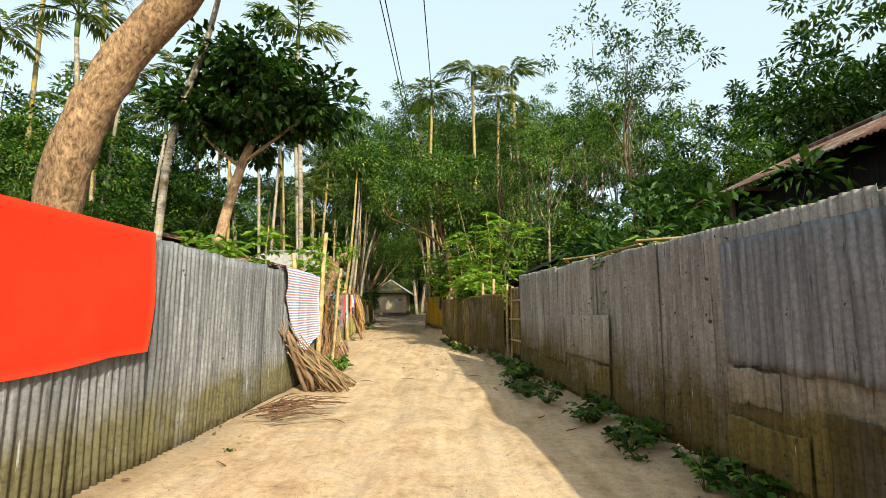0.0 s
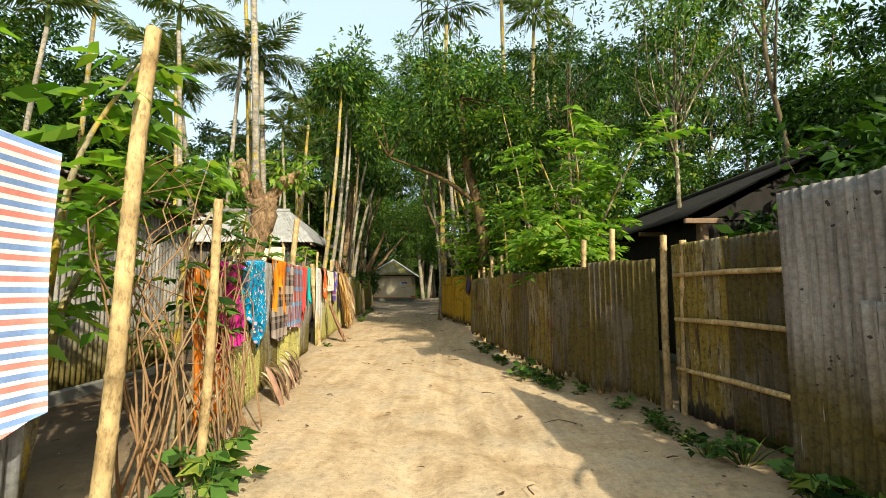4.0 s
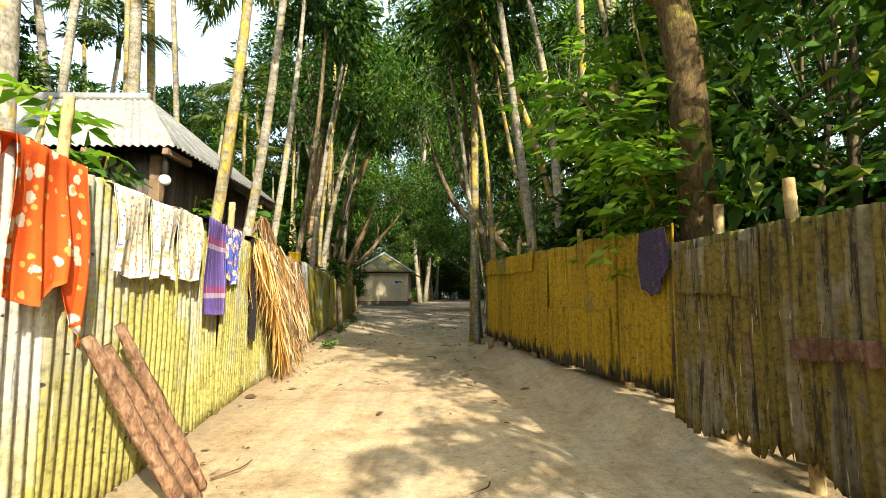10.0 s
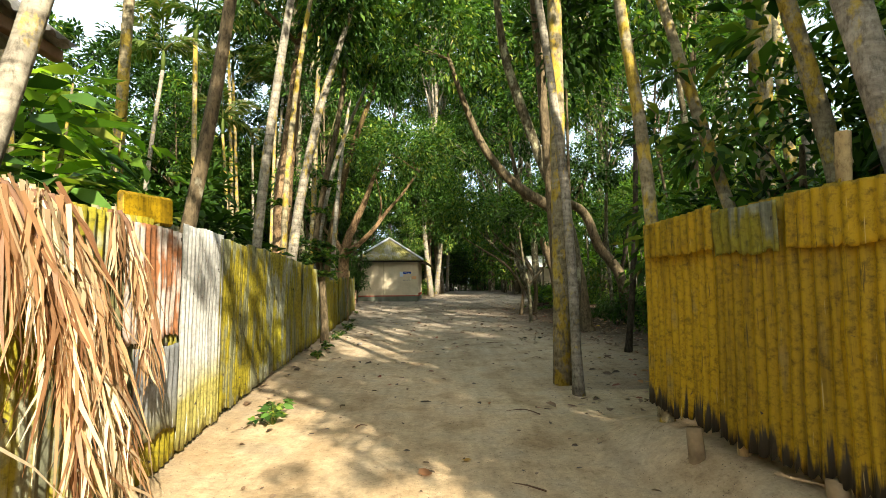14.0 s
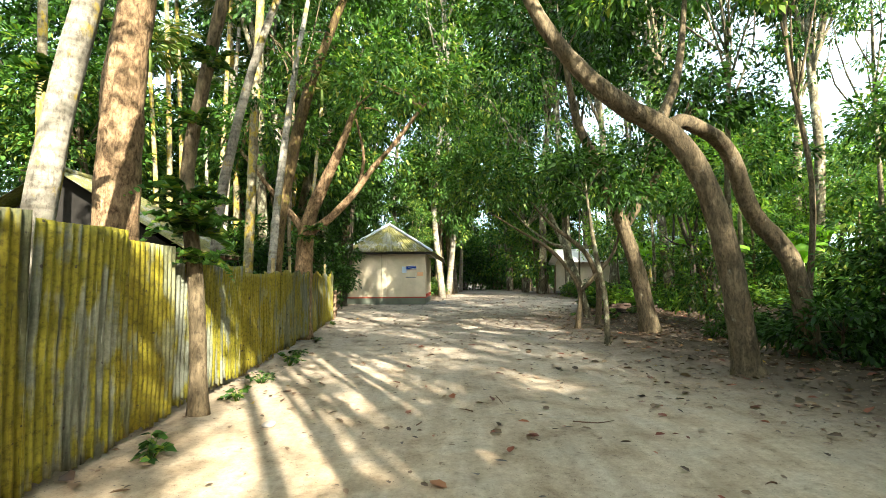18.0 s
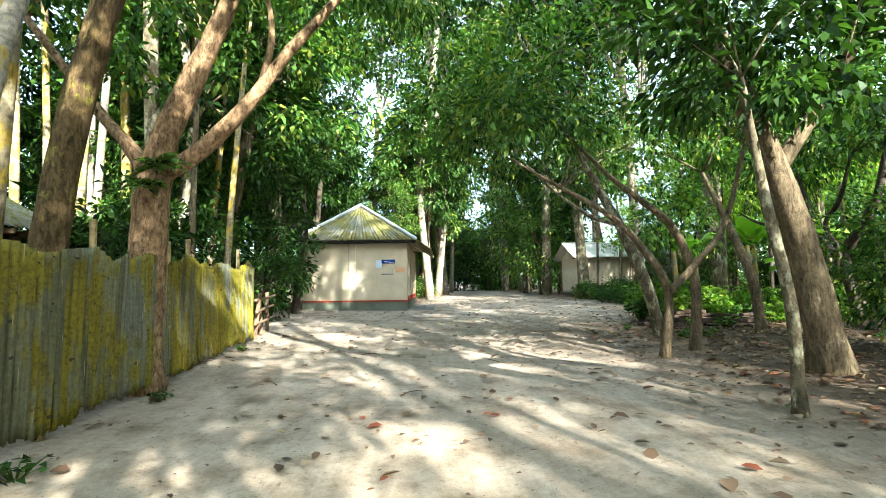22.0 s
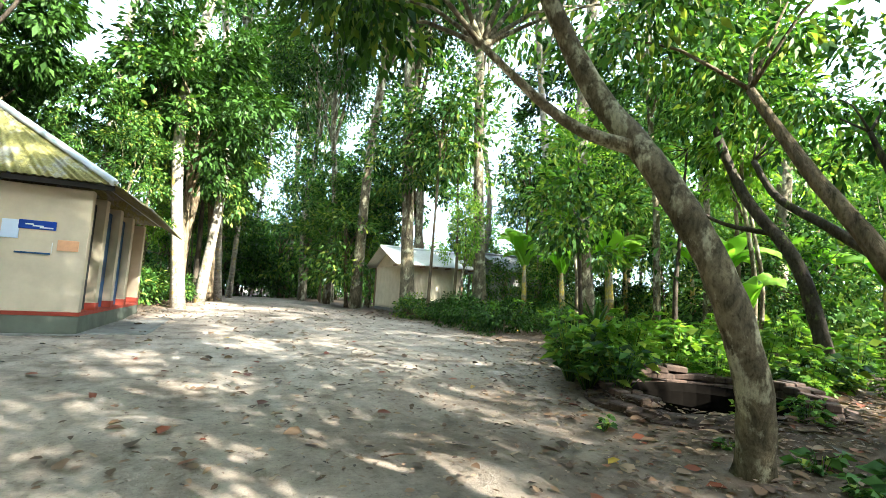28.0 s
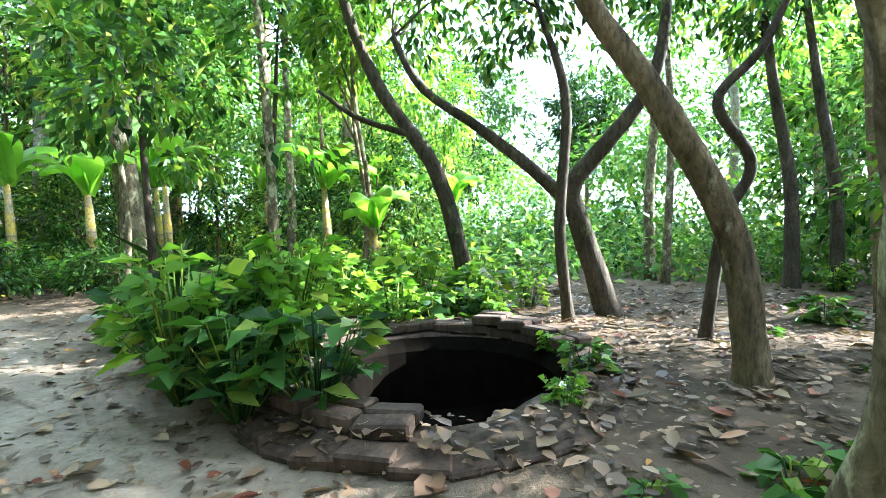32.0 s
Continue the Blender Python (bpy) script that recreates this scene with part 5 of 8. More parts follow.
for k, (bx, by, tx, ty, h, rad) in enumerate([(9.83, 47.29, 9.8, 47.3, 6.5, 0.12), (8.15, 37.9, 8.15, 38.3, 5.0, 0.11), (7.92, 37.42, 7.9, 37.8, 4.6, 0.1), (12.71, 56.76, 12.7, 56.3, 9.0, 0.2), (3.9, 45.32, 3.85, 45.36, 2.6, 0.05), (8.6, 35.4, 8.5, 35.8, 5.6, 0.09), (10.2, 39.5, 10.3, 39.2, 5.4, 0.12), (7.3, 46.2, 7.4, 46.0, 4.8, 0.06), (8.4, 50.5, 8.5, 50.3, 5.5, 0.08)]):
    near_tree("upright tree in the sunlit wood beyond the well", BARK_DARK if k % 3 else BARK_GREY, [(bx, by, 0.2), (bx, by, h * 0.35), ((bx + tx) / 2, (by + ty) / 2, h * 0.65), (tx, ty, h)], [rad, rad * 0.85, rad * 0.7, rad * 0.4], [], [((tx, ty, h + 0.3), (1.5, 1.5, 1.1), 45)], LEAF_FRESH if k % 2 else LEAF_MID, 0.17, 230 + k, name="wood_tree")
near_tree("orange-barked tree with wide forking limbs behind the fence", BARK_ROUGH, [(-5.85, 37.36, 0.1), (-5.8, 37.36, 1.3), (-5.76, 37.36, 2.3), (-5.62, 37.36, 2.9), (-5.36, 37.36, 3.5), (-5.05, 37.36, 4.2), (-4.7, 37.4, 5.2)], [0.22, 0.19, 0.18, 0.14, 0.13, 0.1, 0.05], [(((-5.72, 37.36, 2.4), (-5.3, 37.36, 2.65), (-4.75, 37.36, 3.2), (-4.3, 37.36, 3.8), (-3.78, 37.36, 4.4), (-3.2, 37.4, 5.2)), 0.11, 0.035), (((-5.78, 37.36, 2.3), (-6.0, 37.36, 2.7), (-6.4, 37.36, 3.15), (-7.2, 37.3, 4.2)), 0.1, 0.04), (((-4.6, 37.36, 3.35), (-4.5, 37.4, 4.1), (-4.7, 37.5, 5.0)), 0.05, 0.02)], [((-3.8, 39.4, 6.6), (2.2, 2.2, 1.1), 130), ((-4.0, 37.6, 5.6), (2.2, 2.0, 1.1), 80), ((-6.8, 37.4, 5.0), (1.8, 1.7, 1.0), 55)], LEAF_MID, 0.16, 216)
near_tree("small dark tree before the corner of the shed", BARK_DARK, [(-7.05, 46.7, 0.25), (-7.0, 46.7, 1.1), (-6.8, 46.6, 2.0), (-6.7, 46.6, 3.2)], [0.13, 0.11, 0.08, 0.04], [], [((-7.6, 46.5, 2.8), (1.3, 1.2, 0.9), 56), ((-8.3, 46.3, 1.7), (0.9, 0.8, 0.6), 24), ((-6.9, 46.5, 1.6), (0.45, 0.4, 0.4), 12), ((-7.2, 46.7, 4.8), (2.0, 1.6, 1.3), 60)], LEAF_DARK, 0.17, 241)
near_tree("big pale-barked tree rising behind the mossy fence", BARK_ROUGH, [(-6.1, 32.0, 0), (-6.1, 32.0, 1.7), (-6.1, 32.05, 3.5), (-6.0, 32.1, 4.7), (-5.8, 32.1, 7.0)], [0.24, 0.22, 0.2, 0.17, 0.1], [], [((-5.0, 30.8, 7.6), (2.6, 2.4, 1.5), 90)], LEAF_DARK, 0.18, 217)
near_tree("fern-hung tree standing against the mossy fence", BARK_BROWN, [(-5.02, 31.75, 0), (-5.1, 31.8, 1.1), (-5.22, 31.85, 1.9), (-5.28, 31.9, 2.6), (-5.05, 31.9, 3.9), (-4.8, 31.9, 5.2), (-4.6, 31.9, 7.0)], [0.085, 0.075, 0.07, 0.066, 0.062, 0.045], [], [((-4.6, 31.8, 7.4), (1.7, 1.6, 1.1), 50)], LEAF_MID, 0.17, 218)
def bent(x, y, ax, ay, bx, top):
    """Points of a trunk that leans and bends evenly: start, lean in x and y for each metre, bend in x, height."""
    return [(x + ax * z + bx * z * z, y + ay * z, z) for z in (0.0, top * 0.22, top * 0.42, top * 0.7, top)]


for k, (line, rad, bk) in enumerate([((-4.66, 21.24, 0.141, 0.02, -0.008, 8.0), 0.07, BARK_YELLOW), ((-4.7, 22.07, 0.152, 0.104, -0.011, 8.0), 0.07, BARK_PALM), ((-4.6, 22.91, 0.093, 0.2, -0.008, 7.5), 0.06, BARK_PALM), ((-4.95, 25.18, 0.19, 0.065, -0.013, 7.0), 0.065, BARK_BROWN), ((-4.98, 27.4, 0.009, 0.067, 0.011, 8.0), 0.07, BARK_PALM), ((-5.16, 29.4, -0.06, 0.034, 0.016, 8.5), 0.06, BARK_YELLOW),
                                     ((-5.35, 30.06, -0.013, 0.076, 0.024, 7.0), 0.1, BARK_PALM), ((-5.5, 32.93, -0.12, 0.092, 0.042, 7.0), 0.07, BARK_PALM), ((-5.6, 34.84, -0.05, 0.207, 0.01, 8.0), 0.075, BARK_PALM), ((-6.05, 36.23, -0.06, 0.108, 0.028, 8.0), 0.15, BARK_MOSSY),
                                     ((-0.74, 24.95, 0.05, 0.12, -0.017, 7.5), 0.058, BARK_YELLOW), ((0.53, 25.16, -0.198, 0.169, 0.006, 7.0), 0.06, BARK_YELLOW), ((-0.13, 23.17, -0.074, 0.154, -0.001, 8.0), 0.085, BARK_PALM), ((-0.12, 22.64, 0.143, 0.25, -0.02, 7.5), 0.08, BARK_PALM), ((0.7, 24.81, 0.015, -0.007, -0.04, 6.5), 0.075, BARK_YELLOW), ((-0.88, 26.8, -0.004, 0.018, -0.014, 7.5), 0.06, BARK_PALM), ((-0.73, 28.02, -0.039, 0.005, -0.003, 7.5), 0.085, BARK_BROWN), ((-0.45, 28.5, 0.0, 0.0, 0.0, 5.0), 0.03, BARK_BROWN), ((1.03, 30.11, 0.12, 0.0, -0.012, 6.0), 0.06, BARK_DARK), ((1.2, 22.6, -0.02, 0.05, -0.01, 8.0), 0.06, BARK_YELLOW), ((1.6, 23.8, 0.03, 0.05, -0.01, 8.0), 0.07, BARK_PALM)]):
    pts = bent(*line)
    near_tree("slender leaning trunk with a small leafy head", bk, pts, [rad, rad * 0.96, rad * 0.9, rad * 0.75, rad * 0.45], [], [((pts[-1][0], pts[-1][1], pts[-1][2] + 0.3), (1.0, 1.0, 0.8), 30)], LEAF_DARK if k % 2 else LEAF_MID, 0.2, 250 + k, per=45, name="slender_tree", sides=9, limbs=3)
# the crown at x 1.0 is added to break sun streaks on the path
near_tree("mossy brown tree rising behind the yellow fence", BARK_MOSSY, [(0.5, 19.8, 0), (0.36, 19.75, 1.61), (0.24, 19.7, 3.35), (-0.1, 19.7, 4.7), (-0.3, 19.6, 6.6)], [0.17, 0.155, 0.145, 0.12, 0.06], [(((0.2, 19.7, 3.6), (-0.58, 19.9, 4.25), (-1.4, 20.2, 4.7), (-2.4, 20.6, 5.2)), 0.07, 0.03)], [((-0.4, 19.8, 6.9), (1.9, 1.8, 1.2), 55), ((1.0, 19.6, 5.3), (1.5, 1.4, 0.9), 62), ((-1.9, 21.4, 6.2), (1.6, 1.5, 0.8), 40)], LEAF_MID, 0.17, 219)

# ---- the cream-walled shed ----
def corrugated_slope(name, corners, mat, pitch=0.1, amp=0.014, seed=1):
    """A roof slope, ridges running down it: corners are two along the eave, then two along the ridge."""
    a, b, c, d = [Vector(p) for p in corners]
    n = max(8, int((b - a).length / pitch * 6))
    nrm = (b - a).cross(d - a).normalized()
    if nrm.z < 0:
        nrm = -nrm
    verts = []
    for side in (0.0, -0.006):
        for v in np.linspace(0, 1, 5):
            for i in range(n + 1):
                u = i / n
                p = a.lerp(b, u).lerp(d.lerp(c, u), v)
                w = (p - a).dot((b - a).normalized())
                verts.append(tuple(p + nrm * (amp * math.sin(2 * math.pi * w / pitch) + side)))
    k = n + 1
    faces = []
    for s in (0, 1):
        o = s * 5 * k
        for j in range(4):
            for i in range(n):
                q = (o + j * k + i, o + j * k + i + 1, o + (j + 1) * k + i + 1, o + (j + 1) * k + i)
                faces.append(q if s == 0 else q[::-1])
    b0 = 5 * k
    for i in range(n):
        faces.append((i, b0 + i, b0 + i + 1, i + 1))
    return quads_mesh(name, verts, faces, mat, smooth=True)


RED_BAND = plain("red_oxide_paint", (0.33, 0.06, 0.035), 0.8, 0.25, 3)
PLINTH_GREEN = plain("grey_green_plinth_paint", (0.13, 0.14, 0.105), 0.85, 0.3, 2.5)
BLUE_SIGN = plain("blue_sign_paint", (0.012, 0.05, 0.3), 0.5, 0.15, 4)
PAPER = plain("pale_blue_paper", (0.55, 0.62, 0.72), 0.8, 0.1, 4)
PEACH = plain("peach_paint_mark", (0.7, 0.38, 0.2), 0.85, 0.2, 6)
WHITE_PAINT = plain("white_paint", (0.75, 0.73, 0.68), 0.7, 0.12, 3)
BLUE_DOOR = plain("blue_door_paint", (0.02, 0.07, 0.17), 0.5, 0.3, 4)
DARK_DOOR = plain("dark_door_paint", (0.03, 0.027, 0.025), 0.6, 0.3, 4)
RIDGE_ZINC = plain("bright_zinc_ridge", (0.55, 0.58, 0.62), 0.4, 0.15, 5)


def shed():
    """A masonry shed: hipped roof, red band on the plinth, a row of doors under the side verandah."""
    x0, x1, y0, y1 = -7.1, -3.69, 47.6, 52.6
    zb = 0.30
    ob = thing("masonry_shed", (x0 + x1) / 2, y0, zb, "cream-painted masonry shed with a hipped mossy tin roof", "shed")
    B = ob.matrix_world.inverted()
    w, xm, ym = x1 - x0, (x0 + x1) / 2, (y0 + y1) / 2
    put = lambda name, me, x, y, z, label="": part(name, me, ob, label, B @ pose(x, y, z))
    put("footing", box("footing", w + 0.1, y1 - y0 + 0.1, 0.3, CONCRETE, 0.015), xm, ym, zb - 0.24, "rough grey concrete footing")
    put("plinth", box("plinth", w + 0.03, y1 - y0 + 0.03, 0.26, PLINTH_GREEN, 0.008), xm, ym, zb + 0.06, "grey-green painted plinth")
    put("band", box("band", w + 0.04, y1 - y0 + 0.04, 0.055, RED_BAND, 0.004), xm, ym, zb + 0.32, "red painted band")
    put("front_wall", box("front_wall", w, 0.16, 1.86, WALL_CREAM, 0.008), xm, y0 + 0.08, zb + 0.375)
    put("back_wall", box("back_wall", w, 0.16, 1.86, WALL_CREAM, 0.008), xm, y1 - 0.08, zb + 0.375)
    put("side_wall", box("side_wall", 0.16, y1 - y0 - 0.34, 1.86, WALL_CREAM, 0.008), x0 + 0.08, ym, zb + 0.375)
    put("inner_wall", box("inner_wall", 0.14, y1 - y0 - 0.34, 1.86, WALL_CREAM, 0.008), x1 - 0.75, ym, zb + 0.375)
    put("corner_pier", box("corner_pier", 0.5, 0.12, 1.86, WALL_CREAM, 0.008), x1 - 0.46, y0 + 0.225, zb + 0.375)
    for k, yy in enumerate((y0 + 0.95, y0 + 2.1, y0 + 3.3, y1 - 0.15)):
        put("pillar", box("pillar", 0.22, 0.22, 1.86, WALL_CREAM, 0.008), x1 - 0.1, yy, zb + 0.375)
        put("pillar_base", box("pillar_base", 0.24, 0.24, 0.12, RED_BAND, 0.004), x1 - 0.1, yy, zb + 0.375)
    for k, (yy, dw) in enumerate(((y0 + 0.56, 0.55), (y0 + 1.525, 0.92), (y0 + 2.7, 0.97))):
        d = put("door", box("door", 0.05, dw, 1.75, DARK_DOOR if k == 0 else BLUE_DOOR, 0.006), x1 - 0.15, yy, zb + 0.38, "dark closed door" if k == 0 else "blue painted door")
        for q in range(3):
            part("door_panel", box("door_panel", 0.012, dw * 0.72, 0.42, DARK_DOOR if k == 0 else BLUE_DOOR, 0.004), d, m=pose(0.03, 0, 0.12 + q * 0.54))
    put("verandah_step", box("verandah_step", 0.85, 4.2, 0.14, CONCRETE, 0.02), x1 + 0.45, y0 + 2.3, zb - 0.08, "low concrete verandah step")
    put("pilaster", box("pilaster", 0.2, 0.03, 1.86, WALL_CREAM, 0.006), -5.48, y0 - 0.012, zb + 0.376)
    put("crack_strip", box("crack_strip", 0.012, 0.012, 1.86, PLINTH_GREEN, 0.002), -5.62, y0 - 0.004, zb + 0.376)
    put("sign", box("sign", 0.44, 0.02, 0.13, BLUE_SIGN, 0.004), -4.31, y0 - 0.012, 1.87, "small blue painted sign")
    put("notice", box("notice", 0.2, 0.012, 0.27, PAPER, 0.002), -4.62, y0 - 0.008, 1.72, "pale blue paper notice")
    put("peach_mark", box("peach_mark", 0.26, 0.01, 0.16, PEACH, 0.002), -3.92, y0 - 0.006, 1.58, "peach paint patch")
    put("shelf_mark", box("shelf_mark", 0.42, 0.015, 0.025, BLUE_DOOR, 0.002), -4.33, y0 - 0.008, 1.51, "thin dark painted line")
    put("frame_mark", box("frame_mark", 0.012, 0.012, 0.16, WHITE_PAINT, 0.002), -4.11, y0 - 0.007, 1.53, "thin white painted line")
    for k in range(3):
        put("sign_line", box("sign_line", 0.1 + 0.03 * k, 0.006, 0.018, WHITE_PAINT, 0.001), -4.4 + 0.1 * k, y0 - 0.024, 1.93 - 0.02 * k)
    ze, zr, o = 2.63, 4.0, 0.28
    ex = x1 + 0.3
    e = [(x0 - o, y0 - o, ze), (ex, y0 - o, ze), (ex, y1 + o, ze), (x0 - o, y1 + o, ze)]
    xr = xm - 0.05
    r0, r1 = (xr, y0 + 1.25, zr), (xr, y1 - 1.25, zr)
    out = [(ex + 0.5, y0 - o + 0.1, ze - 0.3), (ex + 0.5, y1 + o, ze - 0.3)]
    for cs in ((e[0], e[1], r0, r0), (e[1], e[2], r1, r0), (e[2], e[3], r1, r1), (e[3], e[0], r0, r1), (out[0], out[1], e[2], e[1])):
        part("roof_slope", corrugated_slope("roof_slope", cs, TIN_ROOFY), ob, m=B)
    for a, b in ((e[0], r0), (e[1], r0), (e[2], r1), (e[3], r1), (r0, r1)):
        a, b = Vector(a), Vector(b)
        pts = [a.lerp(b, t) + Vector((0, 0, 0.025)) for t in (0, 0.33, 0.66, 1)]
        part("ridge_cap", tube("ridge_cap", pts, [0.06] * 4, RIDGE_ZINC, 6), ob, m=B)
    part("eave_board", box("eave_board", ex - x0 + o, 0.03, 0.08, DARK, 0.004), ob, m=B @ pose((x0 - o + ex) / 2, y0 - o + 0.05, ze - 0.1))
    return ob


shed()

# ---- houses behind the fences ----
def tin_wall(ob, B, a, b, z0, z1, mat, name="tin_wall"):
    """A wall of corrugated iron from a to b."""
    a, b = Vector(a), Vector(b)
    d = b - a
    me = sheet_mesh(name, d.length, z1 - z0, mat, int(abs(a.x * 31 + b.y * 17)) + 5, 0.0, 0.0)
    part(name, me, ob, m=B @ pose(a.x, a.y, z0, 0, 0, math.degrees(math.atan2(d.y, d.x))))


def house(label, x0, x1, y0, y1, z_eave, z_ridge, axis, roof, wall, over=0.45, hip=0.0, base=0.25, name="village_house", beams=True):
    """A small house of iron sheets: plinth, four walls, two or four roof slopes, rafters along the eaves."""
    zb = ground_z((x0 + x1) / 2, (y0 + y1) / 2)
    ob = thing(name, (x0 + x1) / 2, (y0 + y1) / 2, zb, label, "house")
    B = ob.matrix_world.inverted()
    part("plinth", box("plinth", x1 - x0 + 0.1, y1 - y0 + 0.1, base + 0.2, CONCRETE, 0.02), ob, m=B @ pose((x0 + x1) / 2, (y0 + y1) / 2, zb - 0.2))
    for a, b in (((x0, y0), (x1, y0)), ((x1, y0), (x1, y1)), ((x1, y1), (x0, y1)), ((x0, y1), (x0, y0))):
        tin_wall(ob, B, a, b, zb + base, z_eave + 0.05, wall)
    for px, py in ((x0, y0), (x1, y0), (x1, y1), (x0, y1)):
        part("corner_post", box("corner_post", 0.12, 0.12, z_eave - zb, WOOD, 0.01), ob, m=B @ pose(px, py, zb))
    o = over
    X0, X1, Y0, Y1 = x0 - o, x1 + o, y0 - o, y1 + o
    if axis == "x":
        ym = (Y0 + Y1) / 2
        R0, R1 = (X0 + hip, ym, z_ridge), (X1 - hip, ym, z_ridge)
        slopes = [((X0, Y0, z_eave), (X1, Y0, z_eave), R1, R0), ((X1, Y1, z_eave), (X0, Y1, z_eave), R0, R1)]
        if hip:
            slopes += [((X1, Y0, z_eave), (X1, Y1, z_eave), R1, R1), ((X0, Y1, z_eave), (X0, Y0, z_eave), R0, R0)]
        ends = [((x0, y0, z_eave), (x0, y1, z_eave), (x0, ym, z_ridge - 0.1)), ((x1, y0, z_eave), (x1, y1, z_eave), (x1, ym, z_ridge - 0.1))]
    else:
        xm = (X0 + X1) / 2
        R0, R1 = (xm, Y0 + hip, z_ridge), (xm, Y1 - hip, z_ridge)
        slopes = [((X0, Y1, z_eave), (X0, Y0, z_eave), R0, R1), ((X1, Y0, z_eave), (X1, Y1, z_eave), R1, R0)]
        if hip:
            slopes += [((X0, Y0, z_eave), (X1, Y0, z_eave), R0, R0), ((X1, Y1, z_eave), (X0, Y1, z_eave), R1, R1)]
        ends = [((x0, y0, z_eave), (x1, y0, z_eave), (xm, y0, z_ridge - 0.1)), ((x0, y1, z_eave), (x1, y1, z_eave), (xm, y1, z_ridge - 0.1))]
    for cs in slopes:
        part("roof_slope", corrugated_slope("roof_slope", cs, roof, 0.09, 0.013), ob, m=B)
    if not hip:
        for a, b, c in ends:
            off = Vector((0.03, 0, 0)) if axis == "x" else Vector((0, 0.03, 0))
            v = [Vector(p) + off * s for s in (-1, 1) for p in (a, b, c)]
            part("gable", mesh("gable", v, [(0, 1, 2), (5, 4, 3), (0, 3, 4, 1), (1, 4, 5, 2), (2, 5, 3, 0)], wall), ob, m=B)
    part("ridge_cap", tube("ridge_cap", [Vector(R0) + Vector((0, 0, 0.02)), (Vector(R0) + Vector(R1)) / 2 + Vector((0, 0, 0.02)), Vector(R1) + Vector((0, 0, 0.02))], [0.07] * 3, roof, 6), ob, m=B)
    if beams:
        n = 7
        for i in range(n):
            t = i / (n - 1)
            for s in (0, 1):
                if axis == "x":
                    p = (X0 + 0.1 + (X1 - X0 - 0.2) * t, (Y0 if s == 0 else Y1), z_eave)
                    L, rz = o + 0.1, 90 if s == 0 else -90
                else:
                    p = ((X0 if s == 0 else X1), Y0 + 0.1 + (Y1 - Y0 - 0.2) * t, z_eave)
                    L, rz = o + 0.1, 0 if s == 0 else 180
                bm = box_data(L, 0.06, 0.07, 0.006)
                bmesh.ops.translate(bm, verts=bm.verts, vec=(L / 2, 0, -0.09))
                part("rafter", bm_mesh("rafter", bm, WOOD), ob, m=B @ pose(*p, 0, 0, rz))
    return ob


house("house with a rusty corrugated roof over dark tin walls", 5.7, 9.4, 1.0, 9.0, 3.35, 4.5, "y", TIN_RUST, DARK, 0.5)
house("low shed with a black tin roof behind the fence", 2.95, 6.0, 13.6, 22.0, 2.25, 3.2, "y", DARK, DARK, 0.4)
house("brown tin hut with a flat weathered roof", -8.4, -4.75, 10.9, 14.2, 2.38, 2.9, "y", TIN_RUST, TIN_PALE, 0.35)
# south wall: verandah shade put into the tin colour; east wall is brown tin
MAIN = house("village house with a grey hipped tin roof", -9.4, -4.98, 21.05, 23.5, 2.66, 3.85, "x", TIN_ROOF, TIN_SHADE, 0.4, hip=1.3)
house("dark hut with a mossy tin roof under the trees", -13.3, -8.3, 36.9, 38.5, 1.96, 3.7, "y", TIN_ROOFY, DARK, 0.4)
house("far white-roofed house among the trees", 5.4, 8.4, 58.9, 63.0, 2.6, 3.55, "x", WHITE_PAINT, WALL_CREAM, 0.5)
house("far grey house behind banana plants", 10.2, 13.6, 57.8, 61.0, 2.6, 3.5, "x", TIN_ROOF, TIN_PALE, 0.5)
bulb = thing("light_bulb", -4.72, 20.75, 2.32, "white globe lamp under the eave", "lamp")
bm = bmesh.new()
bmesh.ops.create_uvsphere(bm, u_segments=12, v_segments=8, radius=0.06)
part("globe", bm_mesh("globe", bm, WHITE_PAINT, True), bulb)
part("socket", tube("socket", [(0, 0, 0.05), (0, 0, 0.12), (0, 0, 0.3)], [0.03, 0.03, 0.012], DARK, 8), bulb)
awning = thing("awning_sheet", -4.75, 17.3, 2.0, "cream plastic sheet stretched on bamboo poles", "awning")
part("sheet", box("sheet", 1.1, 0.02, 0.42, plain("cream_plastic", (0.72, 0.62, 0.36), 0.6, 0.15, 5), 0.004, 0.0), awning, m=pose(-0.1, 0, 0.0, -14, 0, 8))
for dx in (-0.6, 0.42):
    part("pole", bamboo_mesh("pole", 2.25, 0.03, BAMBOO, 77), awning, m=pose(dx, 0.06, -2.0))

# ---- cloth on the fences ----
FENCE_W = [(-4.0, -2.75), (0.5, -2.62), (4.5, -2.5), (8.9, -2.42), (10.2, -2.6), (11.0, -2.72), (13.0, -3.0), (16.4, -3.42), (17.45, -3.52), (19.0, -3.72), (21.0, -4.0), (22.6, -4.12), (25.3, -4.47), (26.2, -4.6), (26.4, -4.62)]


def fence_x(y):
    return smooth_lerp(FENCE_W, y)


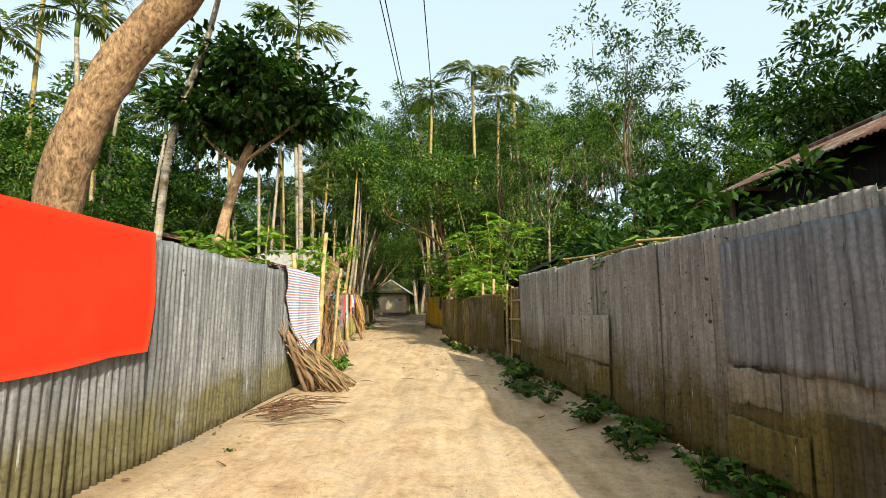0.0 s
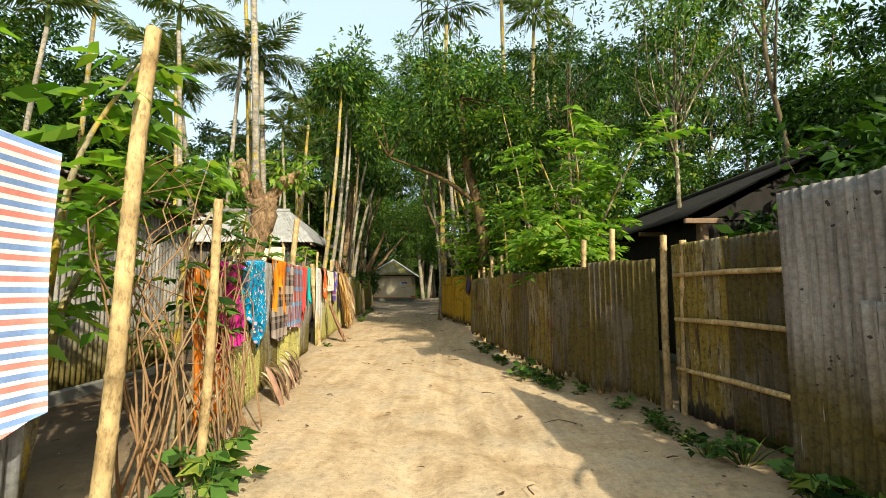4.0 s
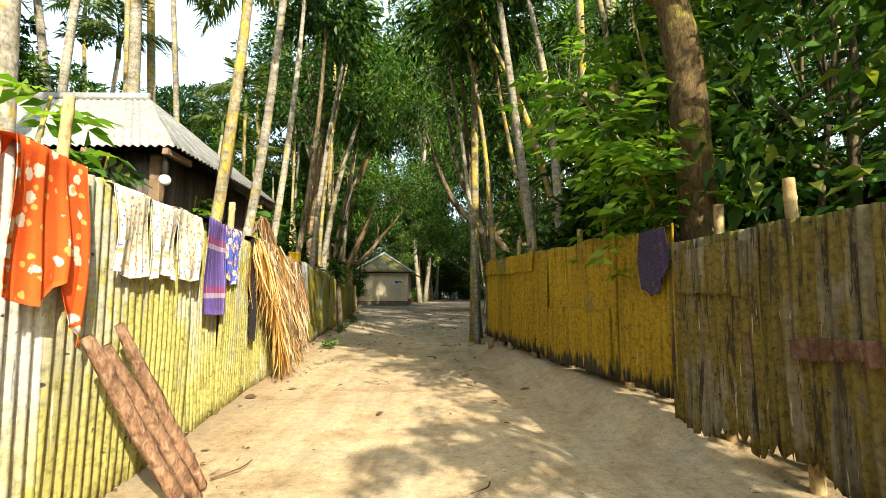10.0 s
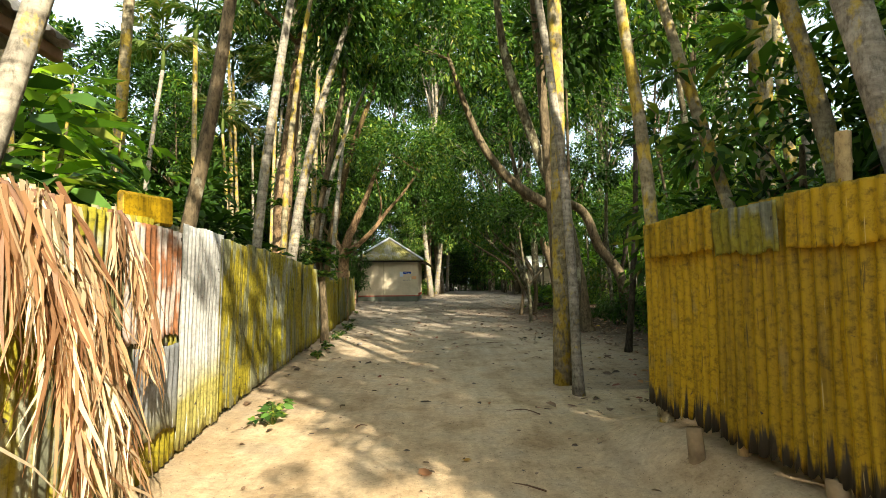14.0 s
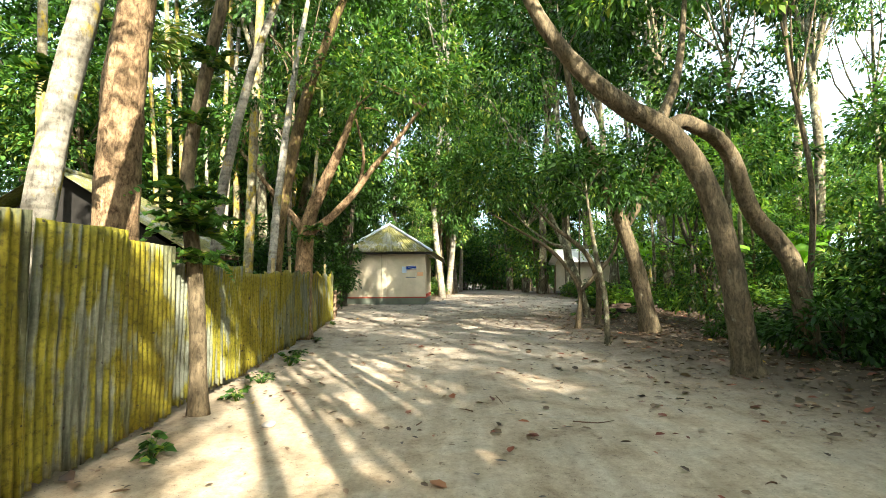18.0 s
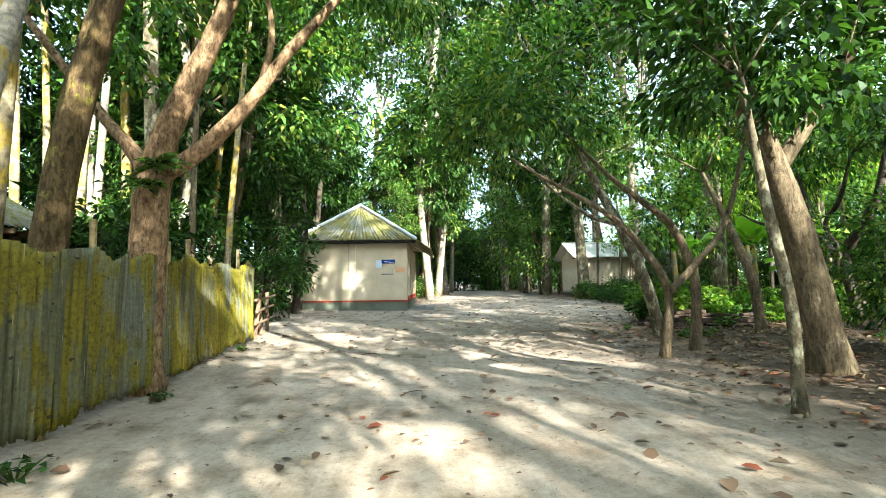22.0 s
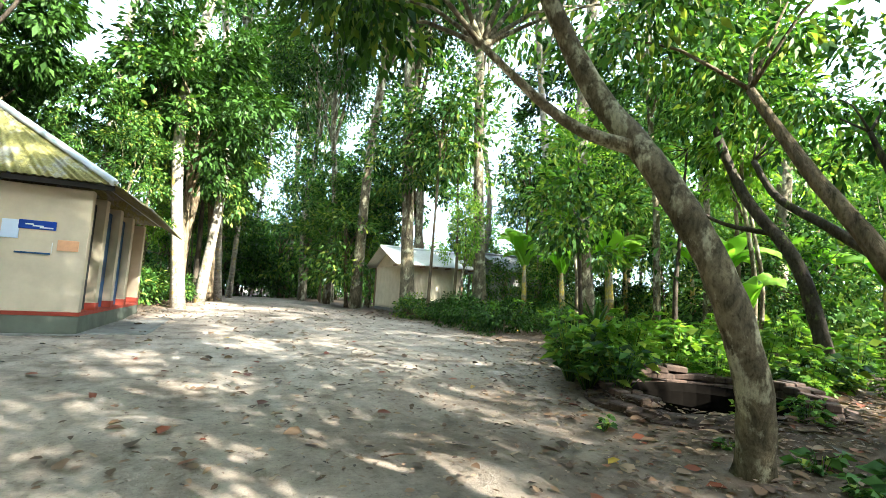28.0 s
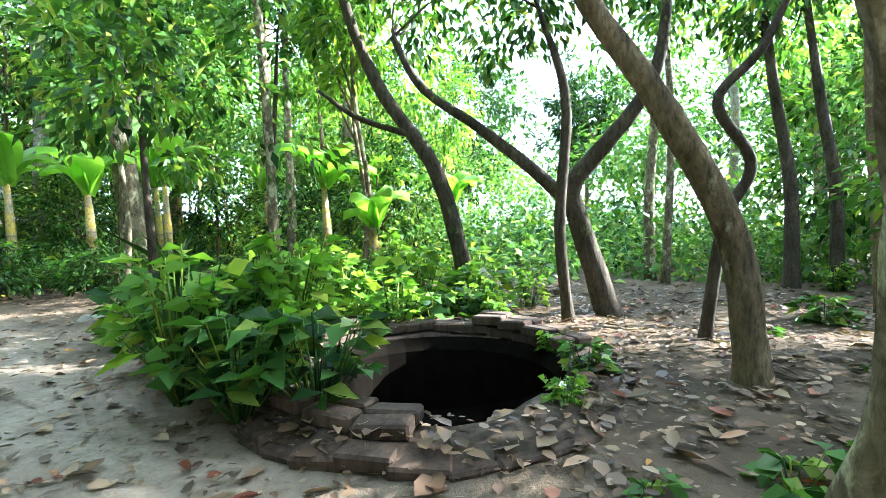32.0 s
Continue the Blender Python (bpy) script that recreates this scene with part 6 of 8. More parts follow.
def cloth(name, label, y0, y1, top, drops, mat, seed, folds=4, depth=0.02, back=0.3, shift=0.0, out=0.06, side=1, xline=None, top2=None):
    """Cloth hung over the top of a fence: front panel with a hem of varying drop, a fold over the edge and a back flap."""
    r = rng(seed)
    fx = xline or fence_x
    nx, nz = 28, 16
    a, b = Vector((fx(y0), y0)), Vector((fx(y1), y1))
    d = b - a
    L = d.length
    ob = thing(name, a.x, a.y, top, label, "cloth")
    ob.matrix_world = pose(a.x, a.y, 0, 0, 0, math.degrees(math.atan2(d.y, d.x)))
    u = np.linspace(0, 1, nx + 1)
    dr = np.interp(u, np.linspace(0, 1, len(drops)), drops)
    tp = np.interp(u, [0, 1], [top, top2 or top])
    ph = r.uniform(0, 6.28, 3)
    rows = []
    for t in np.linspace(-back, 0, 4)[:-1]:
        rows.append([(L * q, 0.05 * side, tp[i] + t + 0.012, 0.0) for i, q in enumerate(u)])
    rows.append([(L * q, 0.02 * side, tp[i] + 0.03, 0.0) for i, q in enumerate(u)])
    for k in range(nz + 1):
        t = k / nz
        row = []
        for i, q in enumerate(u):
            f = depth * (0.25 + t) * (math.sin(q * folds * 6.28 + ph[0] + 0.6 * t) + 0.5 * math.sin(q * folds * 14.1 + ph[1]))
            y = -(out + abs(f) * 0.6 + f * 0.4 + 0.012 * math.sin(t * 5 + q * 4 + ph[2])) * side
            x = L * q + shift * t * (q - 0.5) + 0.015 * math.sin(t * 4 + ph[1])
            row.append((x, y, tp[i] + 0.015 - dr[i] * t, t))
        rows.append(row)
    verts = []
    for s in (0.0, 0.004):
        for row in rows:
            for x, y, z, t in row:
                verts.append((x, y + s * side, z))
    n, m = nx + 1, len(rows)
    faces = []
    for s in (0, 1):
        o = s * n * m
        for j in range(m - 1):
            for i in range(nx):
                q = (o + j * n + i, o + j * n + i + 1, o + (j + 1) * n + i + 1, o + (j + 1) * n + i)
                faces.append(q if s else q[::-1])
    e = n * m
    for i in range(nx):
        k = (m - 1) * n
        faces.append((k + i, k + i + 1, e + k + i + 1, e + k + i))
    for j in range(m - 1):
        faces.append((j * n, (j + 1) * n, e + (j + 1) * n, e + j * n))
        faces.append((j * n + nx, e + j * n + nx, e + (j + 1) * n + nx, (j + 1) * n + nx))
    part("fabric", quads_mesh("fabric", verts, faces, mat, smooth=True), ob)
    return ob


def weave(nt, b, col):
    n = noise_tex(nt, 60, 3, 0.6, vector=coords(nt))
    big = noise_tex(nt, 5, 3, 0.6, vector=coords(nt))
    c = mixc(nt, 0.5, col, ramp(nt, n, [(0.3, (0.75,) * 3), (0.7, (1.1,) * 3)]), "MULTIPLY")
    c = mixc(nt, 0.5, c, ramp(nt, big, [(0.3, (0.8,) * 3), (0.7, (1.08,) * 3)]), "MULTIPLY")
    nt.links.new(c, b.inputs["Base Color"])
    bump(nt, b, n, 0.2, 0.003)


def cloth_plain(name, col):
    m, nt, b = material(name, 0.9, spec=0.1)
    weave(nt, b, mixc(nt, 0.0, tuple(col), tuple(col)))
    return m


def stripes(nt, axis, per_metre, stops, offset=0.0):
    sep = nt.nodes.new("ShaderNodeSeparateXYZ")
    nt.links.new(coords(nt), sep.inputs[0])
    mu = nt.nodes.new("ShaderNodeMath")
    mu.operation = "MULTIPLY_ADD"
    mu.inputs[1].default_value, mu.inputs[2].default_value = per_metre, offset
    nt.links.new(sep.outputs[axis], mu.inputs[0])
    fr = nt.nodes.new("ShaderNodeMath")
    fr.operation = "FRACT"
    nt.links.new(mu.outputs[0], fr.inputs[0])
    r = nt.nodes.new("ShaderNodeValToRGB")
    r.color_ramp.interpolation = "CONSTANT"
    e = r.color_ramp.elements
    while len(e) < len(stops):
        e.new(0.5)
    for el, (p, c) in zip(e, stops):
        el.position, el.color = p, (*c, 1)
    nt.links.new(fr.outputs[0], r.inputs["Fac"])
    return r.outputs["Color"]


def cloth_stripe(name, axis, per_metre, stops):
    m, nt, b = material(name, 0.9, spec=0.1)
    weave(nt, b, stripes(nt, axis, per_metre, stops))
    return m


def cloth_plaid(name, a, c, pa, pc):
    m, nt, b = material(name, 0.9, spec=0.1)
    weave(nt, b, mixc(nt, 0.5, stripes(nt, "Z", pa, a), stripes(nt, "X", pc, c)))
    return m


def cloth_print(name, ground, spots, scale, size=0.38, centre=None):
    """Cloth with a scattered print of flowers or blots."""
    m, nt, b = material(name, 0.9, spec=0.1)
    col = mixc(nt, 0.0, tuple(ground), tuple(ground))
    for k, s in enumerate(spots):
        v = node(nt, "ShaderNodeTexVoronoi", Scale=scale * (1 + 0.45 * k))
        nt.links.new(coords(nt, (1, 0.2, 1)), v.inputs["Vector"])
        wob = noise_tex(nt, scale * 4, 3, 0.6, vector=coords(nt))
        ad = nt.nodes.new("ShaderNodeMath")
        ad.operation = "MULTIPLY_ADD"
        ad.inputs[1].default_value = 0.35
        nt.links.new(wob, ad.inputs[0])
        nt.links.new(v.outputs["Distance"], ad.inputs[2])
        sz = size * (1 - 0.16 * k) + 0.12
        col = mixc(nt, ramp(nt, ad.outputs[0], [(sz - 0.06, (1, 1, 1)), (sz, (0, 0, 0))]), col, tuple(s))
    weave(nt, b, col)
    return m


RED = cloth_plain("cloth_scarlet", (0.72, 0.035, 0.012))
STRIPE = cloth_stripe("cloth_striped", "Z", 12.0, [(0.0, (0.74, 0.72, 0.74)), (0.1, (0.66, 0.24, 0.2)), (0.38, (0.74, 0.72, 0.74)), (0.58, (0.2, 0.3, 0.54)), (0.86, (0.74, 0.72, 0.74))])
MAGENTA = cloth_plain("cloth_magenta", (0.5, 0.025, 0.2))
BLUE_FL = cloth_print("cloth_blue_floral", (0.006, 0.3, 0.55), [(0.04, 0.1, 0.2), (0.72, 0.45, 0.58), (0.7, 0.62, 0.16), (0.78, 0.74, 0.78)], 10, 0.42)
ORANGE_PR = cloth_print("cloth_orange_print", (0.72, 0.2, 0.02), [(0.5, 0.03, 0.04), (0.75, 0.6, 0.4), (0.1, 0.25, 0.1)], 7, 0.36)
ORANGE = cloth_print("cloth_orange", (0.78, 0.23, 0.015), [(0.62, 0.1, 0.02), (0.25, 0.2, 0.03)], 9, 0.22)
CHECK = cloth_plaid("cloth_black_check", [(0, (0.52, 0.42, 0.34)), (0.42, (0.02, 0.017, 0.02)), (0.72, (0.2, 0.15, 0.13)), (0.86, (0.02, 0.017, 0.02))], [(0, (0.46, 0.36, 0.3)), (0.5, (0.04, 0.03, 0.03)), (0.8, (0.3, 0.22, 0.18))], 3.4, 3.6)
PLAID = cloth_plaid("cloth_red_plaid", [(0, (0.42, 0.1, 0.045)), (0.32, (0.07, 0.3, 0.5)), (0.44, (0.24, 0.1, 0.1)), (0.86, (0.07, 0.3, 0.5))], [(0, (0.3, 0.1, 0.08)), (0.55, (0.6, 0.58, 0.62)), (0.6, (0.26, 0.22, 0.34)), (0.82, (0.6, 0.58, 0.62)), (0.87, (0.3, 0.1, 0.08))], 1.9, 3.0)
TEAL = cloth_plain("cloth_teal", (0.02, 0.34, 0.33))
CORAL = cloth_print("cloth_coral", (0.62, 0.07, 0.06), [(0.1, 0.36, 0.4), (0.7, 0.5, 0.4)], 8, 0.2)
WHITE_C = cloth_plain("cloth_white", (0.72, 0.7, 0.7))
CREAM_FL = cloth_print("cloth_cream_floral", (0.72, 0.66, 0.52), [(0.6, 0.3, 0.12), (0.12, 0.16, 0.5), (0.6, 0.5, 0.2)], 21, 0.36)
ORANGE_RED = cloth_print("cloth_orange_red", (0.72, 0.1, 0.02), [(0.78, 0.62, 0.5), (0.75, 0.35, 0.1)], 10, 0.36)
PURPLE = cloth_plaid("cloth_purple_border", [(0, (0.1, 0.06, 0.26)), (0.62, (0.6, 0.5, 0.5)), (0.72, (0.36, 0.03, 0.05)), (0.86, (0.12, 0.07, 0.28))], [(0, (0.12, 0.08, 0.3)), (0.5, (0.18, 0.1, 0.3)), (0.9, (0.5, 0.42, 0.48))], 2.4, 14)
BLUE_CR = cloth_print("cloth_blue_cream", (0.08, 0.11, 0.48), [(0.72, 0.62, 0.45), (0.7, 0.35, 0.2)], 13, 0.5)
DARK_P = cloth_print("cloth_dark_purple", (0.06, 0.045, 0.08), [(0.1, 0.08, 0.12), (0.03, 0.02, 0.03)], 24, 0.35)
CRIMSON = cloth_plain("cloth_crimson", (0.42, 0.02, 0.06))
BLACK_C = cloth_plain("cloth_black", (0.03, 0.026, 0.03))

GW = "washing on the west fence"
for args in (("bed_sheet", "plain scarlet bed sheet hung over the grey fence", 1.35, 3.98, 1.86, (0.98, 1.02, 1.04, 1.05, 1.04, 1.0, 1.0), RED, 1, 2, 0.012),
             ("striped_towel", "red, blue and white striped cloth drying on the fence", 7.1, 8.92, 1.86, (0.35, 0.8, 1.28, 1.34, 1.3, 1.18, 1.08), STRIPE, 2, 3, 0.04, 0.3, 0.0, 0.06, 1, None, 1.8),
             ("shawl", "magenta shawl hung over the mossy fence", 11.02, 11.72, 1.47, (0.78, 0.82, 0.8, 0.76), MAGENTA, 3, 4, 0.03),
             ("floral_dress", "bright blue floral cloth hanging to a point", 11.72, 12.66, 1.5, (0.4, 0.55, 0.8, 1.0, 0.84, 0.78), BLUE_FL, 4, 4, 0.03, 0.3, 0.12, 0.06, 1, None, 1.57),
             ("checked_lungi", "black and cream checked cloth on the fence", 13.05, 14.35, 1.61, (1.0, 1.08, 1.08, 1.02, 0.95), CHECK, 6, 4, 0.018),
             ("trousers", "orange printed trousers hung over a checked cloth", 13.05, 13.78, 1.63, (0.66, 0.7, 0.38, 0.34, 0.76, 0.72), ORANGE, 7, 3, 0.03),
             ("plaid_sarong", "red and blue plaid cloth drying on the fence", 13.75, 15.1, 1.62, (0.9, 0.96, 0.98, 1.0, 1.04), PLAID, 8, 4, 0.022),
             ("coral_scarf", "coral red patterned scarf on the fence", 15.08, 15.54, 1.63, (0.62, 0.95, 0.72, 0.7, 0.85), CORAL, 9, 2, 0.03),
             ("teal_shirt", "teal cotton top hanging in folds", 15.53, 15.92, 1.64, (0.72, 0.68, 0.4, 0.68, 0.7), TEAL, 10, 3, 0.035),
             ("orange_blouse", "orange and red flowered blouse", 17.62, 18.1, 1.72, (0.62, 0.66, 0.55, 0.86), ORANGE_RED, 12, 3, 0.02),
             ("baby_shirt", "cream baby shirt with coloured flowers", 18.35, 18.72, 1.7, (0.46, 0.5, 0.48), CREAM_FL, 13, 2, 0.02),
             ("baby_shirt", "cream patterned small shirt on the fence", 18.76, 19.12, 1.7, (0.5, 0.46, 0.5), CREAM_FL, 14, 2, 0.02),
             ("baby_shirt", "pale flowered small shirt on the fence", 19.16, 19.62, 1.72, (0.5, 0.52, 0.48), CREAM_FL, 15, 2, 0.02),
             ("printed_towel", "purple towel with a red and cream border", 19.75, 20.28, 1.75, (0.8, 0.82, 0.82), PURPLE, 16, 2, 0.015),
             ("printed_shirt", "blue and cream flowered cloth on the fence", 20.26, 20.72, 1.76, (0.5, 0.56, 0.52), BLUE_CR, 17, 2, 0.02),
             # a curved dark plank, drawn here as a narrow hanging strip
             ("black_strip", "long narrow strip of black cloth", 21.2, 21.42, 1.76, (1.15, 1.2), BLACK_C, 18, 1, 0.01)):
    c = cloth(*args)
    c["group"] = GW
cloth("printed_sari", "orange and red printed cloth low on the fence", 10.6, 11.5, 1.38, (1.2, 1.26, 1.3, 1.26), ORANGE_PR, 5, 4, 0.03, out=0.02)["group"] = GW
gate_x = lambda y: -3.95
cloth("white_shirt", "small white shirt with blue trim on the gate", 17.08, 17.36, 1.76, (0.5, 0.62, 0.5), WHITE_C, 19, 2, 0.02, xline=gate_x)["group"] = GW
cloth("red_rag", "small crimson cloth over the gate", 17.5, 17.66, 1.76, (0.2, 0.2), CRIMSON, 20, 1, 0.01, xline=gate_x)["group"] = GW
cloth("purple_cloth", "dark purple-grey crumpled cloth on the yellow fence", 19.86, 19.5, 1.64, (0.46, 0.55, 0.5, 0.32), DARK_P, 21, 3, 0.02, xline=lambda y: 0.0 - 0.18 * (y - 19.5))

# ---- bamboo poles and posts ----
def bamboo(x, y, length, r0, rx=0.0, ry=0.0, z=None, label="cut bamboo post standing by the fence", seed=0, group="bamboo posts"):
    ob = new("bamboo_post", bamboo_mesh("bamboo_post", length, r0, BAMBOO, seed or int(abs(x * 100 + y * 10))))
    ob.matrix_world = pose(x, y, (ground_z(x, y) if z is None else z) - 0.03, rx, ry, rnd.uniform(0, 360) if not (rx or ry) else 0)
    return tagged(ob, label, "post", group)


bamboo(-2.52, 9.5, 2.9, 0.05, -2, 2, label="thick bamboo post with old knots at the fence end")
bamboo(-2.55, 8.5, 2.35, 0.045, 0, -4, label="broken bamboo post behind the striped cloth")
bamboo(-2.42, 10.35, 2.0, 0.035, 6, 5, label="thin leaning bamboo pole by the creepers")
bamboo(-3.4, 14.95, 2.5, 0.055, 0, 3, label="tall cut bamboo post behind the washing")
bamboo(-3.47, 17.4, 1.86, 0.06, 4, -6, label="thick pale bamboo gate post")
bamboo(-3.85, 18.3, 2.2, 0.032, 0, 1, label="thin bamboo post in the fence")
bamboo(-4.26, 21.2, 2.2, 0.042, 0, 2, label="yellow bamboo post in the fence")
for x, y, h in ((1.1, 13.15, 1.98), (1.32, 12.75, 2.1), (1.72, 11.85, 1.88), (1.66, 12.05, 1.95), (0.42, 16.4, 1.98), (0.34, 17.1, 2.0), (0.28, 17.75, 2.05), (0.24, 18.55, 1.85), (0.18, 19.2, 1.8), (0.02, 20.8, 1.95), (-0.15, 21.6, 1.95), (-0.35, 22.6, 2.0), (-0.55, 23.6, 2.05), (1.95, 8.7, 2.02), (1.86, 9.9, 2.05), (-6.2, 40.6, 1.7), (-5.95, 38.6, 1.75), (-5.8, 36.6, 1.8), (-5.55, 35.0, 1.7), (-5.7, 37.6, 1.65)):
    bamboo(x, y, h, 0.04 if y < 30 else 0.035, rnd.uniform(-3, 3), rnd.uniform(-3, 3), label="cut bamboo post rising above the iron fence")
for x, y in ((0.02, 20.6), (-0.2, 21.5), (-0.42, 22.6), (-0.62, 23.5), (-0.85, 24.3)):
    st = new("fence_stub", tube("fence_stub", [(0, 0, -0.05), (0.01, 0, 0.15), (0.0, 0.01, 0.36)], [0.055, 0.05, 0.048], STICK, 8, int(y * 10), 0.08))
    st.matrix_world = pose(x - 0.03, y, 0)
    tagged(st, "short wooden stub under the raised fence", "post", "fence stubs")

# ---- firewood, logs, sticks ----
def stick_mesh(L, r0, seed, mat=None):
    g = rng(seed)
    pts = [(g.uniform(-0.03, 0.03) * L, g.uniform(-0.03, 0.03) * L, L * t) for t in np.linspace(0, 1, 6)]
    return tube("stick", pts, [r0 * (1 - 0.45 * t) for t in np.linspace(0, 1, 6)], mat or STICK, 6, seed, 0.12)


def pile(label, foot, n, spread, lean_to, length, radius, seed, mat=None, name="firewood_bundle", category="firewood"):
    """Loose sticks leaning on the fence, each its own piece."""
    g = rng(seed)
    ob = thing(name, foot[0], foot[1], ground_z(*foot), label, category)
    for i in range(n):
        a = Vector((g.uniform(-spread[0], spread[0]), g.uniform(-spread[1], spread[1]), g.uniform(0.005, 0.04)))
        b = Vector(lean_to) - Vector((foot[0], foot[1], 0)) + Vector((0, g.uniform(-spread[1], spread[1]) * 0.7, g.uniform(-0.25, 0.1)))
        d = b - a
        L = length * g.uniform(0.65, 1.15)
        q = d.to_track_quat("Z", "Y").to_matrix().to_4x4()
        part("stick", stick_mesh(L, radius * g.uniform(0.5, 1.3), seed * 50 + i, mat), ob, m=Matrix.Translation(a) @ q)
    return ob


pile("bundle of cut sticks and twigs leaning on the grey fence", (-1.85, 8.0), 60, (0.36, 0.45), (-2.36, 7.35, 0.9), 1.15, 0.016, 41)
pile("thick cut stakes leaning on the grey fence", (-2.1, 7.9), 6, (0.12, 0.35), (-2.38, 7.2, 1.05), 1.15, 0.036, 42, WOOD)
DEAD_BARK = bark_mat("rough_red_bark", (0.15, 0.07, 0.042), (0.5, 0.3, 0.19), (16, 16, 8), strength=1.0)
DEAD = plain("brown_bark_slab", (0.22, 0.12, 0.075), 0.95, 0.45, 8)
g = rng(44)


def slab_mesh(length, width, lean, curl, mat, seed):
    """A dry palm sheath: a pointed, hollowed slab that curves up from the ground."""
    q = rng(seed)
    n = 8
    verts = []
    for i in range(n + 1):
        t = i / n
        w = width * (0.35 + 1.5 * t * (1 - t) + 0.25 * (1 - t)) * (1 + 0.12 * q.uniform(-1, 1)) if i < n else 0.006
        c = Vector((-lean * t ** 1.4, curl * math.sin(t * 2.4), length * math.sin(t * 1.45)))
        for u, d in ((-1, 0.25), (0, 0.0), (1, 0.25)):
            for e in (0.0, 0.007):
                verts.append(c + Vector((w * d + e, w * u, 0.0)))
    faces = []
    for i in range(n):
        a, b = i * 6, (i + 1) * 6
        for o, p in ((0, 2), (2, 4)):
            faces += [(a + o, a + p, b + p, b + o), (a + p + 1, a + o + 1, b + o + 1, b + p + 1)]
        faces += [(a, b, b + 1, a + 1), (a + 4, a + 5, b + 5, b + 4)]
    return quads_mesh("sheath", verts, faces, mat, smooth=True)


SHEATH_PINK = plain("pink_brown_sheath", (0.36, 0.2, 0.13), 0.9, 0.35, 9)
SHEATH_PALE = plain("pale_straw_sheath", (0.52, 0.4, 0.24), 0.85, 0.3, 9)
for k in range(6):
    y = 12.6 + k * 0.27
    x = fence_x(y)
    ob = thing("palm_sheath", x + 0.3, y - 0.15, ground_z(x, y), "curled dry palm sheaths leaning on the mossy fence", "palm sheath", "palm sheaths at the fence foot")
    for q in range(5):
        L = g.uniform(0.22, 0.44)
        part("sheath", slab_mesh(L, g.uniform(0.025, 0.06), g.uniform(0.14, 0.26), g.uniform(-0.1, 0.1), (SHEATH_PINK, DEAD, SHEATH_PALE, STICK)[(q + k) % 4], k * 7 + q), ob, m=pose(g.uniform(-0.02, 0.12), g.uniform(-0.25, 0.25), 0.0, g.uniform(-14, 14), g.uniform(-6, 8), g.uniform(-35, 35)))
for k, (dy, h) in enumerate(((0.0, 0.92), (0.2, 0.86), (0.36, 0.95))):
    ob = new("rough_log", tube("rough_log", curve_pts([(0, 0, 0), (-0.13, -0.17, h * 0.45), (-0.3, -0.36, h)], 9), [0.028, 0.034, 0.038, 0.036, 0.035, 0.036, 0.034, 0.03, 0.024], DEAD_BARK, 10, 60 + k, 0.2))
    ob.matrix_world = pose(-3.12 - 0.05 * k, 18.35 + dy, 0.02)
    tagged(ob, "rough red-brown palm stem leaning on the fence", "log", "stems leaning on the fence")
# dry twigs swept beside the grey fence
twigs = thing("dry_twig_heap", -1.9, 5.9, 0.0, "loose heap of thin dry brown twigs on the path edge", "twigs")
TWIG = plain("dry_twig", (0.13, 0.07, 0.04), 0.9, 0.4, 9)
for i in range(40):
    a = Vector((g.uniform(-0.35, 0.1), g.uniform(-0.6, 0.2), g.uniform(0.02, 0.08)))
    e = a + Vector((g.uniform(0.1, 0.75), g.uniform(0.0, 0.7), g.uniform(-0.02, 0.04)))
    part("twig", tube("twig", curve_pts([a, a.lerp(e, 0.5) + Vector((g.uniform(-0.1, 0.1), g.uniform(-0.1, 0.1), 0.05)), e], 6), [0.007, 0.007, 0.006, 0.005, 0.004, 0.002], TWIG, 5, i), twigs)
for k in range(70):
    y = g.uniform(2, 42)
    x = g.uniform(smooth_lerp(LEFT_EDGE, y) + 0.3, smooth_lerp(RIGHT_EDGE, y) - 0.2)
    L = g.uniform(0.08, 0.4)
    ob = new("fallen_twig", tube("fallen_twig", curve_pts([(0, 0, 0), (L * 0.5, g.uniform(-0.08, 0.08) * L * 4, 0.012), (L, 0, 0)], 5), [0.006, 0.006, 0.005, 0.004, 0.002], TWIG, 5, k))
    ob.matrix_world = pose(x, y, ground_z(x, y) + 0.018, 0, 0, g.uniform(0, 360))
    tagged(ob, "thin dry twig lying on the dirt path", "twig", "twigs on the path")
for k, (x, y, L, rx, rz) in enumerate(((2.2, 5.8, 0.75, 4, 20), (2.05, 6.6, 0.6, -3, 50), (2.0, 7.5, 0.8, 2, -20), (2.3, 4.9, 0.5, 5, 80))):
    ob = new("split_bamboo", box("split_bamboo", L, 0.06, 0.02, BAMBOO, 0.006))
    ob.matrix_world = pose(x, y, 1.955, rx, 3, rz + 90)
    tagged(ob, "pale split bamboo strip lying on the fence top", "bamboo strip", "strips on the fence top")

sill = new("gate_sill", box("gate_sill", 0.3, 1.75, 0.26, CONCRETE, 0.02))
sill.matrix_world = pose(-3.98, 17.1, 0.0)
tagged(sill, "low grey concrete sill under the tin gate", "sill")
ytin = new("bent_tin_offcut", box("bent_tin_offcut", 0.05, 0.46, 0.2, TIN_YELLOW, 0.02))
ytin.matrix_world = pose(-4.4, 24.32, 1.68, 3, 0, -8)
tagged(ytin, "bright yellow folded tin offcut on the fence top", "tin offcut")

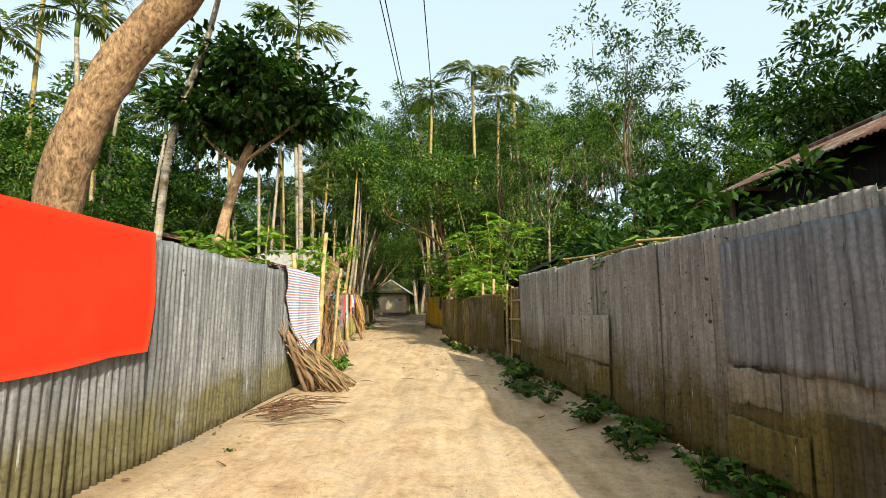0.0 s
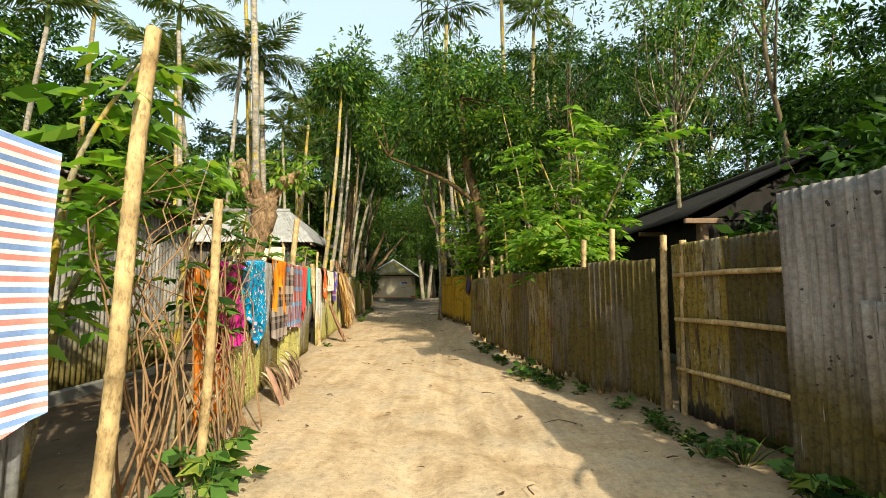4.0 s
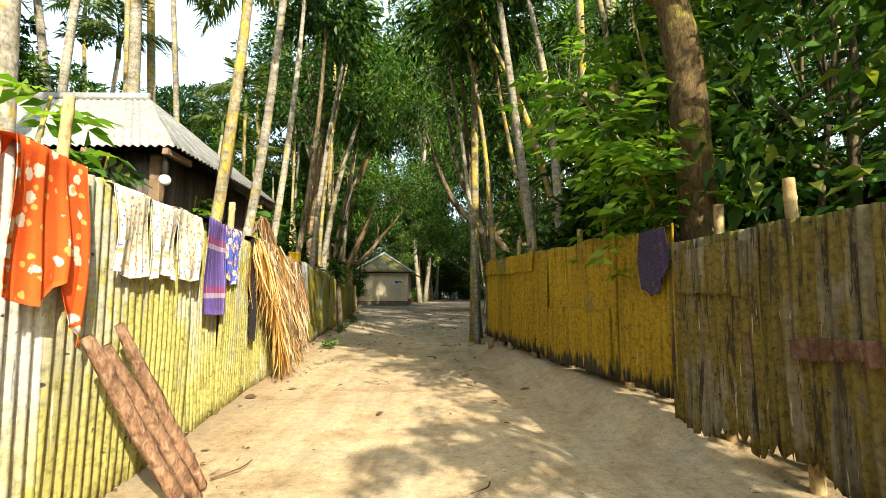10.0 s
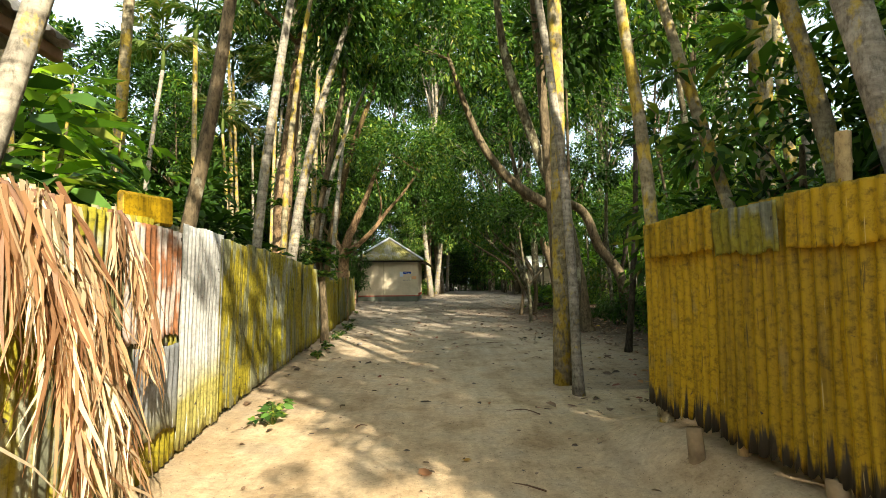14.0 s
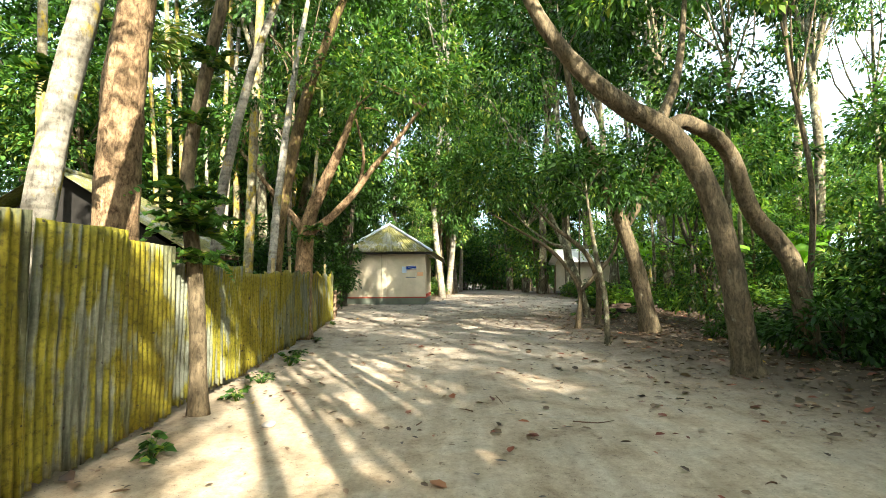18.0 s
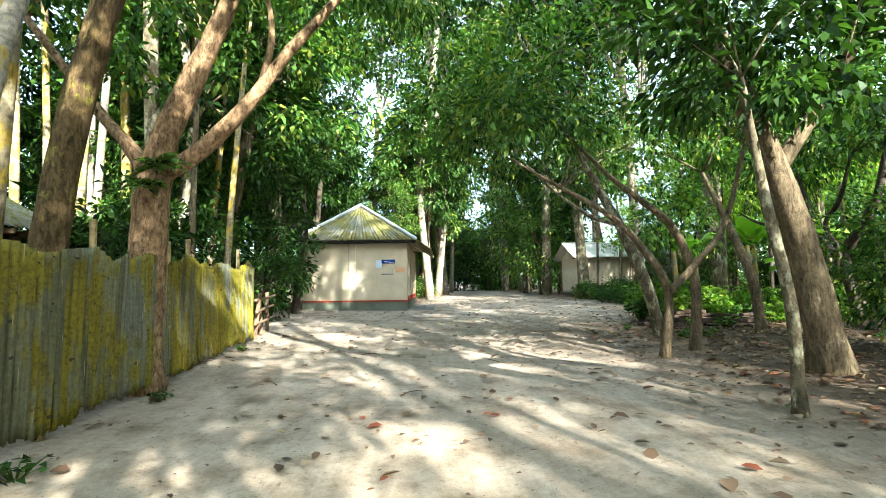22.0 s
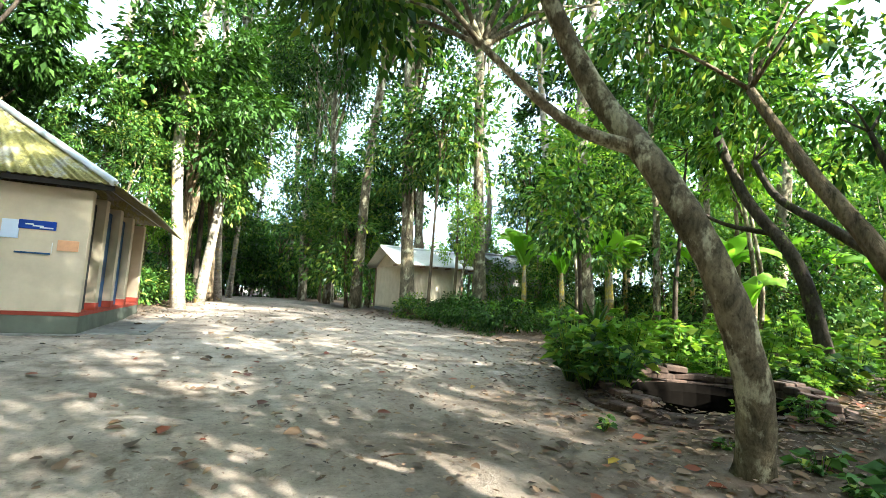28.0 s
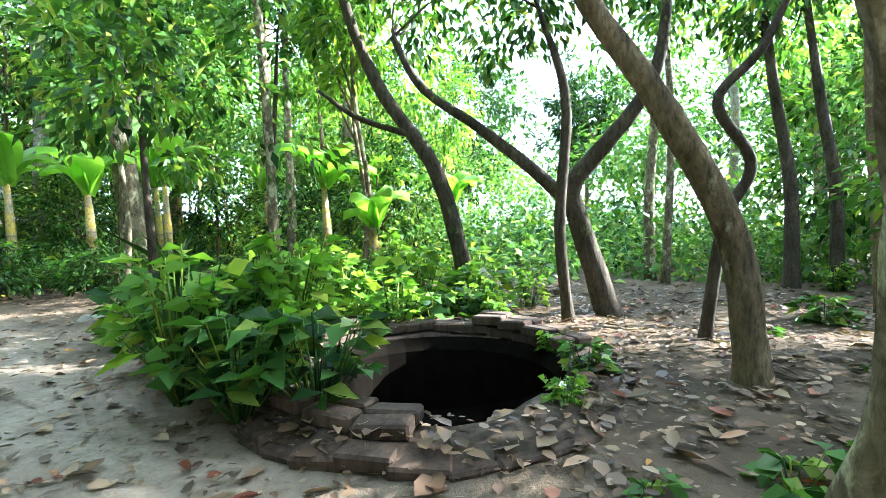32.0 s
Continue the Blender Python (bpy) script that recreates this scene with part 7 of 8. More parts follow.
# ---- dry palm fronds thrown over the fence ----
def strips(base, way, length, width, seed, droop=0.5):
    """Thin curling strips of three faces each, bending down along their length."""
    g = rng(seed)
    n = len(base)
    way = way / np.linalg.norm(way, axis=1, keepdims=True)
    side = np.cross(way, g.normal(0, 0.5, (n, 3)) + (1, 0, 0.2))
    side /= np.maximum(np.linalg.norm(side, axis=1, keepdims=True), 1e-6)
    L = np.asarray(length)[:, None]
    rows, p, d = [], base.copy(), way.copy()
    for s in range(4):
        w = width * (1.0, 0.9, 0.6, 0.12)[s]
        rows += [p + side * w / 2, p - side * w / 2]
        p = p + d * L / 3
        d = d + np.stack([g.normal(0, 0.14, n), g.normal(0, 0.3, n), -droop * np.ones(n) * g.uniform(0.3, 1.2, n)], 1)
        d /= np.linalg.norm(d, axis=1, keepdims=True)
    v = np.stack(rows, 1).reshape(-1, 3)
    o = np.arange(n)[:, None] * 8
    q = np.concatenate([o + np.array([2 * s, 2 * s + 1, 2 * s + 3, 2 * s + 2]) for s in range(3)])
    return v, q


def dry_frond(x, y, top, length, seed, spread=0.35, n=75, tint=LEAF_DRY, along=0.3, out=0.16):
    """A withered palm frond hung over the fence, its leaflets fallen into a tangled curtain."""
    g = rng(seed)
    ob = thing("dry_palm_frond", x, y, 0, "withered brown palm frond hanging over the fence", "palm frond", "dry fronds on the fence")
    rib = curve_pts([(-0.22, -0.15, top - 0.45), (-0.02, -0.05, top + 0.03), (0.1, along * 0.5, top - length * 0.3), (out, along, top - length * 0.85)], 14)
    part("rib", tube("rib", rib, [0.02 - 0.0011 * i for i in range(14)], DEAD, 6, seed), ob)
    u = g.uniform(0.2, 1.0, n) ** 0.8
    base = np.array([tuple(rib[int(q * 13)]) for q in u]) + g.normal(0, 0.022, (n, 3))
    fan = np.where(g.uniform(0, 1, n) < 0.5, -1, 1) * g.uniform(0.05, 1.0, n) ** 1.3 * spread * 3.4
    way = np.stack([g.uniform(0.0, 0.3, n), fan, -0.45 - g.uniform(0, 0.6, n)], 1)
    v1, q1 = strips(base, way, g.uniform(0.3, 0.62, n) * (1.15 - 0.55 * u) * length, 0.021, seed)
    v1[:, 2] = np.maximum(v1[:, 2], 0.015 + g.uniform(0, 0.02, len(v1)))
    fx = np.array([fence_x(min(max(yy, 9.0), 41.0)) for yy in v1[:, 1] + y]) - x
    v1[:, 0] = np.where(v1[:, 2] < 1.7, np.maximum(v1[:, 0], fx + 0.03), v1[:, 0])
    part("leaflet_fringe", quads_mesh("leaflet_fringe", v1, q1, tint), ob)["kind"] = "stuff"
    return ob


LEAF_STRAW = leaf_mat("leaf_straw", (0.3, 0.15, 0.045), (0.6, 0.36, 0.12), 0.25, (0.72, 0.52, 0.26))
LEAF_ASH = leaf_mat("leaf_bleached", (0.24, 0.165, 0.105), (0.55, 0.42, 0.28), 0.2, (0.72, 0.61, 0.48))
for k, (y, L, tint, al, wide) in enumerate(((21.4, 1.55, LEAF_STRAW, 0.5, 0.17), (21.5, 1.65, LEAF_STRAW, 0.45, 0.17), (21.75, 1.7, LEAF_DRY, 0.4, 0.16), (22.0, 1.6, LEAF_ASH, 0.3, 0.15), (22.2, 1.7, LEAF_STRAW, 0.25, 0.14), (22.4, 1.6, LEAF_DRY, 0.2, 0.13), (23.05, 1.5, LEAF_DRY, 0.25, 0.08), (23.2, 1.55, LEAF_ASH, 0.3, 0.08), (23.3, 1.45, LEAF_DRY, 0.3, 0.07), (23.85, 1.0, LEAF_DRY, 0.02, 0.05))):
    dry_frond(fence_x(y) + 0.05, y, 1.74 if k < 6 else 1.66, L, 300 + k, wide, 210 if k < 6 else 150 if k < 9 else 90, tint, along=al)
dry_frond(-4.33, 22.62, 2.2, 1.15, 320, 0.05, 150, LEAF_DRY, along=0.16)

# ---- light green small trees hanging over the fences ----
def feather_tree(label, base, stems, seed, leaf_m, n_twig=60, leaf=0.17, name="feather_leaved_tree", reach=0.75, pairs=6):
    """A shrub of thin stems whose compound leaves carry paired leaflets."""
    g = rng(seed)
    ob = thing(name, *base, label, "tree")
    bases, ways, sizes = [], [], []
    for k, pts in enumerate(stems):
        line = curve_pts([Vector(p) - Vector(base) for p in pts], 14)
        part("stem", tube("stem", line, [0.035 * (1 - 0.75 * i / 13) for i in range(14)], BARK_YELLOW, 7, seed + k, 0.05), ob)
        for _ in range(n_twig):
            p = np.array(line[int(g.uniform(4, 13.9))])
            az = g.uniform(0, 2 * math.pi)
            d = np.array([math.cos(az), math.sin(az), g.uniform(-0.15, 0.55)])
            L = reach * g.uniform(0.5, 1.1)
            for q in np.linspace(0.3, 1.0, pairs):
                c = p + d * L * q - np.array([0, 0, 0.35 * L * q * q])
                s = np.cross(d, (0, 0, 1))
                for sg in (1, -1):
                    bases.append(c)
                    ways.append(s * sg + d * 0.55 - np.array([0, 0, g.uniform(0.15, 0.6)]))
                    sizes.append(leaf * g.uniform(0.7, 1.2) * (1.1 - 0.3 * abs(q - 0.6)))
            bases.append(p + d * L - np.array([0, 0, 0.35 * L]))
            ways.append(d - np.array([0, 0, 0.4]))
            sizes.append(leaf * 1.1)
    v, q = leaf_quads(bases, ways, np.array(sizes), 0.4, seed, 0.12)
    part("crown", quads_mesh("crown", v, q, leaf_m), ob)
    return ob


feather_tree("light green feathery tree hanging over the brown fence", (1.45, 14.7, 0), [[(1.45, 14.7, 0), (1.35, 14.6, 1.6), (1.1, 14.4, 2.6), (0.7, 14.2, 3.5)], [(1.45, 14.7, 0), (1.5, 14.7, 1.7), (1.5, 14.6, 3.0), (1.35, 14.5, 4.2)], [(1.45, 14.7, 0), (1.4, 14.4, 1.5), (1.15, 13.9, 2.0), (0.85, 13.5, 2.2)], [(1.45, 14.7, 0), (1.3, 14.9, 1.5), (1.0, 15.3, 2.2), (0.6, 15.6, 2.7)], [(1.45, 14.7, 0), (1.6, 14.6, 1.6), (1.95, 14.3, 2.7), (2.3, 14.0, 3.5)], [(1.45, 14.7, 0), (1.2, 14.5, 1.5), (0.9, 14.3, 1.9), (0.6, 14.2, 1.95)]], 401, LEAF_LIGHT, 34, 0.18, pairs=7)
feather_tree("small light green tree reaching over the yellow fence", (0.45, 20.7, 0), [[(0.45, 20.7, 0), (0.3, 20.7, 1.6), (0.0, 20.6, 2.6), (-0.5, 20.5, 3.4)], [(0.45, 20.7, 0), (0.5, 20.6, 1.7), (0.4, 20.5, 2.9), (0.1, 20.3, 4.0)], [(0.45, 20.7, 0), (0.35, 20.5, 1.5), (0.1, 20.1, 2.1), (-0.3, 19.8, 2.5)]], 402, LEAF_LIGHT, 52, 0.17)
feather_tree("dark green glossy sapling above the brown fence", (1.0, 18.2, 0), [[(1.0, 18.2, 0), (0.8, 18.2, 1.6), (0.7, 18.1, 2.8), (0.5, 18.0, 3.8)], [(1.0, 18.2, 0), (1.1, 18.4, 1.7), (1.3, 18.6, 2.9), (1.3, 18.6, 4.3)]], 403, LEAF_MID, 45, 0.16)
feather_tree("broad-leaved climber crowding the fence end", (-3.2, 9.8, 0), [[(-3.2, 9.8, 0), (-3.1, 9.8, 1.2), (-2.9, 9.7, 2.0), (-2.7, 9.9, 2.7)], [(-3.2, 9.8, 0), (-3.4, 9.5, 1.3), (-3.5, 9.2, 2.1), (-3.4, 9.0, 2.8)], [(-3.2, 9.8, 0), (-3.3, 10.2, 1.2), (-3.1, 10.6, 1.9), (-2.9, 10.8, 2.3)], [(-3.2, 9.8, 0), (-3.7, 9.2, 1.4), (-3.9, 8.4, 2.1), (-3.9, 7.8, 2.4)]], 404, LEAF_LIGHT, 34, 0.2, reach=0.4, pairs=3)
feather_tree("green climber on the fence by the bamboo post", (-2.75, 10.6, 0), [[(-2.75, 10.6, 0), (-2.7, 10.5, 0.9), (-2.6, 10.4, 1.5), (-2.5, 10.6, 1.9)], [(-2.75, 10.6, 0), (-2.7, 10.9, 0.8), (-2.6, 11.0, 1.3), (-2.55, 11.1, 1.7)]], 405, LEAF_MID, 16, 0.14, reach=0.3, pairs=3)
for k, (x, y, h) in enumerate(((-5.7, 24.3, 2.6), (-6.3, 25.6, 3.2), (-6.2, 23.4, 3.0), (-6.9, 27.2, 3.4), (-7.2, 24.6, 3.8))):
    feather_tree("large-leaved plant crowding behind the iron fence", (x, y, 0), [[(x, y, 0), (x + 0.1, y, h * 0.5), (x + 0.2, y + 0.1, h * 0.8), (x + 0.35, y, h)], [(x, y, 0), (x - 0.1, y + 0.3, h * 0.45), (x - 0.3, y + 0.5, h * 0.7), (x - 0.4, y + 0.6, h * 0.85)]], 450 + k, LEAF_LIGHT if k % 2 else LEAF_MID, 26, 0.36, reach=0.5, pairs=2, name="large_leaved_plant")
for k, (x, y, z) in enumerate(((-3.35, 13.9, 1.75), (-3.6, 15.6, 1.7), (-3.8, 18.5, 1.7), (-4.35, 19.8, 1.75), (-4.6, 21.8, 1.8), (-4.9, 25.0, 1.6), (-4.95, 23.6, 1.9), (-5.3, 26.6, 1.7))):
    x -= 0.4
    feather_tree("leafy young plant behind the iron fence", (x, y, 0), [[(x, y, 0), (x, y, z * 0.75), (x, y + 0.05, z + 0.2), (x + 0.03, y + 0.1, z + 0.6)]], 410 + k, LEAF_LIGHT if k % 2 == 0 else LEAF_MID, 26, 0.17, reach=0.26, pairs=3, name="young_plant")

# ---- pollarded stump behind the washing ----
near_tree("pollarded pale tree stump sprouting new leaves", BARK_ROUGH, [(-3.5, 12.85, 0), (-3.3, 12.87, 1.0), (-3.14, 12.88, 1.7), (-3.04, 12.9, 2.15), (-3.05, 12.9, 2.38)], [0.13, 0.12, 0.12, 0.15, 0.17], [(((-3.08, 12.9, 2.3), (-3.25, 12.9, 2.5), (-3.34, 12.9, 2.85)), 0.09, 0.05), (((-3.05, 12.9, 2.3), (-2.9, 12.93, 2.5), (-2.82, 12.95, 2.62)), 0.08, 0.065), (((-3.06, 12.9, 2.3), (-3.1, 12.82, 2.5), (-3.12, 12.78, 2.62)), 0.085, 0.075)], [((-2.75, 13.0, 2.75), (0.34, 0.32, 0.16), 11), ((-3.45, 12.9, 2.7), (0.25, 0.25, 0.14), 5)], LEAF_LIGHT, 0.11, 430, per=26, clump_r=0.16, limbs=2, name="pollarded_tree", rough=0.14)

def ground_top(x, y):
    """Height of the built ground mesh, ruts and banks included."""
    le, re = smooth_lerp(LEFT_EDGE, y), smooth_lerp(RIGHT_EDGE, y)
    s = min(max(max(le - x, x - re) / 1.4 + 0.25, 0.0), 1.0)
    z = ground_z(x, y) + 0.035 * noise.noise((x * 0.7, y * 0.5, 3)) + 0.012 * noise.noise((x * 3, y * 3, 1)) + 0.12 * s
    if y > 25.5 and x < 0:
        z -= 0.04 * s
    return z


# ---- low plants ----
def weed_kind(seed, n, leaf, mat, label, name="broad_leaved_weed", tall=0.25):
    """A low weed: short stems, each with a few broad leaves."""
    g = rng(seed)
    ob = thing(name, 0, 0, 0, label, "plant")
    bases, ways, sz, stems = [], [], [], []
    for _ in range(n):
        az, rr = g.uniform(0, 6.283), g.uniform(0.02, 0.2)
        top = np.array([math.cos(az) * rr * 1.6, math.sin(az) * rr * 1.6, tall * g.uniform(0.35, 1.0)])
        stems.append(tube_arrays([(top[0] * 0.15, top[1] * 0.15, -0.02), tuple(top * (0.6, 0.6, 0.6)), tuple(top)], [0.007, 0.006, 0.004], 4))
        for k in range(int(g.integers(2, 5))):
            a2 = az + g.uniform(-1.6, 1.6)
            bases.append(top - np.array([0, 0, g.uniform(0, 0.1) * tall]))
            ways.append((math.cos(a2), math.sin(a2), g.uniform(-0.35, 0.35)))
            sz.append(leaf * g.uniform(0.6, 1.25))
    part("stalk", mesh("stalk", *joined(stems), LEAF_MID, smooth=True), ob)["kind"] = "stuff"
    v, q = leaf_quads(bases, ways, np.array(sz), 0.62, seed, 0.16)
    part("foliage", quads_mesh("foliage", v, q, mat), ob)["kind"] = "stuff"
    return ob


WEEDS = [weed_kind(501, 22, 0.12, LEAF_DARK, "low broad-leaved dark green weed"), weed_kind(502, 16, 0.15, LEAF_MID, "broad-leaved green weed at the fence foot", tall=0.3), weed_kind(503, 26, 0.07, LEAF_DARK, "small creeping weed on bare soil", tall=0.12)]
HERBS = [weed_kind(511, 44, 0.19, LEAF_LIGHT, "knee-high bright green herb with long leaves", "leafy_herb", 0.75), weed_kind(512, 38, 0.2, LEAF_MID, "knee-high herb with broad green leaves", "leafy_herb", 0.6), weed_kind(513, 46, 0.16, LEAF_LIGHT, "sunlit light green herb", "leafy_herb", 0.9)]
g = rng(77)
for k in range(85):
    y = g.uniform(3.2, 18.5)
    xr = smooth_lerp([(-4, 2.75), (1, 2.5), (5.5, 2.2), (10.25, 1.74), (12.0, 1.5), (13.2, 0.85), (15.2, 0.4), (17.5, 0.18), (19.5, 0.0)], y)
    plant(WEEDS, int(g.integers(0, 3)), xr - g.uniform(0.06, 0.55 if y < 10 else 0.25) - (0.25 if y < 9 and k % 3 == 0 else 0), y, g.uniform(1.2, 2.2) if y < 11 else g.uniform(0.6, 1.3) if y < 14.3 else g.uniform(0.3, 0.7), g.uniform(0, 360), "weeds along the east fence", ground_top(xr - 0.2, y) - ground_z(xr, y))
for x, y, s, i in ((0.42, 14.0, 1.9, 1), (0.5, 13.75, 1.5, 0), (0.2, 16.9, 1.2, 1), (0.22, 17.3, 0.9, 1), (-2.22, 10.1, 2.4, 1), (-2.35, 10.5, 2.2, 1), (-2.15, 9.75, 2.0, 1), (-2.3, 9.3, 1.6, 1), (-3.25, 17.2, 0.9, 1), (-4.05, 25.75, 1.5, 1), (-4.15, 26.1, 1.1, 0), (-4.6, 29.5, 1.2, 1), (-4.75, 30.6, 1.3, 1), (-4.9, 32.3, 1.2, 1), (-5.0, 33.2, 1.3, 0), (-5.05, 34.4, 1.5, 1), (-5.2, 35.2, 1.2, 0), (-2.0, 4.6, 0.6, 2), (-2.2, 3.2, 0.7, 2), (-3.5, 18.9, 0.8, 2), (0.05, 19.3, 1.0, 2), (-5.4, 37.0, 0.9, 0), (-5.75, 39.8, 0.9, 1), (0.5, 36.5, 0.7, 2), (1.2, 41.9, 0.9, 1), (1.55, 40.35, 1.3, 1), (1.7, 41.2, 1.0, 1), (2.1, 40.6, 1.1, 0), (3.4, 39.6, 1.2, 1), (4.4, 39.8, 1.4, 1), (5.9, 39.4, 1.5, 1), (6.2, 38.6, 1.6, 0)):
    plant(WEEDS, i, x, y, s, g.uniform(0, 360), "weeds by the path", 0.0)
for k in range(64):
    a, d = g.uniform(-0.3, 2.3), g.uniform(1.05, 3.4)
    x, y = 2.85 + math.cos(a) * d, 42.3 + math.sin(a) * d * 0.8
    if (y > 45.2 and x < 4) or x < 2.0 or (x < 2.6 and y > 43.9):
        continue
    plant(HERBS, int(g.integers(0, 3)), x, y, g.uniform(0.55, 1.05), g.uniform(0, 360), "herbs round the old well", 0.0)
for k in range(60):
    plant(HERBS, int(g.integers(0, 3)), g.uniform(5.5, 13), g.uniform(42.5, 56), g.uniform(0.7, 1.3), g.uniform(0, 360), "herbs in the sunlit wood", 0.0)
for k in range(26):
    plant(HERBS, int(g.integers(0, 3)), g.uniform(2.6, 8), g.uniform(26, 39), g.uniform(0.5, 0.9), g.uniform(0, 360), "herbs in the shaded wood", 0.0)


def fern_kind(seed, n, L, label):
    g = rng(seed)
    ob = thing("fern", 0, 0, 0, label, "fern")
    v, f, o = [], [], 0
    for i in range(n):
        a, b, q, fq = frond_arrays(L * g.uniform(0.7, 1.2), 12, 0.14, 0.9 * g.uniform(0.7, 1.3), seed * 9 + i, 0.05, 0.25)
        m = np.array(pose(0, 0, 0, 0, -g.uniform(10, 50), i * 360 / n + g.uniform(-20, 20)))
        v.append(q @ m[:3, :3].T)
        f.append(np.array(fq) + o)
        o += len(q)
    part("frond_rosette", quads_mesh("frond_rosette", np.concatenate(v), np.concatenate(f), LEAF_MID), ob)["kind"] = "stuff"
    return ob


FERN = fern_kind(520, 12, 0.5, "green fern growing on the tree trunk")
FERN.matrix_world = pose(-5.15, 31.8, 1.75)
for x, y, z, s in ((-5.0, 31.7, 1.45, 0.7), (-5.2, 31.75, 2.1, 0.9), (-5.1, 31.6, 1.9, 0.8), (-5.15, 31.8, 2.9, 0.6), (-5.0, 31.75, 3.5, 0.6), (-5.75, 30.75, 2.9, 0.6), (-5.5, 37.0, 2.4, 0.6), (-5.62, 37.0, 2.2, 0.5)):
    copy_thing(FERN, pose(x, y, z, 0, 0, g.uniform(0, 360)) @ Matrix.Scale(s, 4))


LEAF_BANANA = leaf_mat("leaf_banana", (0.16, 0.3, 0.03), (0.24, 0.4, 0.05), 0.5)


def banana(x, y, h, seed, n=6):
    """A banana plant: fleshy stem and long split blades."""
    g = rng(seed)
    ob = thing("banana_plant", x, y, ground_z(x, y) - 0.03, "banana plant with long bright green blades", "banana plant", "banana plants")
    part("stem", tube("stem", [(0, 0, 0), (0.02, 0, h * 0.5), (0, 0.03, h)], [0.11, 0.09, 0.05], BARK_YELLOW, 9, seed), ob)
    for i in range(n):
        az, L = i * 6.283 / n + g.uniform(-0.4, 0.4), h * g.uniform(0.55, 0.8)
        up = g.uniform(0.9, 1.7)
        verts, faces = [], []
        m = 13
        for k in range(m):
            t = k / (m - 1)
            rad = L * t * (0.34 + 0.3 * t)
            z = h + L * (up * t - (0.35 + 0.4 * up) * t * t)
            w = 0.24 * L / 1.2 * math.sin(math.pi * min(1, 0.06 + t * 0.94)) ** 0.6 if t < 1 else 0.01
            c, s = math.cos(az), math.sin(az)
            for sd, dz in ((-1, -0.06), (0, 0.0), (1, -0.06)):
                verts.append((c * rad - s * w * sd, s * rad + c * w * sd, z + dz * (1 + t) + g.uniform(-0.01, 0.01)))
        for k in range(m - 1):
            for j in range(2):
                faces.append((k * 3 + j, k * 3 + j + 1, k * 3 + j + 4, k * 3 + j + 3))
        part("blade", mesh("blade", verts, faces, LEAF_BANANA, smooth=True), ob)
    return ob


for k, (x, y, h) in enumerate(((8.2, 45.6, 1.9), (9.3, 50.2, 2.3), (10.4, 51.5, 2.4), (7.6, 52.5, 2.2), (11.5, 49.0, 2.2), (8.6, 54.0, 2.4), (12.4, 52.6, 2.5), (6.9, 49.6, 1.8), (9.5, 43.4, 1.7), (11.0, 45.5, 2.0), (6.0, 43.8, 1.1), (13.2, 47.3, 2.3))):
    banana(x, y, h, 540 + k)
# a spiky screwpine by the clearing
sp = thing("screwpine", 4.7, 45.8, ground_z(4.7, 45.8), "spiky dark green screwpine with narrow blades", "plant")
n = 46
az = g.uniform(0, 6.283, n)
v, q = leaf_quads(np.tile([[0, 0, 0.15]], (n, 1)) + g.uniform(0, 0.35, (n, 1)) * np.array([[0, 0, 1]]), np.stack([np.cos(az), np.sin(az), g.uniform(0.2, 1.8, n)], 1), g.uniform(0.5, 0.95, n), 0.07, 9, 0.1)
part("blade_rosette", quads_mesh("blade_rosette", v, q, LEAF_DARK), sp)["kind"] = "stuff"
part("stem", tube("stem", [(0, 0, -0.05), (0, 0, 0.3), (0, 0, 0.5)], [0.05, 0.05, 0.03], BARK_DARK, 7), sp)

# ---- the old brick well ----
WELL = (2.85, 42.2)
WELL_IN = 0.72
BRICK = tin_mat("mossy_brick", (0.04, 0.027, 0.02), (0.11, 0.07, 0.05), (0.06, 0.085, 0.012), -0.07, 0.05, 0.0, 0.95, spots=0.04)
EARTH = tin_mat("mossy_earth", (0.03, 0.022, 0.017), (0.09, 0.065, 0.048), (0.05, 0.075, 0.012), -0.07, 0.0, 0.0, 1.0, spots=0.05)
wz = ground_z(*WELL)
well = thing("old_well", WELL[0], WELL[1], wz, "broken old brick well overgrown with moss and herbs", "well")
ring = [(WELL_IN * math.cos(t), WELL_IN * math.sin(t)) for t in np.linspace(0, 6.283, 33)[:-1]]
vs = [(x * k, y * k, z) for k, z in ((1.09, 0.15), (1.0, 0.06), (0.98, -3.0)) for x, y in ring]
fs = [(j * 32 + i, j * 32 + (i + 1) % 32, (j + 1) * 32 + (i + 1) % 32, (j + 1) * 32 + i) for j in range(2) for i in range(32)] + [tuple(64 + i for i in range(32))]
# near-black colour stands for the shade deep inside the shaft
part("shaft", mesh("shaft", vs, fs, plain("unlit_shaft_black", (0.006, 0.005, 0.004), 1.0, 0.4, 8, spec=0.0)), well, "brick shaft with its deep shade painted in near-black")
brick_me = box("brick", 0.125, 0.25, 0.072, BRICK, 0.012)
for course in range(3):
    for i in range(24):
        a = i / 24 * 6.283 + 0.13 * course
        if course == 2 and not (5.2 < a % 6.283 < 6.2 or 2.6 < a % 6.283 < 3.3 or 0.9 < a % 6.283 < 1.6):
            continue
        rr = 0.92 + 0.02 * (course % 2)
        for lane in (0, 1):
            b = part("brick", brick_me, well, m=pose(math.cos(a) * (rr - 0.07 + 0.135 * lane), math.sin(a) * (rr - 0.07 + 0.135 * lane), 0.02 + course * 0.08 + 0.09 * math.cos(a - 0.6) + rnd.uniform(-0.008, 0.008), rnd.uniform(-4, 4), rnd.uniform(-4, 4), math.degrees(a) + rnd.uniform(-4, 4)))
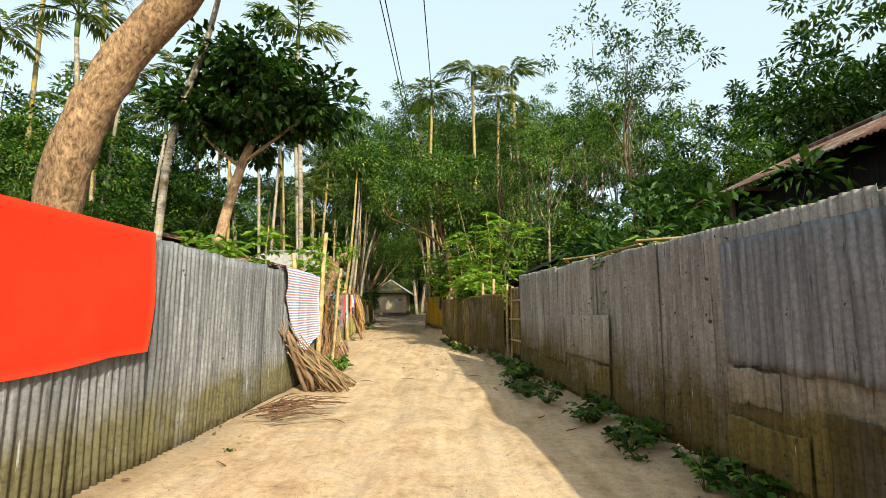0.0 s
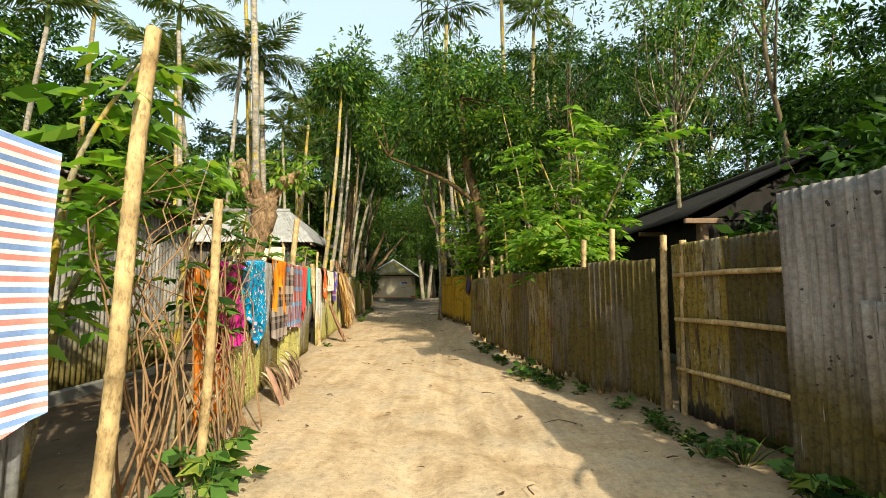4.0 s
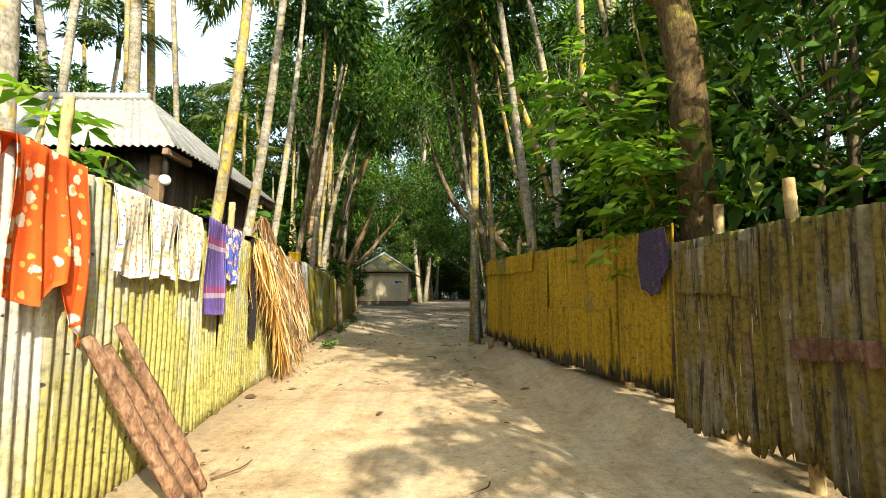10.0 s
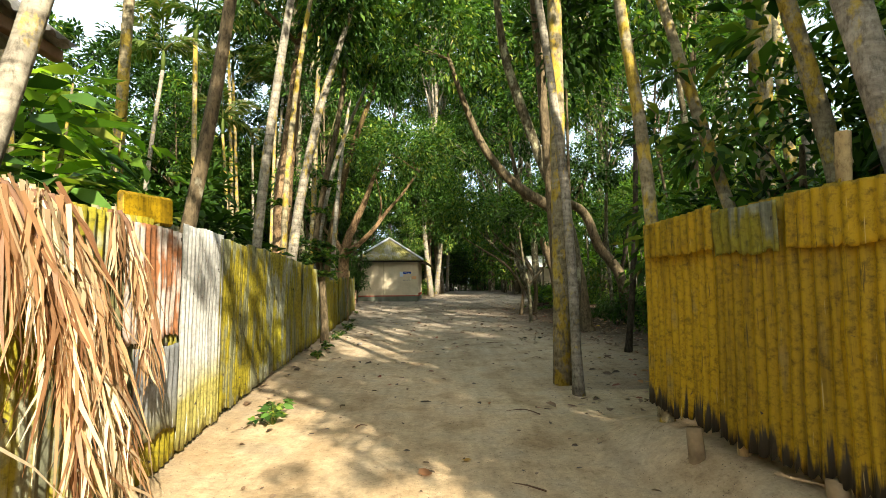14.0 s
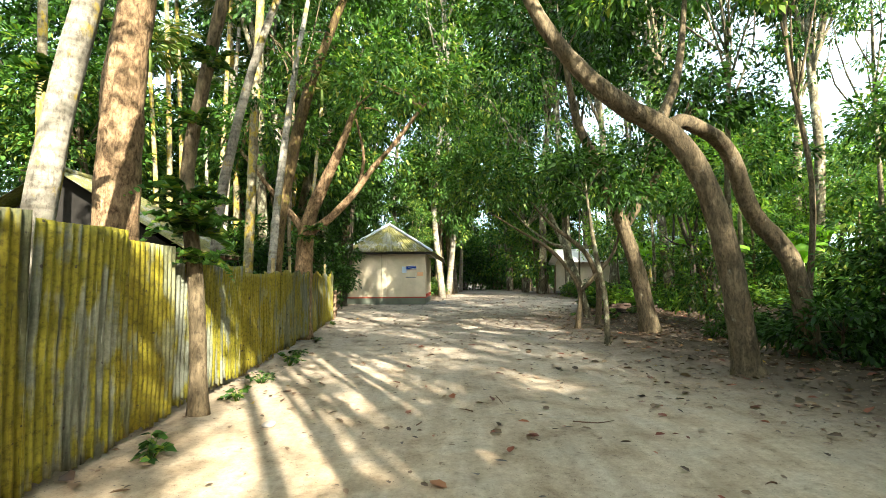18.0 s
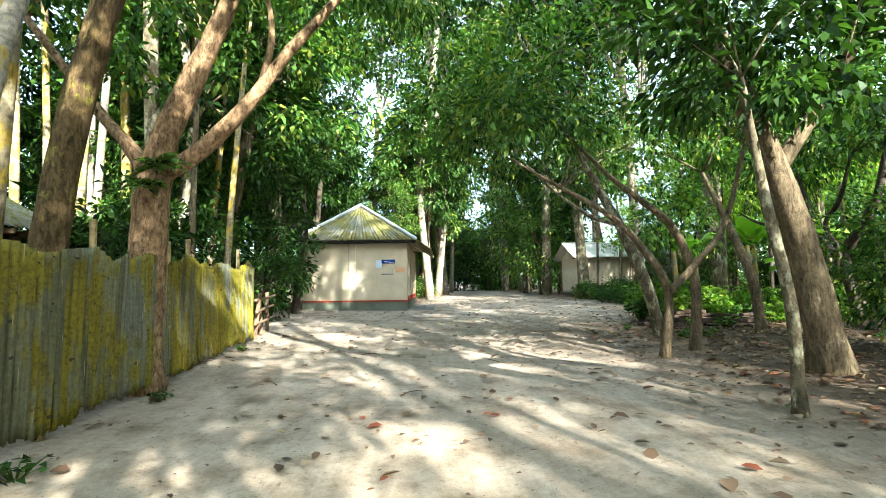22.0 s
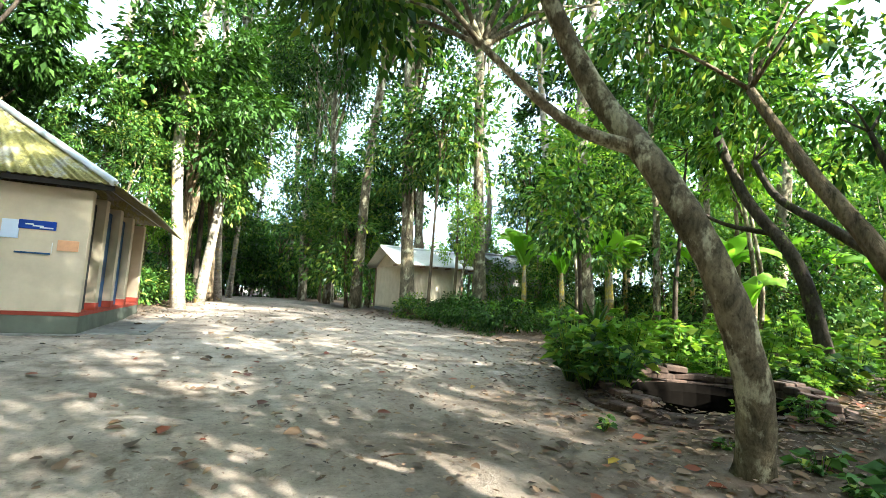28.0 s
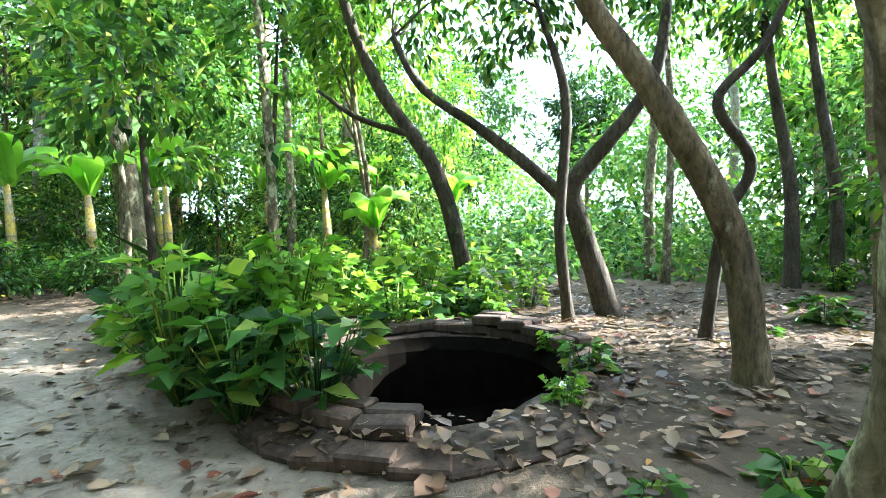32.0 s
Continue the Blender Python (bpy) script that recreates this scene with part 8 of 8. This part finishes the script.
for i in range(34):
    a = i / 34 * 6.283 + rnd.uniform(-0.03, 0.03)
    part("brick", brick_me, well, m=pose(math.cos(a) * 1.12, math.sin(a) * 1.12, 0.07 + 0.06 * math.cos(a - 0.6) + rnd.uniform(-0.03, 0.03), rnd.uniform(-12, 12), rnd.uniform(4, 22), math.degrees(a) + rnd.uniform(-10, 10)))
# earth apron round the well
vs, fs = [], []
for j, (rr, z) in enumerate(((0.8, 0.1), (1.0, 0.12), (1.14, 0.06), (1.24, -0.06))):
    for i in range(40):
        a = i / 40 * 6.283
        vs.append((rr * math.cos(a) * (1 + 0.03 * math.sin(3 * a)), rr * math.sin(a) * (1 + 0.03 * math.cos(2 * a)), z + 0.09 * max(0.0, math.cos(a - 0.6)) * (j < 3) + 0.035 * math.sin(a * 5 + j) + 0.03 * noise.noise((math.cos(a) * 3, math.sin(a) * 3, j * 0.7))))
fs = [(j * 40 + i, j * 40 + (i + 1) % 40, (j + 1) * 40 + (i + 1) % 40, (j + 1) * 40 + i) for j in range(3) for i in range(40)]
part("rim", mesh("rim", vs, fs, EARTH, smooth=True), well, "mossy crumbling rim")
stone_me = bmesh.new()
bmesh.ops.create_icosphere(stone_me, subdivisions=2, radius=0.1)
for vv in stone_me.verts:
    vv.co += vv.normal * 0.03 * noise.noise(vv.co * 12)
    vv.co.z *= 0.55
STONE = bm_mesh("stone", stone_me, plain("pale_stone", (0.3, 0.27, 0.23), 0.9, 0.3, 6))
for x, y, s, lab in ((2.19, 41.75, 0.9, "clear plastic wrapper and stone by the well"), (4.16, 46.45, 1.4, "flat pale stone at the edge of the clearing"), (-0.05, 22.0, 0.9, "brick fragment under the fence"), (0.35, 16.0, 0.6, "small red brick fragment by the weeds"), (-4.2, 31.4, 0.6, "small stone by the fence"), (1.9, 33.0, 0.9, "stone among fallen leaves")):
    ob = new("stone", STONE)
    ob.matrix_world = pose(x, y, ground_z(x, y) + 0.02, 0, 0, x * 50) @ Matrix.Scale(s, 4)
    tagged(ob, lab if "stone" in lab else "broken brick piece lying on the ground", "stone", "stones on the ground")

# ---- wires overhead ----
WIRE = plain("black_cable", (0.02, 0.02, 0.02), 0.6, 0.1, 5)
for k, (x, z) in enumerate(((-1.35, 7.5), (-1.2, 7.3), (-0.45, 7.5))):
    pts = curve_pts([(x, -12, z + 0.3), (x, 4, z), (x + 0.1, 16, z + 0.05), (x - 0.2, 30, z + 0.4)], 24)
    ob = new("overhead_wire", tube("overhead_wire", pts, [0.012] * 24, WIRE, 5))
    tagged(ob, "black electric cable strung over the path", "cable", "overhead cables")

# ---- rail by the shed ----
rail = thing("bamboo_rail", -6.08, 41.1, ground_z(-6.08, 41.1), "low rail of dry poles beyond the fence end", "rail")
for dy in (0.0, 0.62, 1.25):
    part("post", bamboo_mesh("post", 0.92, 0.045, WOOD, int(dy * 10) + 30), rail, m=pose(-0.17 * dy, dy, -0.05, rnd.uniform(-4, 4), rnd.uniform(-4, 4)))
for z in (0.3, 0.52, 0.74):
    part("bar", bamboo_mesh("bar", 1.7, 0.028, WOOD, int(z * 100)), rail, m=pose(0.07, -0.15, z, -88, 0, 9))

# ---- fallen leaves ----
def rim_top(x, y):
    """Height of the well's earth rim, low where there is none."""
    d, a = math.hypot(x - WELL[0], y - WELL[1]), math.atan2(y - WELL[1], x - WELL[0])
    return wz + float(np.interp(d, (0.8, 1.0, 1.14, 1.24, 1.3), (0.12, 0.14, 0.08, -0.04, -1.0))) + 0.09 * max(0.0, math.cos(a - 0.6))


def litter(name, n, x0, x1, y0, y1, size, mat, seed, label, dense=None):
    g = rng(seed)
    x, y = g.uniform(x0, x1, n * 3), g.uniform(y0, y1, n * 3)
    keep = np.ones(len(x), bool)
    if dense:
        keep = np.array([g.uniform() < dense(a, b) for a, b in zip(x, y)])
    keep &= (x - WELL[0]) ** 2 + (y - WELL[1]) ** 2 > 0.85 ** 2
    x, y = x[keep][:n], y[keep][:n]
    z = np.array([max(ground_top(a, b), rim_top(a, b)) for a, b in zip(x, y)]) + 0.02
    az = g.uniform(0, 6.283, len(x))
    way = np.stack([np.cos(az), np.sin(az), g.normal(0, 0.12, len(x))], 1)
    n = len(x)
    s = (size * (0.5 + 0.95 * g.uniform(0, 1, n) ** 1.6))[:, None]
    side = np.stack([-way[:, 1], way[:, 0], g.normal(0, 0.25, n)], 1)
    w = g.uniform(0.17, 0.36, n)[:, None]
    base = np.stack([x, y, z], 1)
    lift = np.stack([0 * x, 0 * x, g.uniform(0.02, 0.14, n)], 1)
    v = np.stack([base, base + way * s * 0.3 + (side * w + lift) * s, base + way * s * 0.72 + (side * w * 0.8 + lift) * s, base + way * s,
                  base + way * s * 0.72 + (lift - side * w * 0.8) * s, base + way * s * 0.3 + (lift - side * w) * s], 1).reshape(-1, 3)
    o = np.arange(n)[:, None] * 6
    q = np.concatenate([o + np.array([0, 3, 2, 1]), o + np.array([0, 5, 4, 3])])
    return tagged(new(name, quads_mesh(name, v, q, mat)), label, "leaves", kind="stuff")


def off_path(x, y):
    right, left = smooth_lerp(RIGHT_EDGE, y), smooth_lerp(LEFT_EDGE, y)
    return min(1.0, (0.1 if y < 31 else 0.2) + 0.36 * max(0.0, x - right + 1.9) ** 1.4 + 0.3 * max(0.0, left + 0.9 - x)) * min(1.0, max(0.1, (y - 18) / 14))


litter("fallen_leaves", 9500, -6.5, 8.5, 20, 62, 0.1, LITTER, 601, "brown and yellow fallen leaves scattered on the ground", off_path)
litter("fallen_leaves", 3600, 0.5, 7.5, 31, 45, 0.085, LITTER, 602, "thick brown leaf litter under the trees", lambda x, y: min(1.0, 0.1 + 0.5 * max(0.0, x - smooth_lerp(RIGHT_EDGE, y) + 0.8)))
litter("leaf_scraps", 6500, -2.5, 7.0, 36, 46.5, 0.05, LITTER, 608, "torn scraps of dead leaves in the soil round the well", lambda x, y: min(1.0, max(0.06, 1.25 - math.hypot((x - 3.0) / 5.2, (y - 41.3) / 4.6))))
litter("red_fallen_leaves", 1100, -3.5, 6.5, 24, 47, 0.1, LITTER_RED, 607, "reddish brown fallen leaves under the trees", off_path)
litter("fallen_leaf_crumbs", 9000, -5.5, 5, 22, 55, 0.045, LITTER, 603, "small leaf crumbs on the pale ground", off_path)
litter("fence_foot_litter", 900, -4.0, 2.6, 2, 24, 0.05, LITTER, 604, "dry crumbs and leaves along the fence foot", lambda x, y: 1.0 if x > smooth_lerp(RIGHT_EDGE, y) - 0.5 or x < smooth_lerp(LEFT_EDGE, y) + 0.5 else 0.06)

litter("well_rim_leaves", 260, 1.5, 4.2, 40.9, 43.5, 0.085, LITTER, 605, "brown dead leaves lying on the rim of the well", lambda x, y: 1.0 if 0.86 < math.hypot(x - WELL[0], y - WELL[1]) < 1.2 else 0.0)
for x, y, s, i in ((2.3, 41.45, 0.5, 0), (2.85, 41.3, 0.45, 1), (3.3, 41.5, 0.5, 0), (2.05, 42.6, 0.9, 1), (2.3, 43.1, 1.1, 0), (2.8, 43.2, 1.1, 2), (3.5, 42.95, 0.9, 0), (1.95, 42.95, 0.9, 1), (2.5, 43.5, 1.2, 1), (3.1, 43.6, 1.2, 0), (2.1, 43.4, 1.0, 2)):
    plant(HERBS, i, x, y, s, x * 200, "herbs round the old well", 0.08)
for x, y, s in ((1.85, 40.7, 1.6), (1.95, 40.35, 1.9), (1.6, 40.3, 1.2)):
    plant(WEEDS, 1, x, y, s, x * 300, "weeds by the path", 0.0)

litter("yellow_fallen_leaves", 110, -5.5, 6.0, 20, 52, 0.1, LITTER_GOLD, 606, "single yellow and orange fallen leaves on the ground", off_path)

feather_tree("sunlit broad-leaved tree above the brown fence", (1.3, 17.2, 0), [[(1.3, 17.2, 0), (1.2, 17.1, 2.0), (0.9, 17.0, 3.6), (0.5, 16.8, 5.2)], [(1.3, 17.2, 0), (1.6, 17.3, 2.4), (1.9, 17.2, 4.2)]], 431, LEAF_MID, 34, 0.15, pairs=4)

# ---- dry creepers round the bamboo at the gap in the fence ----
tangle = thing("dry_creeper", -2.55, 10.5, 0.0, "tangle of dry brown creeper stems round the bamboo", "creeper")
g = rng(91)
VINE = plain("dry_creeper_stem", (0.26, 0.15, 0.07), 0.9, 0.4, 9)
for i in range(54):
    y0 = g.uniform(-0.75, 0.9)
    top = g.uniform(0.7, 2.25)
    pts = curve_pts([(g.uniform(-0.15, 0.2), y0, 0.0), (g.uniform(-0.12, 0.18), y0 + g.uniform(-0.2, 0.2), top * 0.45), (g.uniform(-0.15, 0.2), y0 + g.uniform(-0.4, 0.4), top * 0.8), (g.uniform(-0.25, 0.3), y0 + g.uniform(-0.6, 0.6), top)], 10)
    part("stem", tube("stem", pts, [0.009 - 0.0007 * k for k in range(10)], VINE if i % 4 else STICK, 5, i, 0.1), tangle)
for x, y, z, k in ((2.6, 5.3, 1.75, 0), (2.5, 6.3, 1.7, 1), (2.35, 8.0, 1.65, 2)):
    feather_tree("creeping plant peeping over the grey fence", (x, y, 0), [[(x, y, 0), (x, y, 1.2), (x - 0.05, y, z + 0.1), (x - 0.2, y + 0.15, z + 0.32)]], 440 + k, LEAF_MID, 18, 0.12, reach=0.3, pairs=3, name="young_plant")
